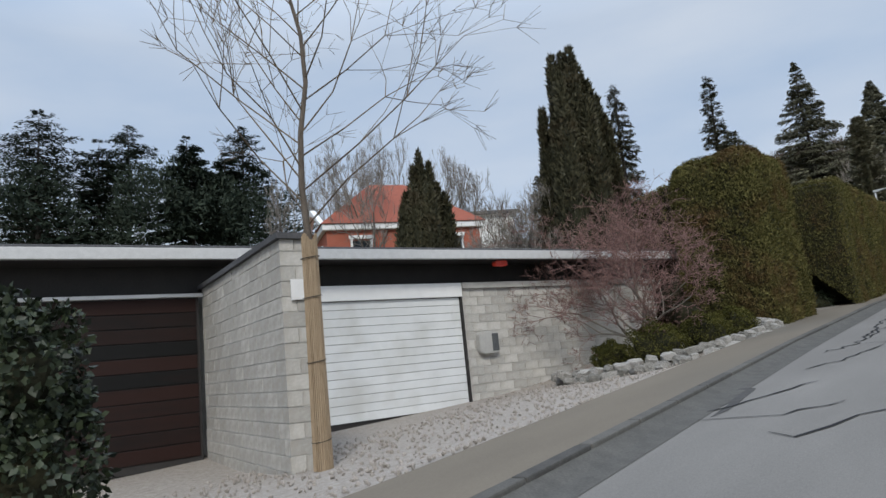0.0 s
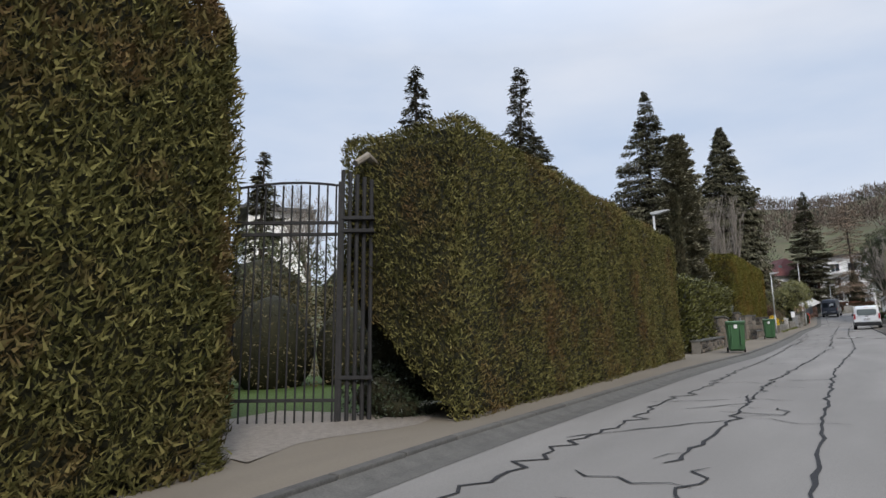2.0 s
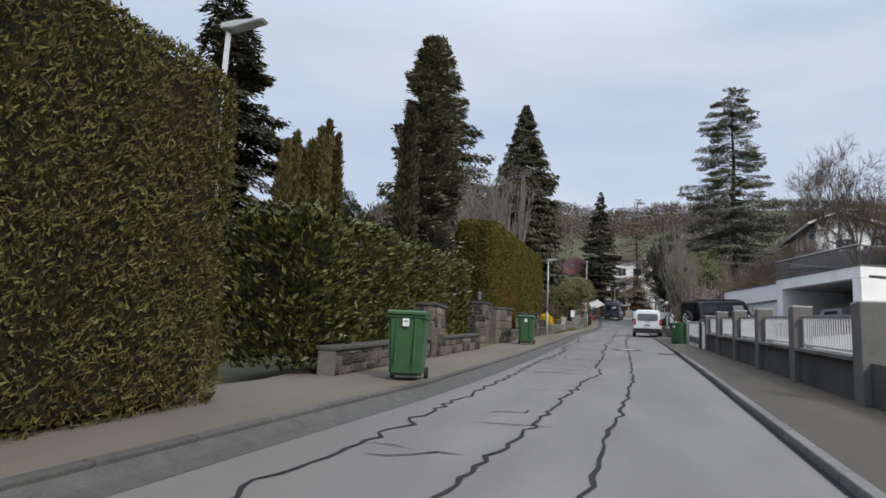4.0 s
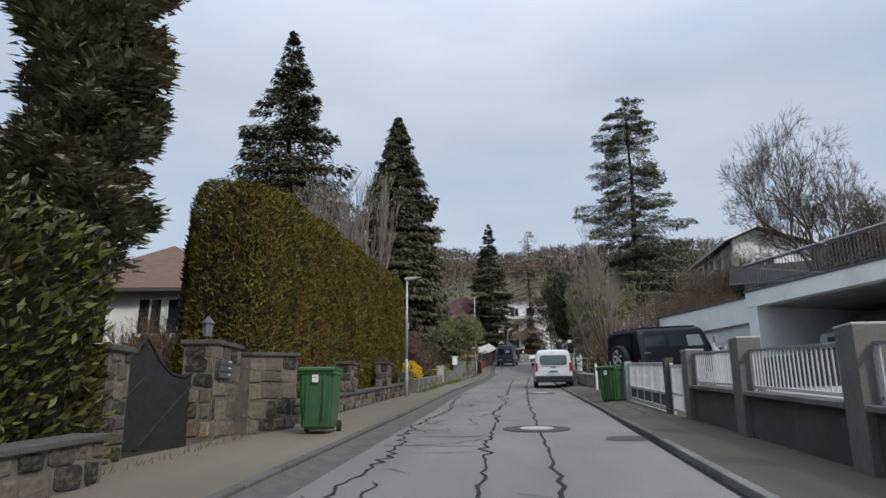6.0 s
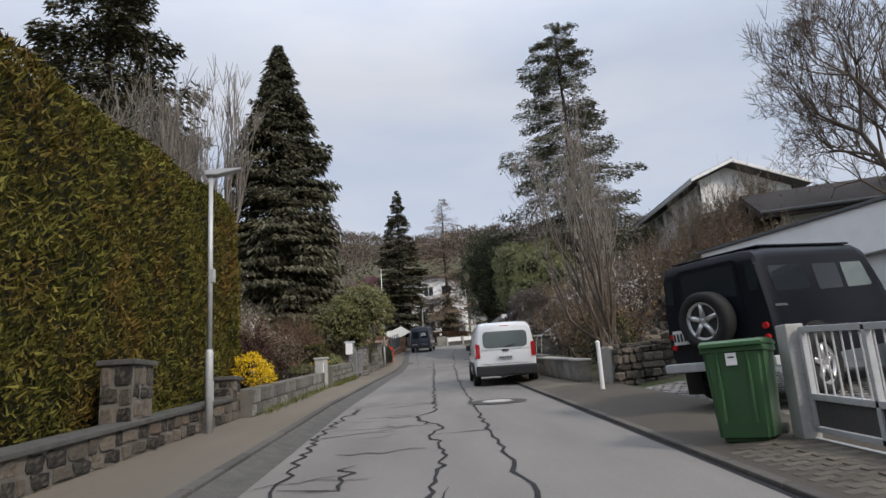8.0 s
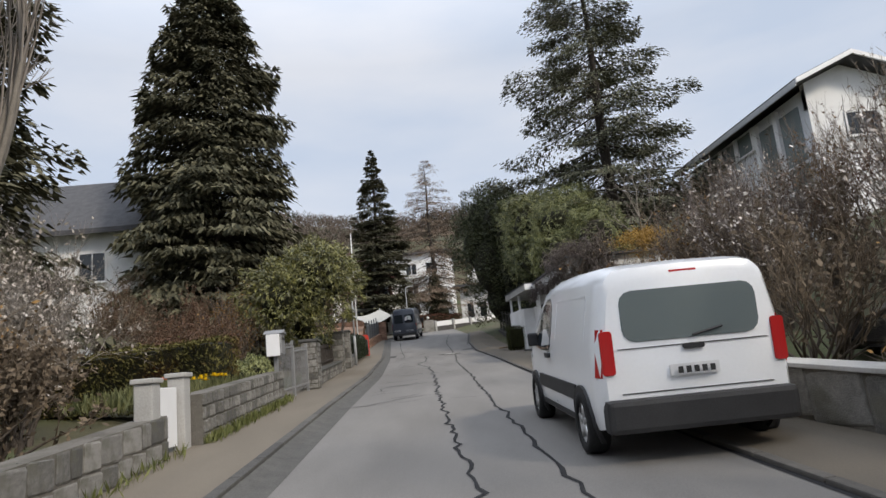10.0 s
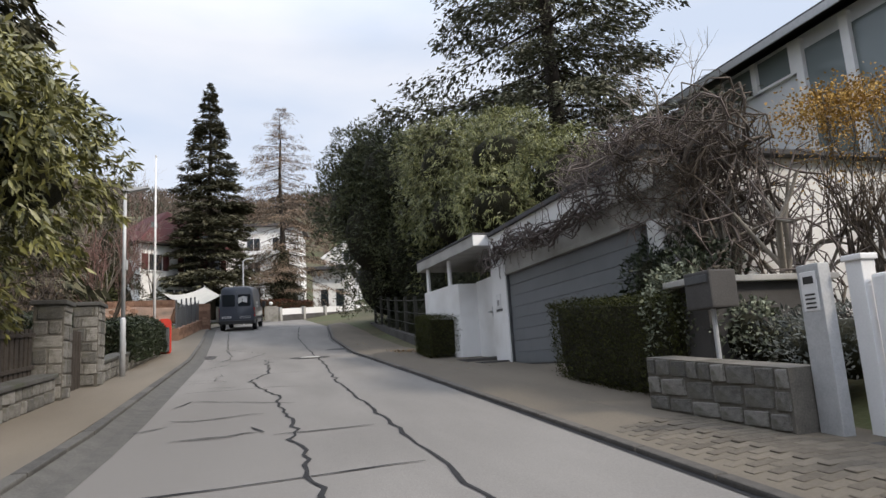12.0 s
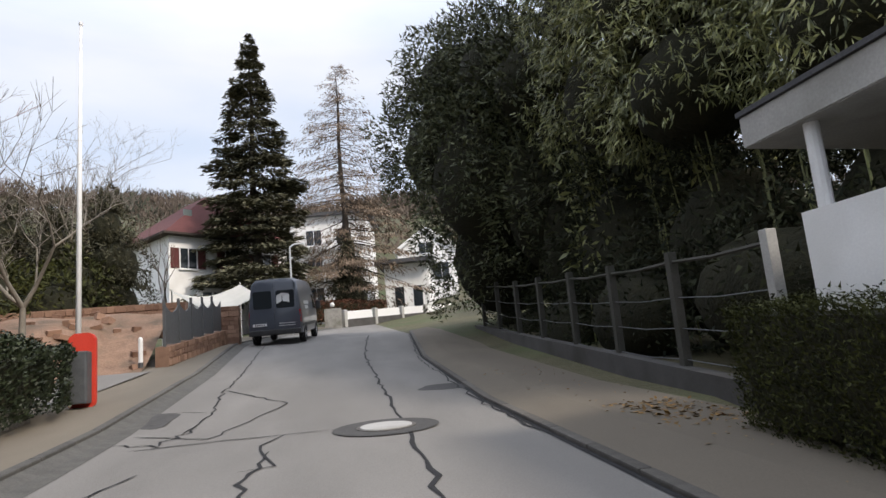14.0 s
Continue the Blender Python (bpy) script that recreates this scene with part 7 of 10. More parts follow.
# ---- trees ----
conifer("spruce", "tall dark spruce in a garden", (-16.7, 83.6, 6.5), 27.5, 7.6, M_SPRUCE, seed=1, count=28000, spray=0.66, gaps=0.30, up=-0.20, fan=0.5, limbs=20, hang=0.6)
conifer("cypress", "slim shaggy dark cypress", (-16.6, 47.1, 3.5), 18.4, 1.9, M_CYPRESS, seed=2, count=8500, spray=0.42, power=0.55, up=-0.35, gaps=0.35, tiers=0)
conifer("cypress", "slim shaggy dark cypress", (-24.9, 47.1, 4.5), 19.7, 2.0, M_CYPRESS, seed=3, count=7650, spray=0.45, power=0.5, up=-0.35, gaps=0.35)
conifer("spruce", "broad dark spruce with drooping limbs", (-10.9, 100.2, 7.2), 26.6, 6.3, M_SPRUCE, seed=4, count=36000, spray=0.74, power=0.72, gaps=0.2, up=-0.30, fan=0.5, limbs=30, hang=1.1, thin=0.26)
conifer("spruce", "tiered dark spruce beside the road bend", (-2.9, 134.9, 11.2), 20.5, 4.3, M_SPRUCE, seed=5, count=20000, spray=0.55, power=0.75, tiers=17, gaps=0.3, base=0.10, up=-0.18, fan=0.6, limbs=15)
conifer("fir", "open-limbed grey-green fir above the garden", (12.6, 101.4, 8.5), 26.8, 7.0, M_SPRUCE_BLUE, seed=6, count=38000, spray=0.38, power=0.5, tiers=18, gaps=0.5, up=-0.16, base=0.13, fan=0.40, limbs=10, hang=0.6, thin=0.32)
columnar("cypress_clump", "dense dark clump of upright cypresses", (-10.9, 12.0, 0.8), 10.3, 1.85, M_CYPRESS, seed=7, count=64000, spray=0.16, taper=0.42,
         stems=((-1.05, 0.1, 8.2, 0.34), (-0.42, 0.0, 10.1, 0.44), (0.0, 0.2, 10.2, 0.48), (0.30, -0.2, 10.25, 0.46), (0.55, 0.2, 9.7, 0.44), (0.85, -0.1, 9.0, 0.42), (1.12, 0.1, 8.5, 0.38), (1.38, 0.0, 7.7, 0.34), (-0.2, -0.5, 9.2, 0.46), (0.3, 0.6, 9.4, 0.46), (0.7, -0.5, 8.3, 0.46), (1.1, 0.5, 7.3, 0.42), (-0.6, -0.35, 7.6, 0.42), (-1.25, 0.3, 5.9, 0.40), (1.55, -0.2, 5.8, 0.34)))
columnar("cypress", "small dense upright cypress", (-19.43, 13.5, 0.6), 9.5, 1.75, M_CYPRESS, seed=8, count=30000, tips=11, spray=0.18, taper=0.62)
conifer("cypress", "broad shaggy grey-green cypress on a bare leaning trunk", (-6.75, 46.2, 3.1), 11.8, 1.5, M_SHAGGY, seed=9, count=40000, spray=0.27, power=0.42, up=0.30, gaps=0.45, category="cypress tree", fan=0.5, limbs=34, base=0.22, thin=0.34)
columnar("cypress", "narrow green cypress spire", (-6.55, 43.3, 2.9), 7.9, 0.4, M_CYPRESS, seed=10, count=7650, tips=1, spray=0.20)
conifer("cedar", "dark conifer with hanging branches", (-15.2, 46.0, 3.2), 13.2, 3.3, M_SPRUCE, seed=11, count=24000, spray=0.42, power=0.45, up=-0.45, gaps=0.35, fan=0.5)
columnar("olive_cypress", "bronze-green bushy cypress behind the hedge", (-10.15, 44.7, 3.1), 8.0, 1.05, M_OLIVE, seed=12, count=26000, tips=9, spray=0.17, taper=0.55, drop=0.35)
columnar("olive_cypress", "bronze-green bushy cypress behind the hedge", (-11.0, 43.9, 3.1), 7.3, 1.0, M_OLIVE, seed=13, count=24000, tips=9, spray=0.17, taper=0.55, drop=0.35)
leafy("yew", "rounded dark yew tree", (-15.5, 54.6, 3.7), [(0, 0, 2.6, 1.7, 1.7, 2.6), (0.3, -0.4, 4.6, 1.4, 1.5, 1.9)], 22000, 0.15, M_YEW, seed=15, width=0.35, category="yew tree")
conifer("cypress", "dark ragged cypress behind the laurel hedge", (-14.5, 51.9, 3.6), 9.2, 2.0, M_CYPRESS, seed=14, count=15000, spray=0.34, power=0.5, up=-0.1, gaps=0.4, fan=0.5, category="cypress tree")
leafy("yew", "broad dark yew behind the laurel hedge", (-12.4, 50.2, 3.5), [(0, 0, 2.6, 1.9, 1.8, 2.8), (1.4, 0.6, 2.4, 1.6, 1.5, 2.6), (-1.4, -0.4, 2.6, 1.5, 1.5, 2.6), (0.3, 0.2, 4.9, 1.3, 1.3, 1.5)], 24000, 0.15, M_YEW, seed=18, width=0.35, category="yew tree")
bare_tree("beech", "brown beech holding its withered leaves above the carport", (17.0, 70.6, 7.2), 7.2, 1.2, 0.14, M_TWIG_DARK, seed=79, bark=M_BARK, depth=6, spread=0.6, forks=(3, 4), stems=3, up=0.3, shrink=0.76, first=1.3, rmin=0.008, width=3.0, category="beech tree", buds=M_RUSSET, bud_n=16000, bud_size=0.09)
conifer("larch", "bare rust-brown larch beside the road bend", (3.2, 139.5, 11.6), 20.0, 5.2, foliage("rusty_larch_twigs", (0.085, 0.062, 0.045), (0.25, 0.185, 0.135), rough=0.9), seed=16, count=11000, spray=0.45, power=0.5, up=-0.40, gaps=0.6, thin=0.15, base=0.14, category="larch tree", fan=0.7, limbs=11, hang=1.2)
leafy("young_spruce", "small dark spruce below the larch", (3.3, 139.0, 11.3), [(0, 0, 1.5, 1.9, 1.9, 1.9), (0, 0, 3.2, 1.4, 1.4, 1.8), (0, 0, 4.8, 0.8, 0.8, 1.6)], 5000, 0.24, M_SPRUCE, seed=17, category="spruce tree")
for k, (x, y, h_, rr) in enumerate(((-79, 17, 17.5, 6.2), (-82.4, 28.4, 18.4, 5.6), (-74.1, 31.9, 15.4, 3.8), (-71.8, 38.2, 17.2, 5.0), (-90, 20, 16, 5.6), (-66, 28, 12, 4.2), (-78, 23, 14.5, 4.4), (-70, 34.5, 13.0, 3.4))):
    conifer("pine", "distant dark pine on the slope", (x, y, ground(x, y) + 4), h_, rr * 1.1, M_PINE, seed=40 + k, count=7500, spray=0.62, power=0.5, up=-0.05, gaps=0.65, base=0.12, tiers=10, fan=0.4, thin=0.34, category="pine tree")
leafy("far_thicket", "dark evergreen thicket on the slope", (-62, 25, ground(-62, 25)), [(-6, -14, 4, 6, 7, 9), (0, 0, 4, 6, 9, 8.5), (-4, 12, 4, 6, 8, 9.5), (-3, -26, 4, 6, 8, 9), (-8, 4, 6, 6, 9, 10)], 24000, 0.6, M_PINE, seed=47, inner=0.14)
for k, (x, y, h_) in enumerate(((-44, 29, 14), (-41, 32, 15.0), (-38, 35, 14), (-36, 37.5, 12.6), (-47, 26, 12.5), (-31, 43, 10.5), (-27.5, 16.2, 11.6), (-35.4, 33.4, 13.6), (-39.5, 30.0, 13.8))):
    bare_tree("bare_tree", "pollarded leafless tree behind the houses", (x, y, ground(x, y)), h_, 3.6, 0.22, M_TWIG_GREY, seed=60 + k, bark=M_BARK, depth=6, spread=0.75, forks=(3, 4), up=0.26, rmin=0.011, width=3.0)
bare_tree("bare_tree", "wide leafless tree behind the carport", (14.4, 68.2, 7.0), 11.0, 2.0, 0.20, M_TWIG_DARK, seed=71, bark=M_BARK, depth=6, spread=0.70, forks=(4, 5), up=0.14, shrink=0.74, first=2.6, rmin=0.007, width=4.0, jitter=0.10)
bare_tree("bare_tree", "slender leafless tree beside the pavement", (4.7, 66.5, 4.85), 7.4, 1.7, 0.085, M_TWIG_GREY, seed=75, bark=M_BARK, depth=6, spread=0.46, forks=(2, 4), stems=3, up=0.34, shrink=0.76, first=1.6, rmin=0.0045, width=2.3)
bare_tree("bare_tree", "slender leafless sapling with thin pale stems", (4.15, 65.9, 4.7), 3.4, 0.9, 0.022, M_TWIG, seed=78, bark=M_BARK_GREY, depth=3, spread=0.25, forks=(2, 3), stems=9, up=0.6, shrink=0.8, first=0.9, rmin=0.004, width=0.5)
bare_tree("bare_tree", "tall leafless poplar among the spruces", (-9.9, 76.4, 5.6), 13.5, 3.0, 0.22, M_TWIG_GREY, seed=73, width=4.3, depth=6, spread=0.5, forks=(3, 4), stems=3, up=0.5, shrink=0.76, bark=M_BARK_GREY, rmin=0.012)
bare_tree("bare_tree", "tall leafless poplar among the spruces", (-8.7, 74.0, 5.4), 12.5, 3.0, 0.20, M_TWIG_GREY, seed=74, width=2.0, depth=5, spread=0.34, forks=(3, 4), stems=3, up=0.5, shrink=0.76, bark=M_BARK_GREY, rmin=0.012)

columnar("cypress", "thin dark cypress spire beside the gate", (-6.3, 49.4, 3.4), 4.3, 0.2, M_CYPRESS, seed=80, count=4000, tips=1, spray=0.12)


# ---- vehicles ----
class Body:
    """A car body as a loft: roof height, width and floor along its length."""
    def __init__(self, stations, belt, tuck, corner=0.10):
        self.s = sorted(stations)          # y, floor z, top z, half width
        self.belt, self.tuck, self.corner = belt, tuck, corner

    def at(self, y):
        ys = [k[0] for k in self.s]
        return [float(np.interp(y, ys, [k[i] for k in self.s])) for i in (1, 2, 3)]

    def side(self, y, z):
        lo, top, w = self.at(y)
        x = w - 0.035 * max(0, (lo + 0.22 - z) / 0.22) ** 2 - self.tuck * max(0, (z - self.belt) / 0.8)
        return x - self.corner * max(0, 1 - max(0.0, top - z) / (self.corner * 1.6)) ** 2

    def mesh(self):
        bm = bmesh.new()
        rings = []
        for y, lo, top, w in self.s:
            zs = [lo, lo + 0.06, lo + 0.22] + [lo + 0.22 + (top - 0.16 - lo - 0.22) * f for f in (0.25, 0.5, 0.75, 1.0)] + [top - 0.10, top - 0.05, top - 0.015]
            right = [(self.side(y, z), z) for z in zs] + [(self.side(y, top) * 0.82, top), (0.0, top + 0.012)]
            pts = [(0.0, lo)] + right + [(-x, z) for x, z in right[-2::-1]]
            rings.append([bm.verts.new((x, y, z)) for x, z in pts])
        for a, b in zip(rings, rings[1:]):
            for k in range(len(a)):
                bm.faces.new((a[k], b[k], b[(k + 1) % len(a)], a[(k + 1) % len(a)]))
        bm.faces.new(rings[0])
        bm.faces.new(rings[-1][::-1])
        return bm

    def panel(self, poly, side, off=0.006, thick=0.012):
        """A plate that lies on the body's side, given as y, z points."""
        bm = bmesh.new()
        out = [bm.verts.new((side * (self.side(y, z) + off), y, z)) for y, z in poly]
        inn = [bm.verts.new((side * (self.side(y, z) - thick), y, z)) for y, z in poly]
        n = len(poly)
        fs = [bm.faces.new(out), bm.faces.new(inn[::-1])] + [bm.faces.new((out[i], inn[i], inn[(i + 1) % n], out[(i + 1) % n])) for i in range(n)]
        bmesh.ops.recalc_face_normals(bm, faces=fs)
        bmesh.ops.triangulate(bm, faces=fs[:2])
        return bm


def wheel(parent, x, y, z, r, w, side, spokes=5, steel=False):
    rot = Matrix.Translation((x, y, z)) @ Matrix.Rotation(radians(90), 4, "Y")
    bm = bmesh.new()
    prof = [(r * 0.66, -w / 2), (r * 0.93, -w / 2), (r, -w * 0.33), (r, w * 0.33), (r * 0.93, w / 2), (r * 0.66, w / 2)]
    rings = [[bm.verts.new((x + b, y + a * math.cos(t), z + a * math.sin(t))) for t in np.linspace(0, math.tau, 28, endpoint=False)] for a, b in prof]
    for a, b in zip(rings, rings[1:] + rings[:1]):
        for k in range(28):
            bm.faces.new((a[k], a[(k + 1) % 28], b[(k + 1) % 28], b[k]))
    bmesh.ops.recalc_face_normals(bm, faces=bm.faces[:])
    wh = part("wheel", bm, M_RUBBER, parent, "black tyre on a metal rim", True)
    bm = bmesh.new()
    bmesh.ops.create_cone(bm, cap_ends=True, radius1=r * 0.66, radius2=r * 0.66, depth=w * 0.5, segments=28, matrix=rot)
    part("rim_well", bm, M_BLACKPLASTIC, wh)
    bm = bmesh.new()
    o = x + side * w * 0.30
    ring = [[bm.verts.new((o + side * d, y + a * math.cos(t), z + a * math.sin(t))) for t in np.linspace(0, math.tau, 28, endpoint=False)] for a, d in ((r * 0.66, 0.02), (r * 0.58, 0.02), (r * 0.56, -0.02))]
    for a, b in zip(ring, ring[1:]):
        for k in range(28):
            bm.faces.new((a[k], a[(k + 1) % 28], b[(k + 1) % 28], b[k]))
    bmesh.ops.create_cone(bm, cap_ends=True, radius1=r * 0.17, radius2=r * 0.15, depth=0.05, segments=16, matrix=Matrix.Translation((o, y, z)) @ Matrix.Rotation(radians(90), 4, "Y"))
    for k in range(spokes):
        a = k * math.tau / spokes + 0.3
        add_tube(bm, [(o, y + r * 0.12 * math.cos(a), z + r * 0.12 * math.sin(a)), (o + side * 0.01, y + r * 0.60 * math.cos(a), z + r * 0.60 * math.sin(a))], [r * 0.11, r * 0.075], 6)
    part("rim", bm, M_ALLOY, wh, "silver spoked rim", True)
    return wh


# Outline of a black disc: the wheel opening's shade laid on the body.
def arch(body, y, z, r):
    return [(y + r * math.cos(a), z + r * math.sin(a)) for a in np.linspace(-0.5, math.pi + 0.5, 18)]


def rear_plate(parent, name, x0, x1, z0, z1, y, mat, r=0.03, depth=0.02, label=""):
    o = part(name, prism(rounded(x1 - x0, z1 - z0, r, 3, (x0 + x1) / 2, (z0 + z1) / 2), depth, "y", 0.004), mat, parent, label)
    o.location.y = y
    return o


def number_plate(parent, x, y, z, w=0.46, h=0.105):
    p = rear_plate(parent, "plate", x - w / 2, x + w / 2, z - h / 2, z + h / 2, y, M_LABEL, 0.01, 0.012, "white number plate with dark bars")
    for k in range(5):
        part("print_bar", boxed(x - w * 0.36 + k * w * 0.16, x - w * 0.36 + k * w * 0.16 + w * 0.10, y - 0.003, y + 0.001, z - h * 0.28, z + h * 0.28), M_INK, p)


# white panel van
WV = thing("white_van", "white compact panel van parked at the kerb", "van", (2.09, 69.2, g(69.2)), rz=-1.5, rx=4.0)
vb = Body([(0.0, 0.34, 1.66, 0.83), (0.05, 0.32, 1.76, 0.87), (0.30, 0.28, 1.81, 0.90), (1.2, 0.26, 1.83, 0.905), (2.2, 0.26, 1.82, 0.905), (2.75, 0.26, 1.77, 0.905), (3.05, 0.26, 1.62, 0.905), (3.35, 0.26, 1.37, 0.90), (3.62, 0.26, 1.13, 0.895), (3.95, 0.27, 1.03, 0.87), (4.20, 0.28, 0.93, 0.80), (4.33, 0.30, 0.80, 0.70), (4.38, 0.34, 0.66, 0.60)], 1.02, 0.15)
part("body", vb.mesh(), M_CARWHITE, WV, smooth_shade=True).modifiers.new("edges", "EDGE_SPLIT").split_angle = radians(40)
for s in (-1, 1):
    part("side_window", vb.panel([(2.22, 1.04), (2.20, 1.30), (2.24, 1.54), (2.36, 1.62), (2.58, 1.61), (2.78, 1.53), (2.98, 1.39), (3.16, 1.22), (3.30, 1.07), (3.26, 1.01), (2.80, 0.98), (2.34, 0.98)], s, 0.004), M_GLASS, WV, "dark side window")
    part("quarter_window", vb.panel([(3.36, 1.06), (3.36, 1.16), (3.56, 1.04), (3.52, 1.01)], s, 0.004), M_GLASS, WV)
    part("side_moulding", vb.panel([(0.95, 0.50), (0.95, 0.66), (3.05, 0.66), (3.10, 0.50)], s, 0.02), M_BLACKPLASTIC, WV, "black side moulding")
    part("sill_trim", vb.panel([(0.95, 0.27), (0.95, 0.34), (3.1, 0.34), (3.1, 0.27)], s, 0.01), M_BLACKPLASTIC, WV)
    for y in (0.72, 3.46):
        part("wheel_arch", vb.panel(arch(vb, y, 0.31, 0.365), s, 0.03), M_BLACKPLASTIC, WV, "black disc painted as the shaded wheel opening")
        wheel(WV, s * 0.835, y, 0.31, 0.31, 0.21, s)
    part("door_handle", vb.panel(rounded(0.22, 0.06, 0.02, 3, 2.36, 0.92), s, 0.035), M_BLACKPLASTIC, WV, "black door handle")
    part("door_seam", vb.panel([(2.12, 0.36), (2.12, 1.65), (2.128, 1.65), (2.128, 0.36)], s, 0.002), M_INK, WV)
    m_ = part("mirror", boxed(-0.07, 0.07, -0.05, 0.05, -0.08, 0.10, 0.03), M_BLACKPLASTIC, WV, "black door mirror")
    m_.location = (s * 0.955, 3.12, 1.10)
    part("tail_lamp", vb.panel([(0.03, 0.78), (0.02, 1.22), (0.13, 1.22), (0.16, 0.78)], s, 0.012), M_REDLAMP, WV, "red tail lamp")
    o = rear_plate(WV, "lamp_face", s * 0.80 - 0.06, s * 0.80 + 0.06, 0.80, 1.20, -0.018, M_REDLAMP, 0.03, 0.03)
    part("side_indicator", vb.panel(rounded(0.07, 0.035, 0.015, 3, 3.72, 0.86), s, 0.008), M_GLASS_PALE, WV)
    part("window_bead", vb.panel([(0.5, 1.12), (0.5, 1.56), (1.95, 1.56), (1.95, 1.12), (1.93, 1.12), (1.93, 1.54), (0.52, 1.54), (0.52, 1.12)], s, 0.004), M_CARWHITE, WV)
part("rear_bumper", boxed(-0.87, 0.87, -0.10, 0.14, 0.28, 0.58, 0.05), M_BLACKPLASTIC, WV, "dark plastic rear bumper")
rear_plate(WV, "rear_window", -0.64, 0.64, 1.08, 1.55, -0.012, M_GLASS_PALE, 0.12, 0.02, "wide dark rear window")
part("rear_wiper", tubed([(0.0, -0.03, 1.10), (0.28, -0.03, 1.16)], 0.012, 5), M_BLACKPLASTIC, WV)
for z in (0.62, 1.02):
    part("tailgate_seam", boxed(-0.70, 0.70, -0.008, 0.0, z, z + 0.008), M_INK, WV)
rear_plate(WV, "tailgate_handle", -0.10, 0.10, 0.98, 1.03, -0.03, M_BLACKPLASTIC, 0.02, 0.03)
rear_plate(WV, "brake_light", -0.13, 0.13, 1.68, 1.71, 0.01, M_REDLAMP, 0.01, 0.03)
number_plate(WV, -0.02, -0.03, 0.80)
for s in (-1, 1):
    part("bumper_corner", vb.panel([(3.84, 0.27), (3.84, 0.52), (3.95, 0.60), (4.20, 0.62), (4.20, 0.27)], s, 0.025), M_BLACKPLASTIC, WV, "black bumper corner")
part("front_bumper", prism([(-0.66, 4.25), (-0.5, 4.42), (0.5, 4.42), (0.66, 4.25), (0.84, 3.98), (-0.84, 3.98)], 0.28, "z", 0.03), M_BLACKPLASTIC, WV, "dark plastic front bumper").location.z = 0.24
part("windscreen", prism([(2.80, 1.735), (3.58, 1.155), (3.57, 1.14), (2.79, 1.72)], 1.30, "x"), M_GLASS, WV).location = (-0.65, 0, 0.02)

# dark blue delivery van
DV = thing("delivery_van", "dark slate-blue high-roofed delivery van parked at the kerb", "van", (-0.66, 116.0, g(116)), rz=-6, rx=6.0)
DV.scale.z = 0.94
db = Body([(0.0, 0.45, 2.48, 0.92), (0.06, 0.42, 2.58, 0.97), (0.4, 0.40, 2.64, 0.995), (4.2, 0.40, 2.64, 0.995), (4.7, 0.40, 2.50, 0.99), (5.1, 0.40, 1.95, 0.98), (5.4, 0.40, 1.40, 0.96), (5.8, 0.42, 1.15, 0.88), (5.95, 0.5, 0.9, 0.78)], 1.2, 0.10, 0.14)
part("body", db.mesh(), M_CARGREY, DV, smooth_shade=True).modifiers.new("edges", "EDGE_SPLIT").split_angle = radians(40)
for s in (-1, 1):
    for y in (1.0, 4.75):
        part("wheel_arch", db.panel(arch(db, y, 0.36, 0.42), s, 0.02), M_BLACKPLASTIC, DV)
        wheel(DV, s * 0.88, y, 0.35, 0.35, 0.23, s)
    part("side_moulding", db.panel([(0.3, 0.66), (0.3, 0.78), (4.2, 0.78), (4.2, 0.66)], s, 0.015), M_BLACKPLASTIC, DV)
    part("side_window", db.panel([(4.0, 1.35), (4.05, 1.98), (4.65, 1.98), (5.0, 1.45), (5.0, 1.35)], s, 0.004), M_GLASS, DV)
    part("tail_lamp", db.panel([(0.02, 0.85), (0.02, 1.35), (0.12, 1.35), (0.12, 0.85)], s, 0.012), M_REDLAMP, DV, "red tail lamp")
    rear_plate(DV, "rear_window", s * 0.42 - 0.34, s * 0.42 + 0.34, 1.45, 2.15, -0.010, M_GLASS, 0.07, 0.02)
    m_ = part("mirror", boxed(-0.10, 0.10, -0.08, 0.08, -0.2, 0.2, 0.04), M_BLACKPLASTIC, DV)
    m_.location = (s * 1.12, 4.75, 1.5)
part("rear_bumper", boxed(-0.95, 0.95, -0.14, 0.12, 0.40, 0.62, 0.04), M_BLACKPLASTIC, DV)
part("rear_seam", boxed(-0.006, 0.006, -0.012, 0.0, 0.62, 2.45), M_INK, DV)
number_plate(DV, -0.55, -0.03, 0.82, 0.5)
for pts in ([(0.10, 1.62), (0.30, 1.72), (0.30, 2.02), (0.10, 1.92)], [(0.33, 1.72), (0.58, 1.66), (0.58, 1.96), (0.33, 2.02)], [(0.10, 1.95), (0.33, 2.05), (0.57, 2.0), (0.34, 1.90)]):
    part("emblem_face", prism(pts, 0.008, "y"), M_LABEL, DV, "white cube-shaped emblem").location.y = -0.024
for k in range(2):
    part("print_bar", boxed(0.15, 0.75, -0.016, -0.008, 0.74 + k * 0.09, 0.77 + k * 0.09), M_STEEL, DV)
for s, y0, y1, z in ((1, 1.2, 2.6, 1.55), (1, 1.3, 2.3, 1.35), (-1, 1.2, 2.6, 1.55)):
    part("print_bar", db.panel([(y0, z), (y0, z + 0.14), (y1, z + 0.14), (y1, z)], s, 0.003), M_STEEL, DV)

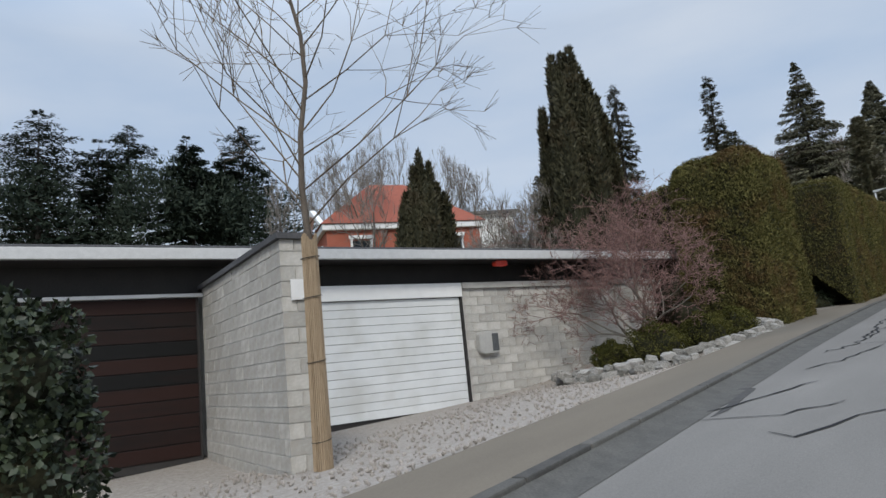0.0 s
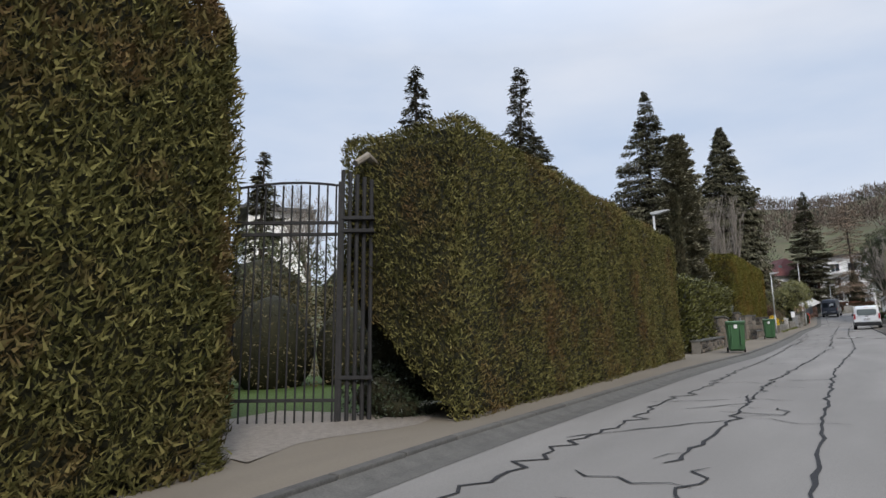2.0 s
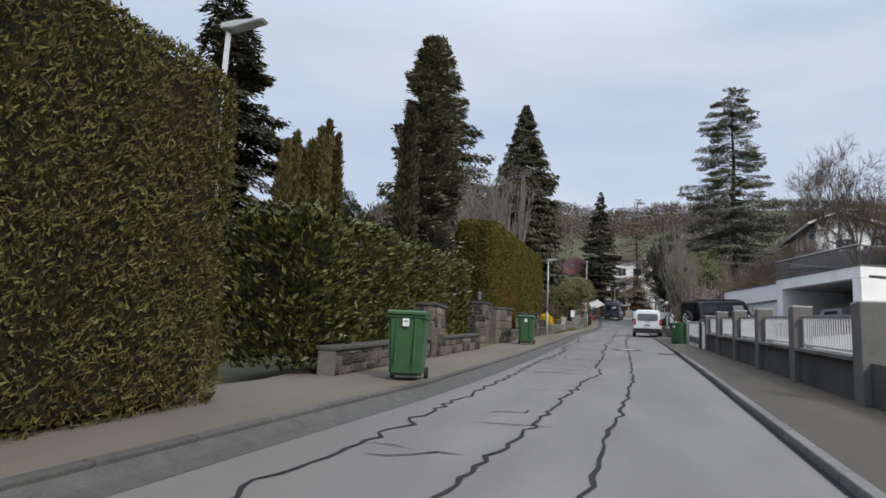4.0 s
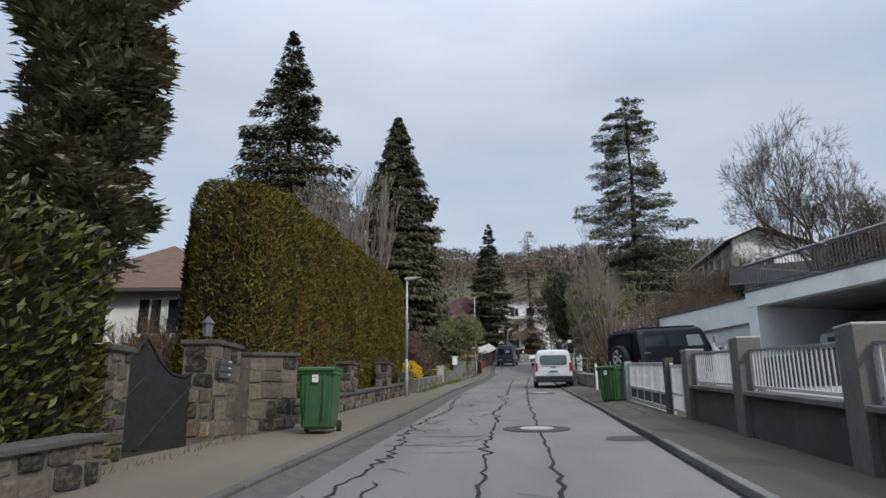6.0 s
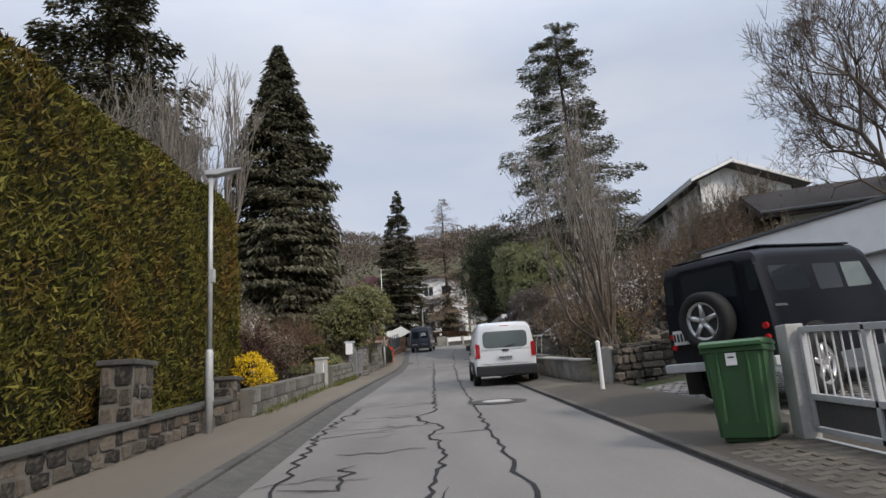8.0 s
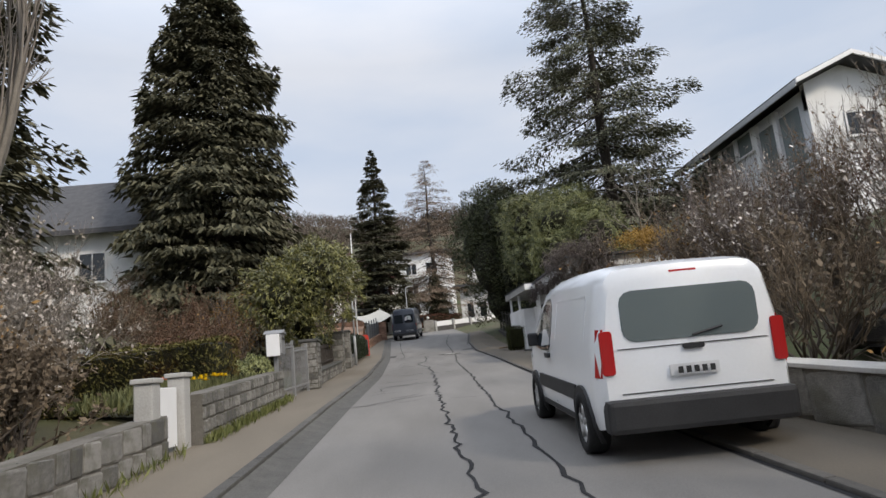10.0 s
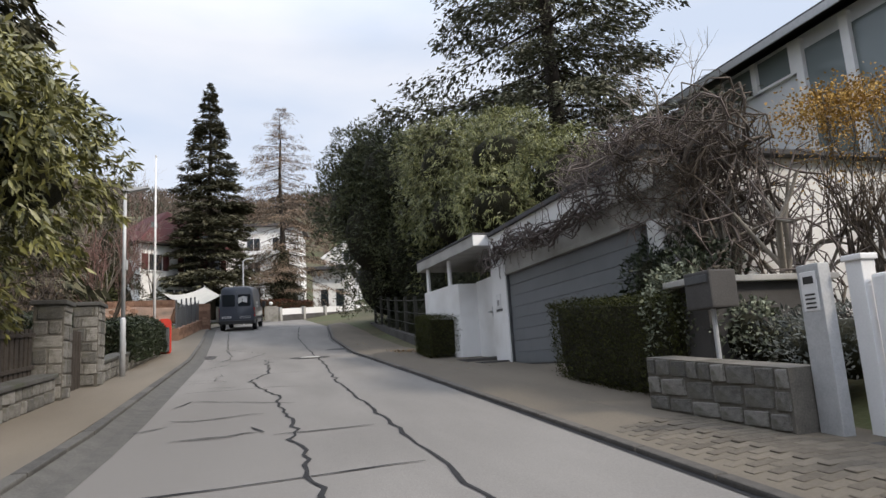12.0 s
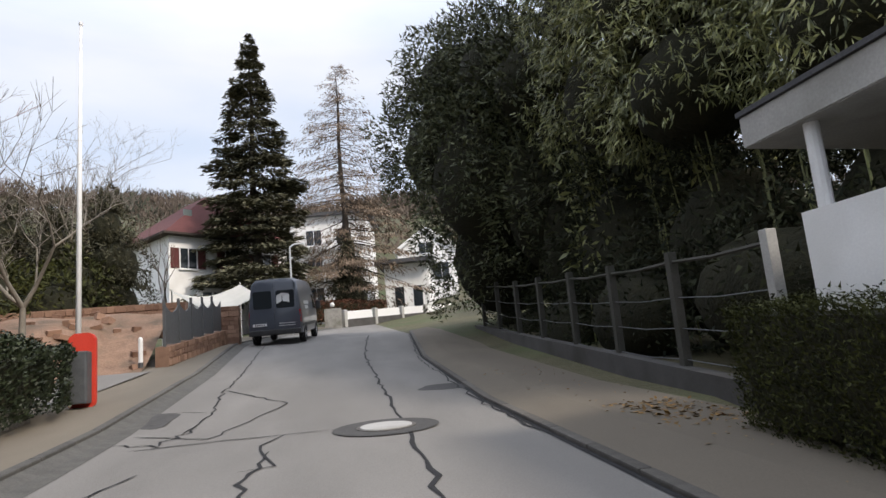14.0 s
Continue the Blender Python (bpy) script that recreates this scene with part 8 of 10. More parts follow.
# black long-wheelbase off-road vehicle with a spare wheel on its rear door
JP = thing("off_roader", "black boxy off-road vehicle with a rear spare wheel on the drive", "car", (3.80, 58.82, g(58.8) + 0.17), rz=-60, rx=4.5)
jb = Body([(0.0, 0.62, 1.90, 0.80), (0.04, 0.58, 1.98, 0.83), (0.3, 0.52, 2.02, 0.84), (2.55, 0.52, 2.02, 0.84), (2.75, 0.52, 1.96, 0.84), (2.95, 0.52, 1.48, 0.84), (3.02, 0.52, 1.26, 0.83), (3.9, 0.52, 1.20, 0.80), (4.15, 0.55, 1.14, 0.76), (4.2, 0.60, 1.05, 0.72)], 1.15, 0.10, 0.07)
part("body", jb.mesh(), M_CARNAVY, JP, smooth_shade=True).modifiers.new("edges", "EDGE_SPLIT").split_angle = radians(35)
part("roof_panel", boxed(-0.70, 0.70, 0.2, 2.5, 2.02, 2.045, 0.01), M_CARNAVY, JP)
for k in range(5):
    part("roof_rib", boxed(-0.6 + 0.28 * k, -0.52 + 0.28 * k, 0.9, 2.3, 2.045, 2.06, 0.005), M_CARNAVY, JP)
for s in (-1, 1):
    part("rear_side_window", jb.panel(rounded(0.82, 0.34, 0.04, 3, 0.62, 1.58), s, 0.004), M_GLASS, JP, "dark rear side window")
    part("side_window", jb.panel(rounded(0.62, 0.36, 0.03, 3, 1.55, 1.56), s, 0.004), M_GLASS, JP, "dark side window")
    part("side_window", jb.panel([(1.98, 1.38), (1.98, 1.74), (2.56, 1.74), (2.66, 1.40), (2.6, 1.38)], s, 0.004), M_GLASS_PALE, JP, "front door window")
    part("belt_line", jb.panel([(0.1, 1.22), (0.1, 1.25), (4.0, 1.20), (4.0, 1.17)], s, 0.012), M_DARKSTEEL, JP)
    for y in (0.86, 3.60):
        part("wheel_arch", jb.panel(arch(jb, y, 0.48, 0.50), s, 0.03), M_BLACKPLASTIC, JP, "black wheel arch flare with the opening's shade painted in")
        wheel(JP, s * 0.76, y, 0.42, 0.42, 0.26, s)
    m_ = part("mirror", boxed(-0.07, 0.07, -0.04, 0.04, -0.13, 0.13, 0.03), M_ALLOY, JP, "chrome door mirror")
    m_.location = (s * 1.02, 2.95, 1.52)
    for z in (0.85, 1.0):
        bm = bmesh.new()
        bmesh.ops.create_cone(bm, cap_ends=True, radius1=0.045, radius2=0.04, depth=0.03, segments=16, matrix=Matrix.Translation((s * 0.72, -0.02, z)) @ Matrix.Rotation(radians(90), 4, "X"))
        part("tail_lamp", bm, M_REDLAMP, JP, "round red tail lamp")
    rear_plate(JP, "corner_window", s * 0.66 - 0.07, s * 0.66 + 0.07, 1.45, 1.82, -0.012, M_GLASS, 0.04, 0.02)
rear_plate(JP, "rear_window", -0.42, 0.42, 1.42, 1.84, -0.014, M_GLASS, 0.05, 0.02)
rear_plate(JP, "rear_door", -0.47, 0.47, 0.62, 1.90, -0.010, M_CARNAVY, 0.05, 0.018)
part("rear_bumper", boxed(-0.85, 0.85, -0.16, 0.02, 0.50, 0.62, 0.02), M_STEEL, JP, "grey steel rear bumper")
part("tow_bar", tubed([(0, -0.05, 0.48), (0, -0.25, 0.46), (0, -0.28, 0.54)], 0.03, 8), M_BLACKPLASTIC, JP)
for s in (-1, 1):
    part("mud_flap", boxed(s * 0.76 - 0.14, s * 0.76 + 0.14, 0.30, 0.33, 0.15, 0.60, 0.01), M_RUBBER, JP)
number_plate(JP, -0.52, -0.05, 0.98, 0.36, 0.20)
sp = thing("spare_holder", "", "", (0, -0.17, 1.16), rz=-90)
sp.parent = JP
wheel(sp, 0, 0, 0, 0.39, 0.24, 1)
sp.name = "spare_wheel"
part("front_wing_lamp", boxed(0.45, 0.7, 4.18, 4.23, 0.80, 1.0, 0.03), M_ALLOY, JP)
part("bonnet_ridge", boxed(-0.4, 0.4, 3.05, 4.0, 1.24, 1.275, 0.015), M_CARNAVY, JP)
o = part("windscreen", boxed(-0.70, 0.70, -0.01, 0.01, -0.20, 0.20, 0.006), M_GLASS_PALE, JP)
o.matrix_basis = pose(0, 2.87, 1.70, 24)

# silver car inside the carport
SC = thing("silver_car", "silver estate car parked nose out in the carport", "car", (13.66, 58.87, 5.18), rz=111.1)
sb = Body([(0.0, 0.35, 1.0, 0.72), (0.06, 0.30, 1.22, 0.80), (0.35, 0.26, 1.42, 0.86), (0.8, 0.24, 1.50, 0.88), (2.2, 0.24, 1.50, 0.89), (2.7, 0.24, 1.36, 0.89), (3.2, 0.24, 1.02, 0.88), (3.9, 0.25, 0.88, 0.84), (4.25, 0.28, 0.72, 0.72)], 0.92, 0.28, 0.10)
part("body", sb.mesh(), M_CARSILVER, SC, smooth_shade=True).modifiers.new("edges", "EDGE_SPLIT").split_angle = radians(40)
for s in (-1, 1):
    part("side_window", sb.panel([(0.5, 1.0), (0.6, 1.36), (2.15, 1.38), (2.75, 1.02)], s, 0.004), M_GLASS, SC)
    part("tail_lamp", sb.panel([(0.02, 0.72), (0.05, 0.98), (0.30, 0.98), (0.28, 0.74)], s, 0.012), M_REDLAMP, SC, "red tail lamp")
    for y in (0.75, 3.35):
        part("wheel_arch", sb.panel(arch(sb, y, 0.31, 0.36), s, 0.004), M_BLACKPLASTIC, SC)
        wheel(SC, s * 0.80, y, 0.31, 0.31, 0.2, s)
o = part("rear_window", boxed(-0.58, 0.58, -0.01, 0.01, -0.17, 0.17, 0.006), M_GLASS, SC)
o.matrix_basis = pose(0, 0.19, 1.23, -33)
o = part("windscreen", boxed(-0.62, 0.62, -0.01, 0.01, -0.46, 0.46, 0.006), M_GLASS_PALE, SC)
o.matrix_basis = pose(0, 2.76, 1.235, 63)
part("grille", boxed(-0.42, 0.42, 4.18, 4.28, 0.46, 0.60, 0.02), M_BLACKPLASTIC, SC)
for x in (-0.58, 0.58):
    part("headlamp", boxed(x - 0.13, x + 0.13, 4.08, 4.22, 0.56, 0.70, 0.03), M_LABEL, SC, "clear headlamp")
number_plate(SC, 0, -0.03, 0.72)
part("rear_bumper", boxed(-0.78, 0.78, -0.06, 0.12, 0.28, 0.56, 0.05), M_CARSILVER, SC)


# ---- houses ----
def window_part(parent, x0, x1, z0, z1, y, axis="y", frame=M_WHITE_PAINT, glass=M_GLASS, bars=1, sill=True, shutters=None):
    """A window: frame, pane, glazing bars, sill. axis: the wall's facing."""
    def bx(a0, a1, b0, b1, d0, d1, bev=0.0):
        return boxed(a0, a1, d0, d1, b0, b1, bev) if axis == "y" else boxed(d0, d1, a0, a1, b0, b1, bev)
    w = part("window", bx(x0, x1, z0, z1, y - 0.02, y + 0.05), glass, parent, "dark window pane")
    t_ = 0.07
    for a0, a1, b0, b1 in ((x0 - t_, x0, z0 - t_, z1 + t_), (x1, x1 + t_, z0 - t_, z1 + t_), (x0, x1, z0 - t_, z0), (x0, x1, z1, z1 + t_)):
        part("frame", bx(a0, a1, b0, b1, y - 0.06, y + 0.05), frame, w)
    for k in range(bars):
        c = x0 + (x1 - x0) * (k + 1) / (bars + 1)
        part("glazing_bar", bx(c - 0.025, c + 0.025, z0, z1, y - 0.045, y + 0.0), frame, w)
    if sill:
        part("sill", bx(x0 - 0.12, x1 + 0.12, z0 - 0.13, z0 - t_, y - 0.14, y + 0.05), frame, w)
    if shutters:
        for a in (x0 - t_ - 0.02 - (x1 - x0) * 0.5, x1 + t_ + 0.02):
            part("shutter", bx(a, a + (x1 - x0) * 0.5, z0, z1, y - 0.05, y - 0.01), shutters, w, "dark red shutter")
    return w


def hip_roof(x0, x1, y0, y1, z, h, over=0.4, ridge=0.35):
    bm = bmesh.new()
    a = [bm.verts.new(v) for v in ((x0 - over, y0 - over, z), (x1 + over, y0 - over, z), (x1 + over, y1 + over, z), (x0 - over, y1 + over, z))]
    cx, cy = (x0 + x1) / 2, (y0 + y1) / 2
    lx, ly = (x1 - x0) / 2 * ridge, (y1 - y0) / 2 * ridge
    if x1 - x0 > y1 - y0:
        b = [bm.verts.new((cx - lx, cy, z + h)), bm.verts.new((cx + lx, cy, z + h))]
        fs = [(a[0], a[1], b[1], b[0]), (a[2], a[3], b[0], b[1]), (a[1], a[2], b[1]), (a[3], a[0], b[0])]
    else:
        b = [bm.verts.new((cx, cy - ly, z + h)), bm.verts.new((cx, cy + ly, z + h))]
        fs = [(a[1], a[2], b[1], b[0]), (a[3], a[0], b[0], b[1]), (a[0], a[1], b[0]), (a[2], a[3], b[1])]
    for f in fs:
        bm.faces.new(f)
    bm.faces.new(a[::-1])
    bmesh.ops.recalc_face_normals(bm, faces=bm.faces[:])
    return bm


# red brick villa behind the block garage
RB = thing("brick_villa", "red brick villa with white trim and a tiled hip roof", "house", (-29.6, 21.1, 0.7), rz=-30)
part("wall", boxed(-2.2, 4.5, -4.5, 4.5, -1, 7.6), M_REDBRICK, RB)
part("cornice", boxed(-2.45, 4.75, -4.75, 4.75, 7.6, 7.95, 0.05), M_WHITE_PAINT, RB, "white moulded cornice")
part("roof", hip_roof(-2.2, 4.5, -4.5, 4.5, 7.95, 3.2, 0.35, 0.25), M_TILE, RB)
part("gable_trim", prism([(-2.45, 7.95), (1.15, 9.6), (4.75, 7.95), (4.4, 7.95), (1.15, 9.3), (-2.1, 7.95)], 0.3, "y"), M_WHITE_PAINT, RB).location = (0, -4.85, 0)
part("wing_wall", boxed(-6.2, -2.2, -4.2, 1.0, -1, 5.9), M_REDBRICK, RB)
part("wing_roof", prism([(-4.7, 5.7), (-4.7, 5.95), (-1.6, 8.0), (1.4, 5.95), (1.4, 5.7), (-1.6, 7.75)], 4.6, "x"), M_TILE, RB).location = (-6.8, 0, 0)
part("wing_verge", prism([(-4.8, 5.65), (-4.8, 5.98), (-1.6, 8.1), (1.5, 5.98), (1.5, 5.65), (-1.6, 7.72)], 0.14, "x"), M_WHITE_PAINT, RB, "white verge board").location = (-6.95, 0, 0)
for x in (-0.6, 2.4):
    window_part(RB, x - 0.55, x + 0.55, 5.0, 7.0, -4.5)
for y in (-2.6, 0.2, 2.8):
    o = boxed(4.5, 4.52, y - 0.5, y + 0.5, 5.0, 7.0)
    w = part("window", o, M_GLASS, RB)
    part("frame", boxed(4.5, 4.58, y - 0.62, y - 0.5, 4.9, 7.1), M_WHITE_PAINT, w)
    part("frame", boxed(4.5, 4.58, y + 0.5, y + 0.62, 4.9, 7.1), M_WHITE_PAINT, w)
    part("lintel", boxed(4.5, 4.62, y - 0.7, y + 0.7, 7.1, 7.3), M_WHITE_PAINT, w)
# low white modern house
WH = thing("modern_house", "low white modern house with a flat grey roof", "house", (-50.2, 58.6, 11.5), rz=-40)
part("wall", boxed(-3.5, 4.5, -3, 3, -1, 6.2), M_WHITE, WH)
part("roof", boxed(-4.2, 5.2, -3.8, 3.6, 6.2, 6.55, 0.03), M_SLATE, WH)
part("window_band", boxed(1.0, 2.6, -3.03, -3.0, 5.0, 6.1), M_GLASS, WH)
window_part(WH, -2.6, -1.2, 4.6, 5.8, -3.0)
# white house with dark red hip roof at the bend
HB = thing("white_house", "white house with a dark red hip roof and shutters", "house", (-7.9, 139.4, 12.0), rz=38)
part("wall", boxed(-3.6, 5.6, -4.2, 6.2, -2.5, 5.35), M_WHITE, HB)
part("roof", hip_roof(-3.6, 5.6, -4.2, 6.2, 5.35, 3.9, 0.55, 0.3), M_TILE_DARK, HB)
part("eaves_board", boxed(-4.2, 6.2, -4.8, 6.8, 5.28, 5.42), M_BARK_DARK, HB)
dm = part("dormer", boxed(1.6, 3.2, -4.0, -1.0, 5.6, 6.9), M_TILE_DARK, HB)
part("dormer_window", boxed(1.9, 2.9, -4.04, -4.0, 6.0, 6.6), M_GLASS_PALE, dm)
part("roof_window", prism([(-1.9, 6.3), (-1.3, 6.3), (-1.3, 6.9), (-1.9, 6.9)], 0.05, "y"), M_GLASS_PALE, HB).matrix_basis = pose(0, -2.9, 0.6, 0)
for x in (-2.3, 0.9, 3.3):
    window_part(HB, x - 0.55, x + 0.55, 3.2, 4.5, -4.2, shutters=M_TILE_DARK)
bw = part("bay", boxed(-1.8, 1.4, -4.75, -4.2, -0.2, 1.9), M_WHITE, HB)
part("bay_roof", boxed(-1.95, 1.55, -4.9, -4.2, 1.9, 2.0), M_BARK_DARK, bw)
for k in range(4):
    part("bay_window", boxed(-1.65 + k * 0.76, -1.05 + k * 0.76, -4.78, -4.75, 0.5, 1.6), M_GLASS, bw)
window_part(HB, 2.6, 3.8, 0.4, 1.6, -4.2)
# houses beyond the bend
FH = thing("white_house", "white terraced house behind the spruce", "house", (3.5, 156.0, 13.5), rz=-10)
part("wall", boxed(-6, 3, -4, 4, -2, 9.0), M_WHITE, FH)
part("roof", boxed(-6.5, 3.5, -4.6, 4.6, 9.0, 9.3), M_SLATE, FH)
for z in (1.5, 4.3, 7.0):
    for x in (-4.6, -2.0, 0.8):
        window_part(FH, x - 0.7, x + 0.7, z - 0.7, z + 0.7, -4.0)
    part("balcony", boxed(-3.5, 2.6, -5.2, -4.0, z - 1.3, z - 1.1), M_WHITE_PAINT, FH)
FG = thing("white_house", "white gabled house up the hill", "house", (13.5, 165.0, 15.0), rz=-12)
part("wall", boxed(-3, 3.4, -4, 4, -3, 5.5), M_WHITE, FG)
part("roof", prism([(-3.5, 5.4), (0.2, 8.0), (3.9, 5.4), (3.6, 5.2), (0.2, 7.7), (-3.2, 5.2)], 8.8, "y"), M_WHITE_PAINT, FG).location = (0, -4.4, 0)
part("gable", prism([(-3, 5.5), (3.4, 5.5), (0.2, 7.7)], 0.3, "y"), M_WHITE, FG).location = (0, -4.0, 0)
for x in (-1.4, 1.7):
    window_part(FG, x - 0.8, x + 0.8, 2.0, 3.8, -4.0)
window_part(FG, -0.6, 0.9, 5.0, 6.2, -4.02)
LH = thing("low_house", "low white house with a dark flat roof by the bend", "house", (9.6, 150.0, 14.1), rz=-14)
part("wall", boxed(-2.2, 1.6, -3, 3, -4, 2.6), M_WHITE, LH)
part("roof", boxed(-2.9, 2.2, -4, 3.5, 2.6, 2.95, 0.02), M_SLATE, LH)
part("arch_opening", boxed(-1.4, -0.6, -3.03, -3.0, -1.6, 0.6), M_GLASS, LH)
part("arch_opening", boxed(0.2, 1.0, -3.03, -3.0, -1.6, 0.6), M_GLASS, LH)
# grey-white house above the picket gate
HR = thing("hillside_house", "pale grey hillside house with long window bands", "house", (17.0, 89.3, 7.0), rz=0)
part("wall", boxed(0.6, 6.4, 0.0, 11.5, -1, 8.55), M_GREYHOUSE, HR)
part("roof", prism([(-0.3, 9.35), (-0.3, 9.6), (2.4, 10.75), (7.2, 9.1), (7.2, 8.85), (2.4, 10.5)], 13.2, "y"), M_SLATE, HR).location = (0, -0.9, 0)
part("verge_board", prism([(-0.3, 9.37), (-0.3, 9.57), (2.4, 10.72), (7.2, 9.07), (7.2, 8.87), (2.4, 10.52)], 0.08, "y"), M_WHITE_PAINT, HR, "white verge board").location = (0, -0.99, 0)
part("gable", prism([(0.6, 8.5), (0.6, 9.7), (2.4, 10.45), (6.4, 9.05), (6.4, 8.5)], 0.3, "y"), M_WHITE, HR).location = (0, -0.04, 0)
part("gutter_board", boxed(-0.34, -0.28, -0.9, 12.3, 9.25, 9.52, 0.02), M_STEEL, HR)
# Pale pane colour paints in the sky's reflection, here and on tall_window.
part("window_band", boxed(0.55, 0.60, 4.3, 11.3, 8.3, 9.3), M_GLASS_PALE, HR, "ribbon window under the eaves, with sky reflection painted pale")
part("upper_wall", boxed(0.6, 5.2, 0.0, 11.5, 8.55, 9.45), M_GREYHOUSE, HR)
part("band_sill", boxed(0.45, 0.6, 4.2, 11.4, 8.2, 8.3, 0.01), M_WHITE_PAINT, HR)
for k in range(5):
    part("mullion", boxed(0.40, 0.6, 4.2 + k * 1.75, 4.42 + k * 1.75, 8.2, 9.35), M_WHITE_PAINT, HR)
for k in range(2):
    w = part("tall_window", boxed(0.56, 0.60, 0.6 + k * 1.8, 2.1 + k * 1.8, 4.6, 8.9), M_GLASS_PALE, HR)
    part("frame", boxed(0.40, 0.6, 2.1 + k * 1.8, 2.4 + k * 1.8, 4.4, 9.3), M_WHITE_PAINT, w)
    part("transom", boxed(0.5, 0.6, 0.6 + k * 1.8, 2.1 + k * 1.8, 6.3, 6.42), M_WHITE_PAINT, w)
window_part(HR, 3.4, 4.8, 4.2, 5.4, 0.6, axis="x")
window_part(HR, 2.2, 3.6, 7.2, 8.2, -0.03)
window_part(HR, 4.4, 5.2, 5.4, 7.6, -0.03)
part("south_render", boxed(0.6, 6.4, -0.03, 0.0, -1, 8.5), M_WHITE, HR)
# gabled house behind the carport and dark-roofed house
DH = thing("dark_roofed_house", "white house with a broad dark roof behind the carport", "house", (12.1, 71.2, 6.0), rz=-20)
part("wall", boxed(0, 12, 0, 7, -2, 3.7), M_WHITE, DH)
part("roof", prism([(-0.8, 3.55), (-0.8, 3.8), (3.5, 5.5), (7.8, 3.8), (7.8, 3.55), (3.5, 5.25)], 13.6, "x"), M_ROOF_DARK, DH).location = (-0.8, 0, 0)
for x in (0.8, 3.2, 6.0):
    window_part(DH, x, x + 0.75, 1.55, 2.75, 0.0)
part("drain_pipe", tubed([(-0.06, -0.12, -1.5), (-0.06, -0.12, 3.4), (-0.1, -0.7, 3.75)], 0.06, 8), M_WHITE_PAINT, DH, "white drain pipe")
part("gutter_pipe", tubed([(-0.8, -0.86, 3.74), (12.8, -0.86, 3.74)], 0.06, 8), M_DARKSTEEL, DH)
# small roofed house seen over the golden hedge
SH = thing("garden_house", "low white house with a brown tiled roof behind the gate", "house", (-12.0, 60.0, 4.3), rz=6)
part("wall", boxed(-3, 3, -3, 3, -1, 3.3), M_WHITE, SH)
part("roof", hip_roof(-3, 3, -3, 3, 3.3, 2.0, 0.5), M_TILE_BROWN, SH)
part("eaves_board", boxed(-3.5, 3.5, -3.5, 3.5, 3.2, 3.31), M_SLATE, SH)
part("porch_roof", prism([(-3.9, 3.35), (-3.9, 3.45), (-2.9, 4.15), (-2.9, 4.05)], 1.5, "x"), M_TILE, SH, "red tiled porch roof").location = (1.6, 0, 0)
for x in (0.2, 1.15):
    window_part(SH, x - 0.36, x + 0.36, 1.9, 3.0, -3.0)
window_part(SH, -2.2, -1.2, 1.6, 2.8, -3.0)
GL = thing("slate_gable_house", "white house with a dark slate roof among the trees", "house", (-17.0, 103.0, 8.5), rz=0)
part("wall", boxed(-8, 2.6, -2.0, 6, -1, 7.2), M_WHITE, GL)
part("roof", prism([(-2.8, 7.0), (2, 11.2), (6.8, 7.0), (6.8, 7.3), (2, 11.5), (-2.8, 7.3)], 11.6, "x"), M_SLATE, GL).location = (-8.4, 0, 0)
part("awning", boxed(2.6, 3.6, -1.6, 3.0, 2.4, 2.7), M_TILE_DARK, GL)
window_part(GL, -1.2, 0.6, 4.6, 6.2, 2.6, axis="x")
window_part(GL, -1.6, -0.2, 4.4, 6.0, -2.0)

# ---- bend: sandstone terraces, fence, sail, balustrade ----
for k, (x0, x1, y, z0, h_) in enumerate(((-10.5, -3.7, 114.0, 10.1, 0.32), (-11.0, -4.0, 117.0, 10.4, 0.42))):
    t = thing("terrace_wall", "stepped terrace wall of reddish sandstone", "retaining wall", (x0, y, z0), rz=-90, kind="structure", group="sandstone terraces")
    part("wall_core", boxed(-0.35, 0.15, 0, x1 - x0, -0.8, h_), M_BRICK, t)
    lay_stones(t, (0, 0, -0.2), (0, 1), x1 - x0, h_ + 0.2, 0.34, 0.22, STONES_RED, 160 + k, 0, proud=0.04, name="stone")
YARD_Y = [103.4 + 0.7 * i for i in range(20)]
YARD_X = [-11.0 + 0.73 * i for i in range(11)]
rise = lambda x, y: smooth(104.6 + 4.2 * smooth(-6.8, -5.0, x), 114.2, y)
vs = [(x, y, (g(y) + 0.06) * (1 - rise(x, y)) + 10.14 * rise(x, y) + rise(x, y) * (0.07 * math.sin(2.1 * x + y) + 0.05 * math.sin(3.3 * y - x))) for y in YARD_Y for x in YARD_X]
fs = [(11 * i + k, 11 * i + k + 1, 11 * i + k + 12, 11 * i + k + 11) for i in range(19) for k in range(10)]
tagged(new("yard", mesh_data("yard", vs, fs, M_YARD, True)), "bare reddish earth slope of the yard", "yard", kind="structure")
ry_ = random.Random(21)
for k in range(34):
    x, y = ry_.uniform(-9.5, -3.9), ry_.uniform(109.5, 114.2)
    f = rise(x, y)
    t = new("rock", ry_.choice(STONES_RED))
    t.matrix_basis = pose(x, y, (g(y) + 0.06) * (1 - f) + 10.14 * f + 0.03, ry_.uniform(-15, 15), ry_.uniform(-15, 15), ry_.uniform(0, 180)) @ Matrix.Diagonal((ry_.uniform(0.15, 0.42), ry_.uniform(0.12, 0.3), ry_.uniform(0.12, 0.24), 1))
    tagged(t, "loose reddish sandstone block on the earth slope", "rock", "sandstone blocks of the yard")
vs = [(-5.6, 103.6, g(103.6) + 0.13), (-3.5, 103.3, g(103.3) + 0.13), (-3.4, 109.0, g(109) + 0.13), (-5.2, 109.0, g(109) + 0.13)]
tagged(new("drive", mesh_data("drive", vs, [(0, 1, 2, 3)], M_ASPHALT)), "short dark asphalt drive", "driveway", kind="structure")
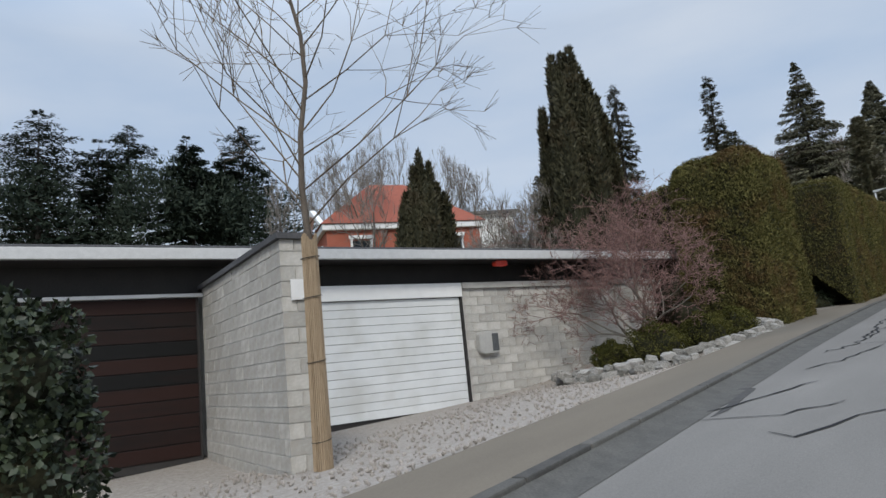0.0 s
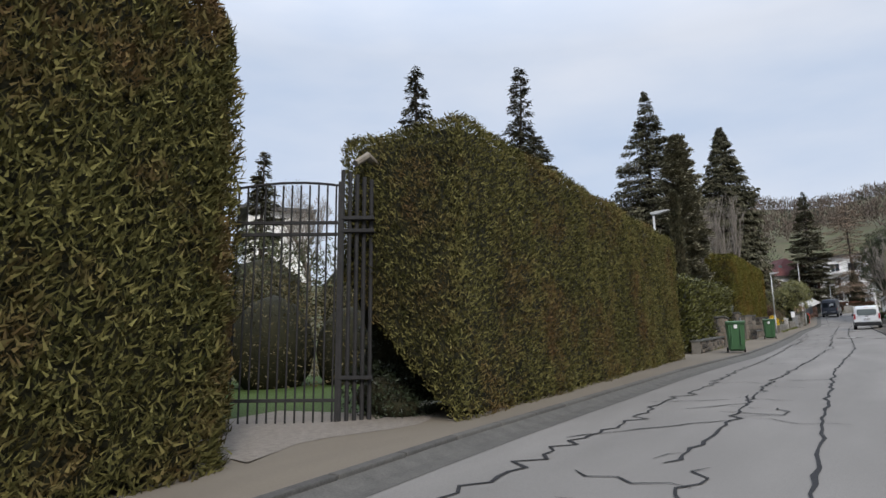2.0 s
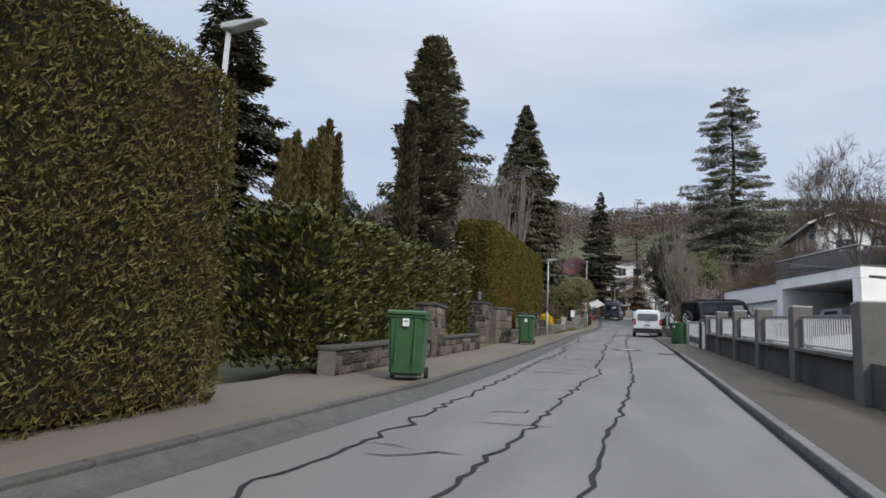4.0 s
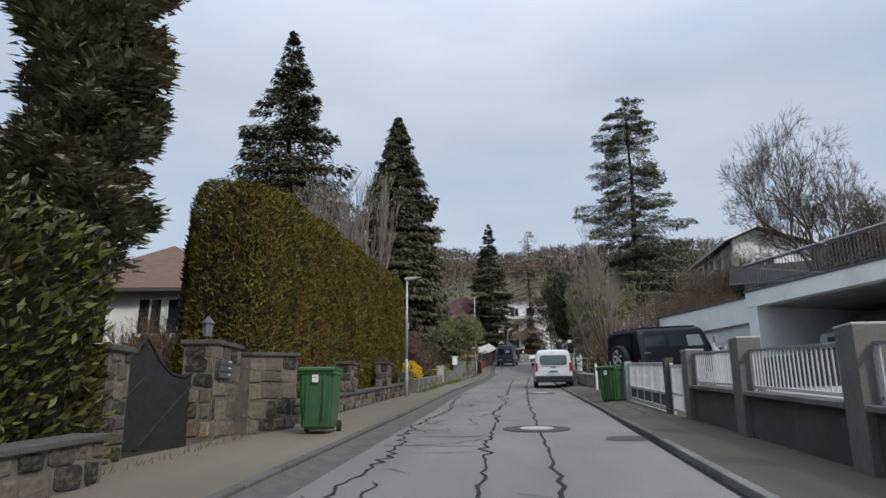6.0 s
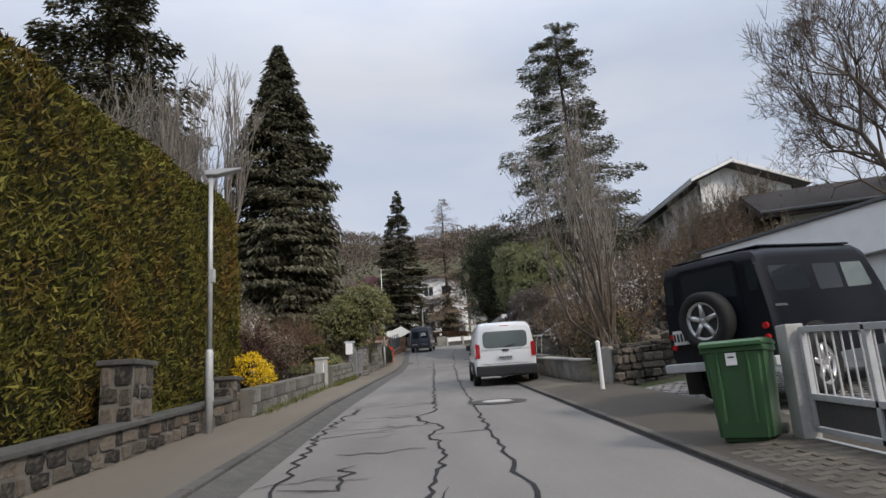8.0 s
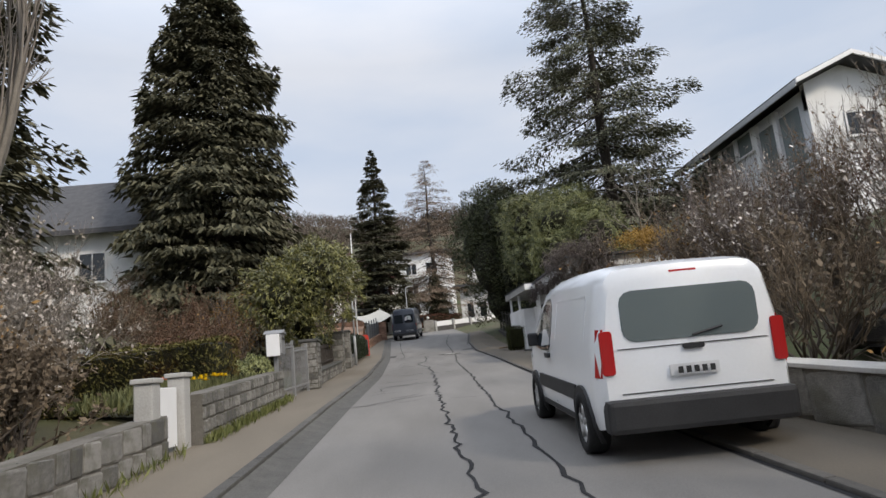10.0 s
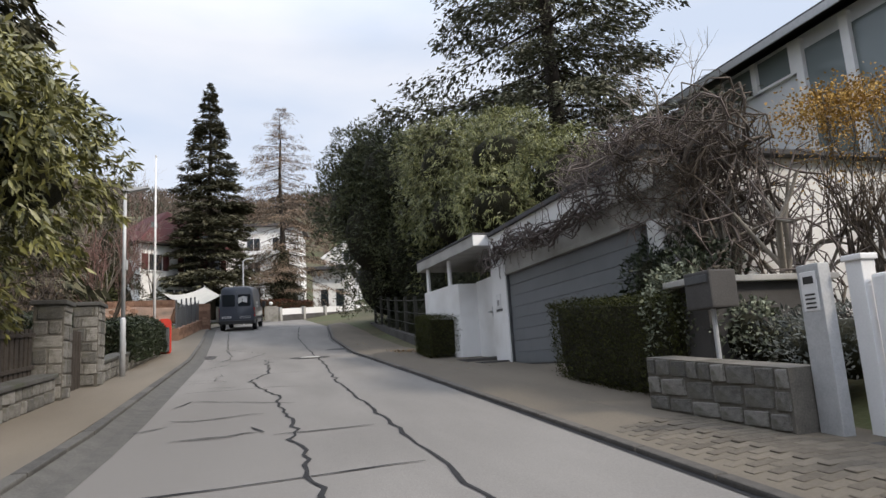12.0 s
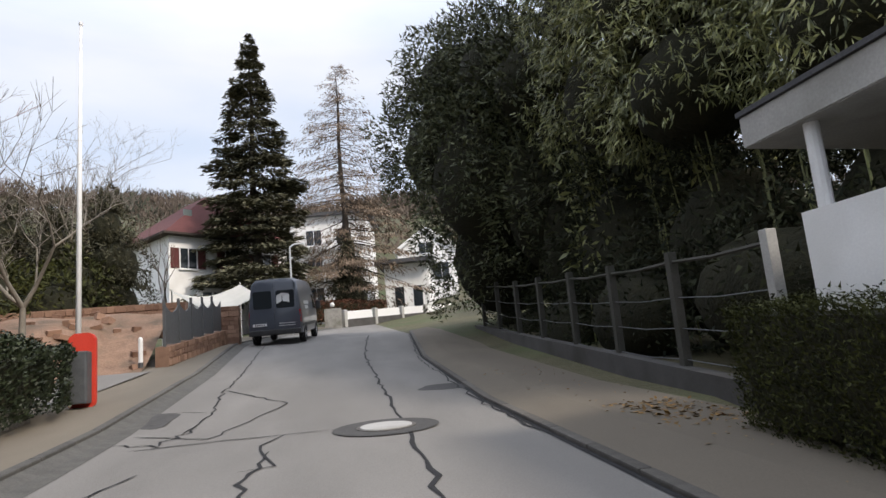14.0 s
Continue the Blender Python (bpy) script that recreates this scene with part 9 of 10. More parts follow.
stone_wall("sandstone_wall", "stepped low wall of reddish sandstone blocks", 110.0, 117.2, -3.35, -2.75, 0.55, 0.36, 0.20, 171, STONES_RED, None, orange=0, body=M_BRICK)
t = thing("wall_pier", "reddish sandstone pier beside the van", "pier", (-2.55, 117.9, g(117.9)), kind="structure")
part("pier_core", boxed(-0.36, 0.36, -0.36, 0.36, -0.2, 1.55), M_BRICK, t)
lay_stones(t, (0, -0.4, 0), (0, 1), 0.8, 1.55, 0.76, 0.22, STONES_RED, 175)
lay_stones(t, (-0.4, 0, 0), (1, 0), 0.8, 1.55, 0.76, 0.22, STONES_RED, 176)
pf2 = thing("panel_fence", "dark anthracite panel fence stepping up the slope", "fence", (-3.4, 110.0, g(110.0) + 0.6))
for k in range(5):
    y0 = 0.1 + k * 1.36
    x = 0.1 + 0.083 * y0
    dz = g(110 + y0 + 0.6) - g(110)
    part("fence_panel", prism([(0.0, dz + 0.05), (1.30, dz + 0.12)] + [(1.30 * (1 - q), dz + 1.20 - 0.24 * math.sin(math.pi * q) + 0.07 * (1 - q)) for q in np.linspace(0, 1, 8)], 0.024, "x"), M_DARKSTEEL, pf2).matrix_basis = pose(x - 0.012, y0, 0, 0, 0, -4.8)
    part("fence_post", boxed(x - 0.04, x + 0.04, y0 - 0.06, y0, dz - 0.3, dz + 1.30, 0.006), M_DARKSTEEL, pf2)
sc = thing("sun_sail", "cream canvas sun sail stretched over the terrace", "sun sail", (-4.0, 120.5, 11.2))
vs, fs = [], []
n_ = 8
corner = [Vector((-1.4, -1.0, 0.75)), Vector((2.3, 0.6, 0.25)), Vector((1.2, 3.6, 1.2)), Vector((-1.9, 3.2, 1.0))]
for i in range(n_ + 1):
    for j in range(n_ + 1):
        u, v = i / n_, j / n_
        p = corner[0] * (1 - u) * (1 - v) + corner[1] * u * (1 - v) + corner[2] * u * v + corner[3] * (1 - u) * v
        p.z -= 0.9 * math.sin(math.pi * u) * (1 - 0.55 * v)
        vs.append(p)
fs = [(i * 9 + j, i * 9 + j + 1, i * 9 + j + 10, i * 9 + j + 9) for i in range(n_) for j in range(n_)]
piece("canvas", mesh_data("canvas", vs, fs, M_CANVAS, True), sc)
for c in corner:
    part("mast", tubed([(c.x, c.y, -2.2), (c.x, c.y, c.z + 0.1)], 0.035, 8), M_STEEL, sc)
for k in range(5):
    y = 131.0 + 2.5 * k
    a, b = 2.45 + 2.05 * k, 2.45 + 2.05 * (k + 1) - 0.1
    t = thing("white_fence", "white panel fence along the outer bend", "fence", (a, y, g(y) + 0.35), rz=-math.degrees(math.atan2(b - a, 2.4)), group="white fence panels")
    ln = math.hypot(b - a, 2.4)
    part("base", boxed(-0.12, 0.12, 0, ln, -0.6, 0.12, 0.01, 0.08), M_CONC_DARK, t)
    part("board", boxed(-0.03, 0.03, 0.15, ln - 0.15, 0.12, 0.62, 0.01, 0.08), M_WHITE_PAINT, t)
    part("post", boxed(-0.14, 0.14, -0.14, 0.14, -0.6, 0.72, 0.02), M_CONC, t)
t = thing("wall_pier", "grey stone pier with a small globe lamp", "pier", (1.75, 130.4, g(130.4)), kind="structure")
part("shaft", boxed(-0.5, 0.5, -0.5, 0.5, -0.3, 1.15, 0.03), M_GREY_STONE, t)
bm = bmesh.new()
bmesh.ops.create_uvsphere(bm, u_segments=16, v_segments=10, radius=0.14, matrix=Matrix.Translation((0, 0, 1.42)))
part("globe_lamp", bm, M_LABEL, t, "white globe lamp", True)
t = thing("street_lamp", "tall grey street lamp beside the van", "street lamp", (-0.3, 123.6, g(123.6) + 0.1), group="street lamps")
part("mast", tubed([(0, 0, 0), (0, 0, 4.3)], [0.06, 0.04], 10), M_STEEL, t)
part("lamp_head", tubed([(0, 0, 4.3), (0.25, 0, 4.45), (0.7, 0, 4.46)], [0.04, 0.05, 0.05], 8), M_STEEL, t)

# ---- shrubs of the left gardens ----
leafy("forsythia", "bright yellow flowering forsythia on the garden wall", (-4.15, 65.2, g(65.2) + 0.45), [(0, 0, 0.45, 0.4, 0.55, 0.42), (0.1, 0.5, 0.3, 0.3, 0.32, 0.32)], 2600, 0.055, M_FORSYTHIA, seed=101, core=M_TWIG, inner=0.12)
bare_tree("brown_shrub", "dense russet-brown leafless shrub", (-4.9, 67.3, g(67) + 0.4), 1.9, 0.25, 0.03, M_TWIG, seed=102, stems=12, depth=4, spread=0.5, forks=(2, 4), up=0.35, shrink=0.75, first=0.6, category="shrub", buds=foliage("russet_buds", (0.035, 0.017, 0.014), (0.10, 0.05, 0.038)), bud_n=11000, bud_size=0.065)
bare_tree("brown_shrub", "dense russet-brown leafless shrub", (-4.6, 70.0, g(70) + 0.4), 1.6, 0.25, 0.03, M_TWIG, seed=103, stems=10, depth=4, spread=0.5, forks=(2, 4), up=0.35, shrink=0.75, first=0.5, category="shrub", buds=M_TWIG, bud_n=5000, bud_size=0.07)
for k, (x, y, h_, s) in enumerate(((-7.5, 67.5, 3.4, 8), (-6.4, 70.5, 3.0, 7), (-9.0, 74.0, 4.2, 8), (-6.6, 86.5, 3.6, 7), (-10.5, 70.5, 4.0, 7), (-7.8, 93.5, 4.6, 7), (-6.0, 96.8, 4.0, 7), (-9.5, 98.0, 5.0, 6), (-6.8, 101.5, 3.6, 7), (-12, 80.0, 4.5, 8), (-8.8, 82.5, 4.0, 7))):
    bare_tree("brown_shrub", "tall leafless garden shrub with fine brown twigs", (x, y, ground(x, y)), h_, 0.5, 0.045, M_TWIG if k % 3 else M_TWIG_PURPLE, seed=110 + k, stems=s, depth=4, spread=0.5, forks=(2, 4), up=0.32, shrink=0.78, first=1.0, category="shrub", buds=M_BROWNLEAF if k % 2 else M_TWIG, bud_n=1500, bud_size=0.08)
for k, (x, y, h_) in enumerate(((-6.7, 49.2, 2.3), (-7.6, 50.6, 2.6), (-8.9, 52.0, 2.6), (-7.4, 47.8, 1.9))):
    bare_tree("brown_shrub", "leafless russet shrub behind the garden gate", (x, y, ground(x, y)), h_, 0.3, 0.028, M_TWIG, seed=260 + k, stems=10, depth=4, spread=0.5, forks=(2, 4), up=0.3, shrink=0.76, first=0.7, category="shrub", buds=M_RUSSET, bud_n=2500, bud_size=0.05)
for k, (x, y, h_) in enumerate(((-6.2, 83.2, 2.6), (-7.6, 84.6, 3.0), (-9.2, 85.6, 3.4), (-6.6, 81.6, 2.2), (-10.8, 87.4, 4.2), (-8.4, 88.6, 4.0))):
    bare_tree("brown_shrub", "dense russet-brown leafless shrub behind the flower bed", (x, y, ground(x, y)), h_, 0.3, 0.03, M_TWIG, seed=220 + k, stems=8, depth=4, spread=0.5, forks=(2, 4), up=0.3, shrink=0.76, first=0.8, category="shrub", buds=M_RUSSET, bud_n=9000, bud_size=0.06)
bare_tree("magnolia", "budding magnolia with white buds", (-9.5, 78.8, ground(-9.5, 78.8)), 5.6, 0.8, 0.08, M_TWIG_GREY, seed=130, stems=4, depth=5, spread=0.6, forks=(3, 4), up=0.25, shrink=0.75, first=1.3, category="magnolia", buds=M_BLOSSOM, bud_n=2600, bud_size=0.10)
bare_tree("magnolia", "budding magnolia with white buds", (-7.4, 75.6, ground(-7.4, 75.6)), 3.4, 0.6, 0.06, M_TWIG_GREY, seed=131, stems=4, depth=5, spread=0.6, forks=(3, 4), up=0.25, shrink=0.75, first=0.9, category="magnolia", buds=M_BLOSSOM, bud_n=1500, bud_size=0.09)
leafy("rhododendron", "large rhododendron with drooping olive leaves", (-3.8, 86.2, g(86.2) + 0.3), [(0.3, 0.8, 3.7, 1.3, 1.5, 1.0), (0, 0, 2.6, 1.5, 1.9, 1.5), (-0.8, -1.2, 2.3, 1.3, 1.4, 1.3), (0.7, 0.9, 3.1, 1.2, 1.5, 1.2), (0.4, -0.9, 3.3, 1.2, 1.2, 1.0), (-0.2, 0.2, 1.5, 0.9, 1.5, 1.0)], 23000, 0.15, M_RHODO, seed=140, droop=0.7, width=0.28, bunch=4, inner=0.36)
hedge("low_hedge", "low clipped brown-green garden hedge", (-7.2, 79.2, ground(-7.2, 79.2)), 0.9, 6.5, 1.5, 300, 0.09, M_THUJA, seed=141, rounding=0.15, rz=62)
leafy("dark_ivy_shrub", "dark leafy shrub behind the steel gate", (-5.0, 80.0, g(80)), [(0, 0, 0.45, 0.7, 1.3, 0.6)], 5200, 0.07, M_IVY, seed=142)
leafy("variegated_shrub", "pale green variegated shrub behind the steel gate", (-4.35, 80.2, g(80.2) + 0.05), [(0, 0, 0.5, 0.45, 0.9, 0.55), (-0.2, -0.9, 0.4, 0.4, 0.5, 0.45)], 5200, 0.065, foliage("variegated_leaves", (0.06, 0.075, 0.03), (0.36, 0.37, 0.17), rough=0.5), seed=143, width=0.5)
rr_ = random.Random(12)
for k in range(11):
    x, y = rr_.uniform(-4.6, -3.75), rr_.uniform(74.6, 77.2)
    t = thing("daffodil", "yellow daffodil in the flower bed", "flower", (x, y, g(y) + 0.70), group="daffodils")
    part("stalk", tubed([(0, 0, 0), (0.01, 0.01, 0.16)], 0.006, 5), M_GRASS, t)
    bm = bmesh.new()
    for j in range(6):
        a = j * math.tau / 6
        vs = [bm.verts.new(p) for p in ((0, 0, 0.17), (0.05 * math.cos(a - 0.35), 0.05 * math.sin(a - 0.35), 0.19), (0.085 * math.cos(a), 0.085 * math.sin(a), 0.18), (0.05 * math.cos(a + 0.35), 0.05 * math.sin(a + 0.35), 0.19))]
        bm.faces.new(vs)
    add_tube(bm, [(0, 0, 0.17), (0, 0, 0.225)], [0.02, 0.035], 8)
    part("blossom", bm, M_FORSYTHIA, t)
t = thing("garden_box", "weathered red-brown timber box with a red lid", "box", (-5.6, 78.3, g(78.3) + 0.3), rz=20)
part("body", boxed(-0.8, 0.8, -0.4, 0.4, 0, 0.5, 0.01), M_WOODRED, t)
part("lid", boxed(-0.85, 0.85, -0.45, 0.45, 0.5, 0.56, 0.01), M_RED, t)


def tufts(name, n, place, hgt, mat, label, seed):
    """Loose blades of rough grass, one joined mesh."""
    r = np.random.default_rng(seed)
    C = np.array([place(r) for _ in range(n)])
    D = r.normal(0, 0.35, (n, 3))
    D[:, 2] = 1
    s = hgt * r.uniform(0.4, 1.3, n)
    ob = new(name, leaf_mesh(name, C, D, r.normal(0, 1, (n, 3)), s, s * 0.12, mat))
    return tagged(ob, label, "grass", kind="stuff")


def at_wall(r):
    y = r.uniform(72.6, 78.2)
    return (-3.30 + r.normal(0, 0.08) + 0.02 * (y - 75), y, g(y) + 0.11)


def bed(r):
    x, y = r.uniform(-5.4, -3.7), r.uniform(72.8, 77.6)
    return (x, y, g(y) + 0.55 + 0.06 * (-3.7 - x))


leafy("ivy_shrub", "low dark ivy under the bare end of the hedge", (-5.6, 16.55, ground(-5.6, 16.55)), [(0, 0, 0.35, 0.75, 0.5, 0.45), (0.35, -0.2, 0.2, 0.5, 0.35, 0.25), (-0.3, 0.35, 0.9, 0.5, 0.3, 0.6)], 4200, 0.06, M_IVY, seed=144)
tufts("grass_tufts", 2600, at_wall, 0.16, M_GRASS, "rough grass along the foot of the wall", 1)
tufts("flower_bed", 3600, bed, 0.26, foliage("bed_leaves", (0.04, 0.05, 0.02), (0.14, 0.14, 0.06)), "mixed green and dry plants in the flower bed", 2)
tufts("wall_weeds", 500, lambda r: (lambda y: (-3.42 + r.normal(0, 0.07), y, g(y) + 0.11))(r.uniform(63, 72)), 0.16, M_GRASS, "weeds along the garden wall", 3)
tufts("moss_strip", 900, lambda r: (lambda y: (-4.04 + r.normal(0, 0.05), y, g(y) + 0.11))(r.uniform(34, 62)), 0.09, M_GRASS, "weeds along the stone walls", 4)

# ---- shrubs of the right gardens ----
for k, (x, y, h_, s) in enumerate(((5.2, 68.5, 2.4, 10), (4.9, 71.5, 2.6, 10), (6.4, 70.5, 3.4, 9), (8.2, 71.0, 3.6, 8), (10.5, 72.5, 4.2, 8), (8.6, 75.0, 4.2, 8), (6.2, 74.6, 3.4, 9), (12.4, 76.0, 4.4, 7), (5.4, 77.0, 3.0, 9), (7.4, 78.6, 4.0, 9), (9.5, 80.0, 4.4, 8), (6.0, 75.8, 3.6, 8), (12.5, 82.0, 4.4, 8), (9.6, 68.2, 3.6, 8), (14.5, 78.0, 5.0, 7), (10.8, 83.6, 2.6, 9), (12.2, 85.4, 3.0, 9))):
    bare_tree("brown_shrub", "leafless brown garden shrub on the bank", (x, y, ground(x, y)), h_, 0.4, 0.04, M_TWIG if k % 2 else M_TWIG_PURPLE, seed=150 + k, stems=s, depth=4, spread=0.5, forks=(2, 4), up=0.3, shrink=0.78, first=0.9, category="shrub", buds=(M_BROWNLEAF, M_TWIG, M_BLOSSOM, M_TWIG)[k % 4], bud_n=1200, bud_size=0.08)
for k, (x, y, h_) in enumerate(((6.6, 77.4, 2.6), (7.9, 78.4, 3.0), (6.3, 75.6, 2.4), (9.2, 79.4, 3.4), (8.4, 76.2, 3.0), (9.4, 72.4, 4.2), (10.6, 74.2, 4.8), (8.4, 73.4, 3.8), (11.4, 72.8, 4.4), (12.0, 76.4, 5.2), (10.0, 70.6, 3.6), (13.4, 74.8, 5.0))):
    bare_tree("brown_shrub", "dense brown leafless thicket on the garden bank", (x, y, ground(x, y)), h_, 0.4, 0.035, M_TWIG if k % 3 else M_TWIG_GREY, seed=240 + k, stems=10, depth=4, spread=0.5, forks=(2, 4), up=0.28, shrink=0.76, first=0.9, category="shrub", buds=(M_TWIG, M_RUSSET, M_TWIG)[k % 3], bud_n=3600, bud_size=0.06)
leafy("evergreen_shrub", "rounded brown-green shrub by the low wall", (4.7, 67.6, g(67.6) + 0.3), [(0, 0, 0.7, 0.8, 1.1, 0.9)], 2600, 0.10, foliage("olive_brown_leaves", (0.04, 0.035, 0.016), (0.14, 0.115, 0.05)), seed=170)
bare_tree("bare_tree", "leafless grey garden tree above the garage", (10.8, 92.5, 8.2), 6.5, 1.6, 0.11, M_TWIG_GREY, seed=171, bark=M_BARK_GREY, depth=5, spread=0.8, forks=(2, 4), up=0.2, first=1.8)
bare_tree("bare_tree", "leafless brown tree among the evergreens", (11.0, 104.0, 8.4), 8.0, 2.0, 0.12, M_TWIG, seed=172, bark=M_BARK, depth=5, spread=0.7, forks=(3, 4), up=0.25)
bare_tree("bare_tree", "leafless tree beside the flagpole", (-6.2, 108.3, 8.6), 7.4, 1.6, 0.10, M_TWIG_GREY, seed=173, bark=M_BARK_GREY, depth=6, spread=0.7, forks=(3, 4), up=0.25)
bare_tree("bare_tree", "leafless tree above the sandstone terraces", (-12.4, 124.5, 10.5), 11.4, 2.4, 0.17, M_TWIG_GREY, seed=174, bark=M_BARK, depth=6, spread=0.7, forks=(2, 4), up=0.25)
bare_tree("bare_tree", "slim leafless tree before the white house", (-5.6, 121.0, 10.2), 5.0, 1.2, 0.07, M_TWIG, seed=175, bark=M_BARK, depth=4, spread=0.5, forks=(2, 3), up=0.35)
bare_tree("bare_tree", "old leafless tree by the fence", (-5.2, 103.6, 7.4), 5.6, 1.2, 0.05, M_TWIG_GREY, seed=179, bark=M_BARK_GREY, depth=5, spread=0.6, forks=(2, 4), up=0.1)
leafy("evergreen_thicket", "dark evergreen thicket beside the terraces", (-9.6, 119.5, 9.4), [(0, 0, 1.5, 2.2, 2.0, 1.9), (-2.2, -1.5, 2.0, 2.2, 2.2, 2.4), (0.6, 1.0, 2.6, 1.6, 1.6, 1.6)], 6000, 0.24, M_BOX, seed=177)
leafy("evergreen_thicket", "dark evergreen trees beyond the road bend", (14.0, 128.0, 10.0), [(0, 0, 2.5, 3.0, 3.4, 3.0), (-1.5, -6, 2.0, 2.4, 3.0, 2.6), (2, 5, 3.5, 3.0, 3.4, 4.0)], 9000, 0.32, M_YEW, seed=178)
leafy("evergreen_thicket", "green rounded evergreens behind the slender tree", (10.2, 108.0, 8.6), [(0, 0, 2.6, 2.6, 3.2, 2.8), (-1.0, -4, 2.4, 2.4, 2.6, 2.6)], 8000, 0.26, M_BAMBOO, seed=179, droop=0.4)
hedge("russet_hedge", "long russet-brown hedge behind the outer bend", (1.9, 135.6, g(135) + 0.3), 1.4, 8.0, 1.5, 140, 0.16, foliage("russet_leaves", (0.05, 0.022, 0.014), (0.14, 0.06, 0.035)), seed=180, rounding=0.25, rz=-62)

bare_tree("bare_tree", "leafless tree with grey twigs beside the yard", (-9.6, 122.0, 10.0), 8.6, 2.0, 0.14, M_TWIG_GREY, seed=181, bark=M_BARK_GREY, depth=6, spread=0.7, forks=(2, 4), up=0.28, width=2.6)
bare_tree("bare_tree", "slim budding tree leaning over the garden wall", (-4.4, 99.8, 7.4), 5.8, 1.2, 0.06, M_TWIG_RED, seed=182, bark=M_BARK, depth=5, spread=0.6, forks=(2, 4), up=0.22, stems=3, width=1.6)
leafy("evergreen_thicket", "dark leafy bushes behind the yard", (-9.8, 112.5, ground(-9.8, 112)), [(0, 0, 1.2, 1.6, 1.8, 1.6), (-1.8, 2.5, 1.8, 1.8, 2.0, 2.2)], 5000, 0.2, M_BOX, seed=183)

for x, y, h_, k in ((-8.1, 121.6, 7.0, 0), (-10.4, 121.9, 6.2, 1), (-12.6, 123.0, 7.2, 2)):
    leafy("evergreen_tree", "dark rounded evergreen tree above the earth slope", (x, y, 10.0), [(0, 0, 1.4, 1.9, 1.7, 1.7), (0.2, 0.1, h_ * 0.45, 1.55, 1.5, 1.9), (-0.1, 0, h_ * 0.68, 1.05, 1.1, 1.7), (0, 0, h_ * 0.86, 0.55, 0.6, 1.0)], 6500, 0.20, M_CYPRESS, seed=190 + k, category="evergreen tree")
# ---- wooded hill ----
r = np.random.default_rng(77)
for label, mat, n, w_, share in (("bare brown woods covering the hillside", M_WOODS, 3000, 1.0, 34), ("scattered dark evergreens on the hillside", M_WOODS_GREEN, 300, 1.2, 40)):
    Cs, Ds, Ss = [], [], []
    k = 0
    while k < n:
        y = 185 + 300 * r.random() ** 0.8
        x = r.uniform(-0.42, 0.62) * y
        if y < 260 and abs(x) < 14:
            continue
        k += 1
        z = ground(x, y)
        h_ = r.uniform(5, 9)
        v = unit(r.normal(0, 1, (share, 3)))
        c = np.array([x, y, z + h_ * 0.55]) + v * np.array([h_ * 0.32, h_ * 0.32, h_ * 0.5]) * r.uniform(0.4, 1.0, (share, 1))
        Cs.append(c)
        Ds.append(v * 0.5 + r.normal(0, 0.4, (share, 3)) + (0, 0, 1.0))
        Ss.append(np.full(share, h_ * 0.17))
    S = np.concatenate(Ss)
    ob = new("hillside_woods", leaf_mesh("hillside_woods", np.concatenate(Cs), np.concatenate(Ds), r.normal(0, 1, (len(S), 3)), S, S * 0.34, mat, sprig=True))
    tagged(ob, label, "woods", kind="stuff")


# ---- single blocks and rocks ----
BLOCK = bpy.data.meshes.new("block")
bm = boxed(-0.5, 0.5, -0.5, 0.5, -0.5, 0.5)
bmesh.ops.bevel(bm, geom=list(bm.edges), offset=0.02, segments=1, affect="EDGES")
bm.to_mesh(BLOCK)
bm.free()
BLOCK.materials.append(M_BLOCK)
rk = random.Random(31)


def blocks(parent, u0, u1, z0, z1, face, along):
    """Running-bond blocks on a wall's face; along: the axis they run by."""
    row, z = 0, z0
    while z < z1 - 0.05:
        h_ = min(0.2, z1 - z)
        u = u0 - (0.2 if row % 2 else 0.0)
        while u < u1 - 0.03:
            a, b = max(u, u0), min(u + 0.4, u1)
            if b - a > 0.05:
                out = rk.uniform(-0.004, 0.006)
                c = ((a + b) / 2, z + h_ / 2)
                m = pose(face + out, c[0], c[1]) @ Matrix.Diagonal((0.022, b - a - 0.012, h_ - 0.012, 1)) if along == "y" else pose(c[0], face - out, c[1]) @ Matrix.Diagonal((b - a - 0.012, 0.022, h_ - 0.012, 1))
                piece("block", BLOCK, parent, m)
            u += 0.4
        z, row = z + 0.2, row + 1


blocks(GA, 0.02, 6.5, -0.2, 2.60, -0.02, "y")
blocks(GA, -0.2, 4.42, -0.4, 2.76, -5.72, "x")
blocks(GA, -5.74, -5.40, -0.4, 2.76, 4.42, "y")
for k in range(46):
    f = k / 45
    x = float(np.interp(f, (0, 0.22, 0.42, 0.55, 0.72, 1), (-8.1, -6.7, -5.5, -5.0, -4.72, -4.62))) + rk.uniform(-0.08, 0.08)
    y = float(np.interp(f, (0, 0.22, 0.42, 0.55, 0.72, 1), (4.75, 4.25, 4.6, 5.5, 6.7, 9.1))) + rk.uniform(-0.08, 0.08)
    up = k % 2
    t = new("rock", rk.choice(STONES_PALE))
    t.matrix_basis = pose(x - 0.15 * up, y + 0.12 * up, ground(x, y) + 0.05 + 0.12 * up, rk.uniform(-18, 18), rk.uniform(-18, 18), rk.uniform(0, 180)) @ Matrix.Diagonal((rk.uniform(0.22, 0.42), rk.uniform(0.18, 0.30), rk.uniform(0.13, 0.21), 1))
    tagged(t, "pale rough rock edging the planted bed", "rock", "edging rocks of the bed")
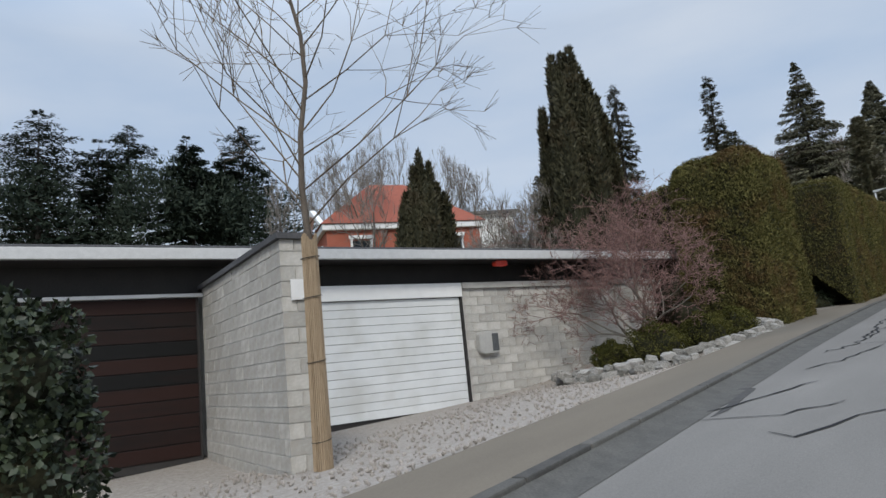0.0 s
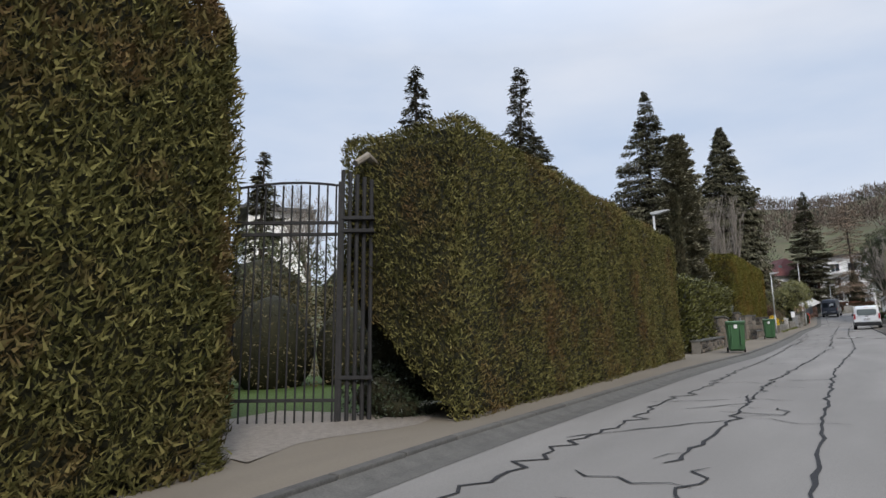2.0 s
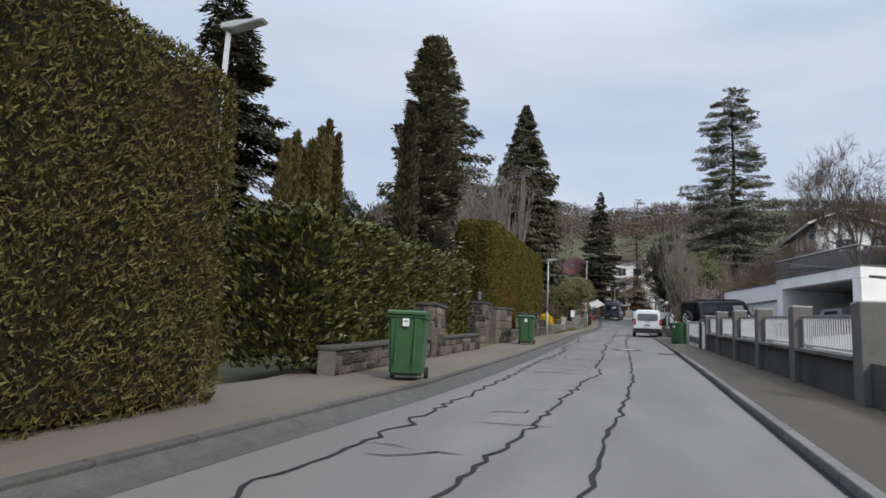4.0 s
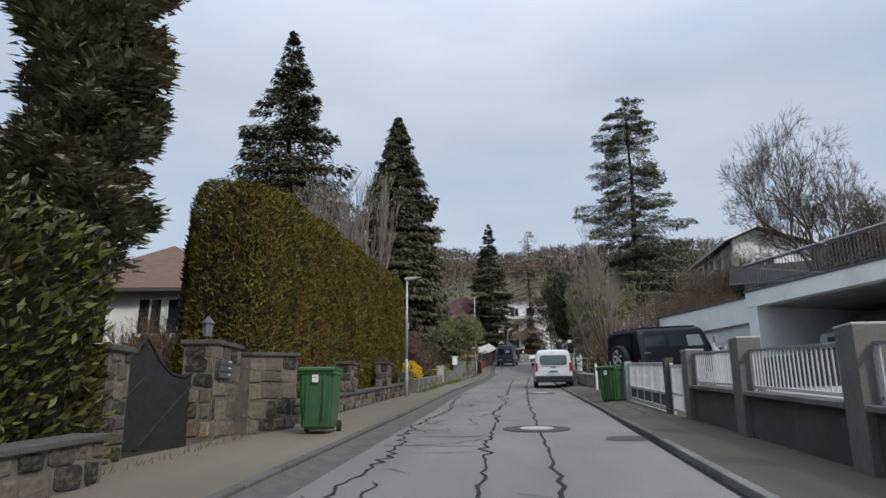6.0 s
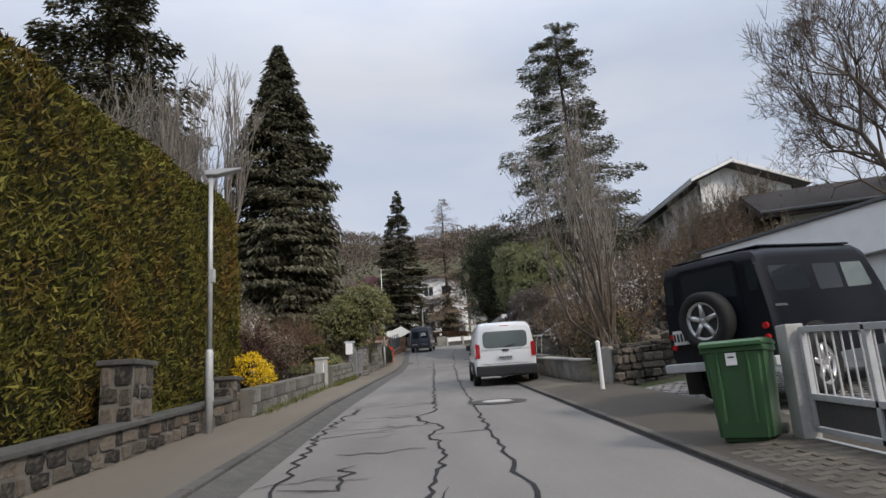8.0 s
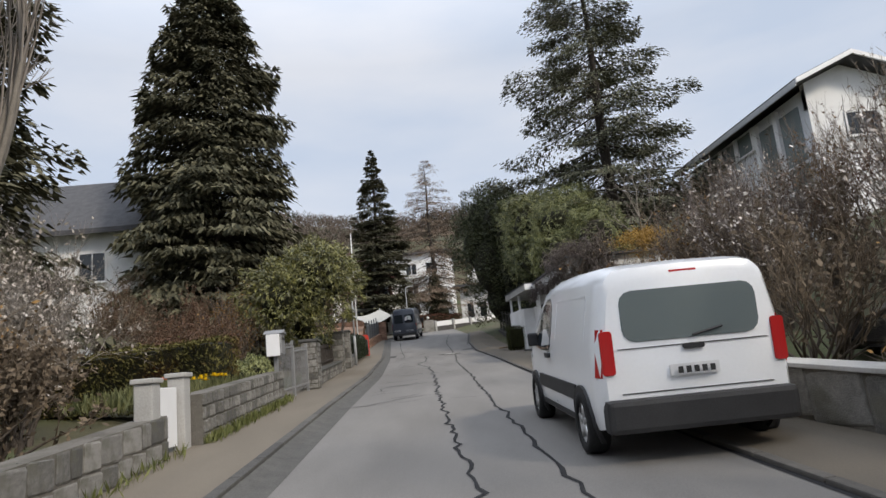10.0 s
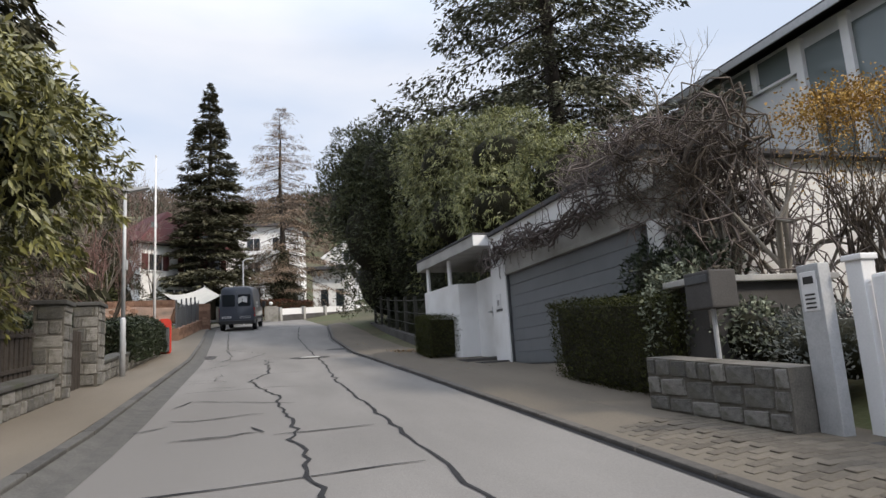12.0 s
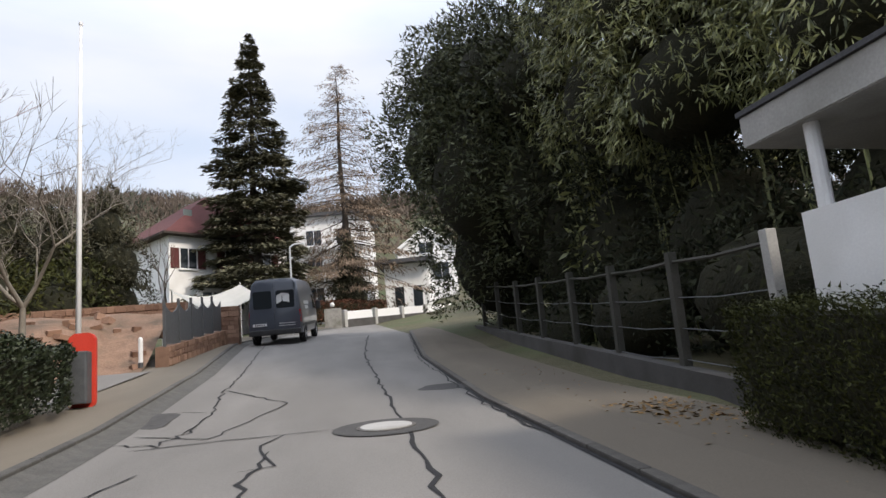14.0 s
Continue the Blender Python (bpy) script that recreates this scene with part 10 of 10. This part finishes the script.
for x, y, s in ((-5.1, 9.45, 0.5), (-4.85, 9.15, 0.42)):
    t = new("rock", STONES_PALE[1])
    t.matrix_basis = pose(x, y, ground(x, y) + 0.15, 5, 8, 30) @ Matrix.Diagonal((s, s * 0.8, s * 0.75, 1))
    tagged(t, "large pale boulder at the end of the bed", "rock", "edging rocks of the bed")

# ---- pavers and fallen leaves on the right pavement ----
bm = boxed(-0.5, 0.5, -0.5, 0.5, -0.5, 0.5)
bmesh.ops.bevel(bm, geom=list(bm.edges), offset=0.06, segments=1, affect="EDGES")
PAVER = bpy.data.meshes.new("paver")
bm.to_mesh(PAVER)
bm.free()
PAVER.materials.append(M_PAVER)
rp = random.Random(17)


def paving(parent, y0, rows, first, columns, x_end):
    """Flush pavers laid in half-bond across the pavement."""
    for j in range(rows):
        for i in range(columns):
            y = y0 + j * 0.105
            x = xr(y) + first + i * 0.205 + (0.1 if j % 2 else 0.0)
            lift = kerb_rise(y) + (0.115 - kerb_rise(y)) * min(1.0, (x - xr(y) - 0.10) / 0.6)
            if x < x_end:
                piece("paver", PAVER, parent, pose(x, y, g(y) + lift - 0.0265 + rp.uniform(-0.0015, 0.002), 4, -5 if x < xr(y) + 0.7 else 0, rp.uniform(-1, 1)) @ Matrix.Diagonal((0.203, 0.103, 0.06, 1)))


paving(pave_far, 78.6, 40, 0.30, 7, 4.02)
paving(pave_r, 51.8, 44, 0.30, 6, 3.3)


def litter(name, n, x0, x1, y0, y1, size, seed):
    """Withered leaves lying on the pavement."""
    r = np.random.default_rng(seed)
    y = r.uniform(y0, y1, n)
    x = np.array([x0 + (x1 - x0) * r.beta(2, 2) for _ in range(n)])
    C = np.stack([x, y, [g(v) + 0.121 for v in y]], 1)
    D = r.normal(0, 1, (n, 3)) * (1, 1, 0.12)
    N = r.normal(0, 0.25, (n, 3)) + (0, 0, 1)
    s = size * r.uniform(0.5, 1.4, n)
    ob = new(name, leaf_mesh(name, C, D, N, s, s * 0.45, M_BROWNLEAF, 0.15))
    return tagged(ob, "withered leaves scattered on the pavement", "fallen leaves", kind="stuff")


litter("fallen_leaves", 260, 3.9, 5.0, 95.9, 97.6, 0.075, 3)
litter("fallen_leaves", 160, 3.6, 5.2, 88.0, 103.0, 0.055, 4)
litter("fallen_leaves", 120, -4.05, -3.75, 34.0, 62.0, 0.05, 5)
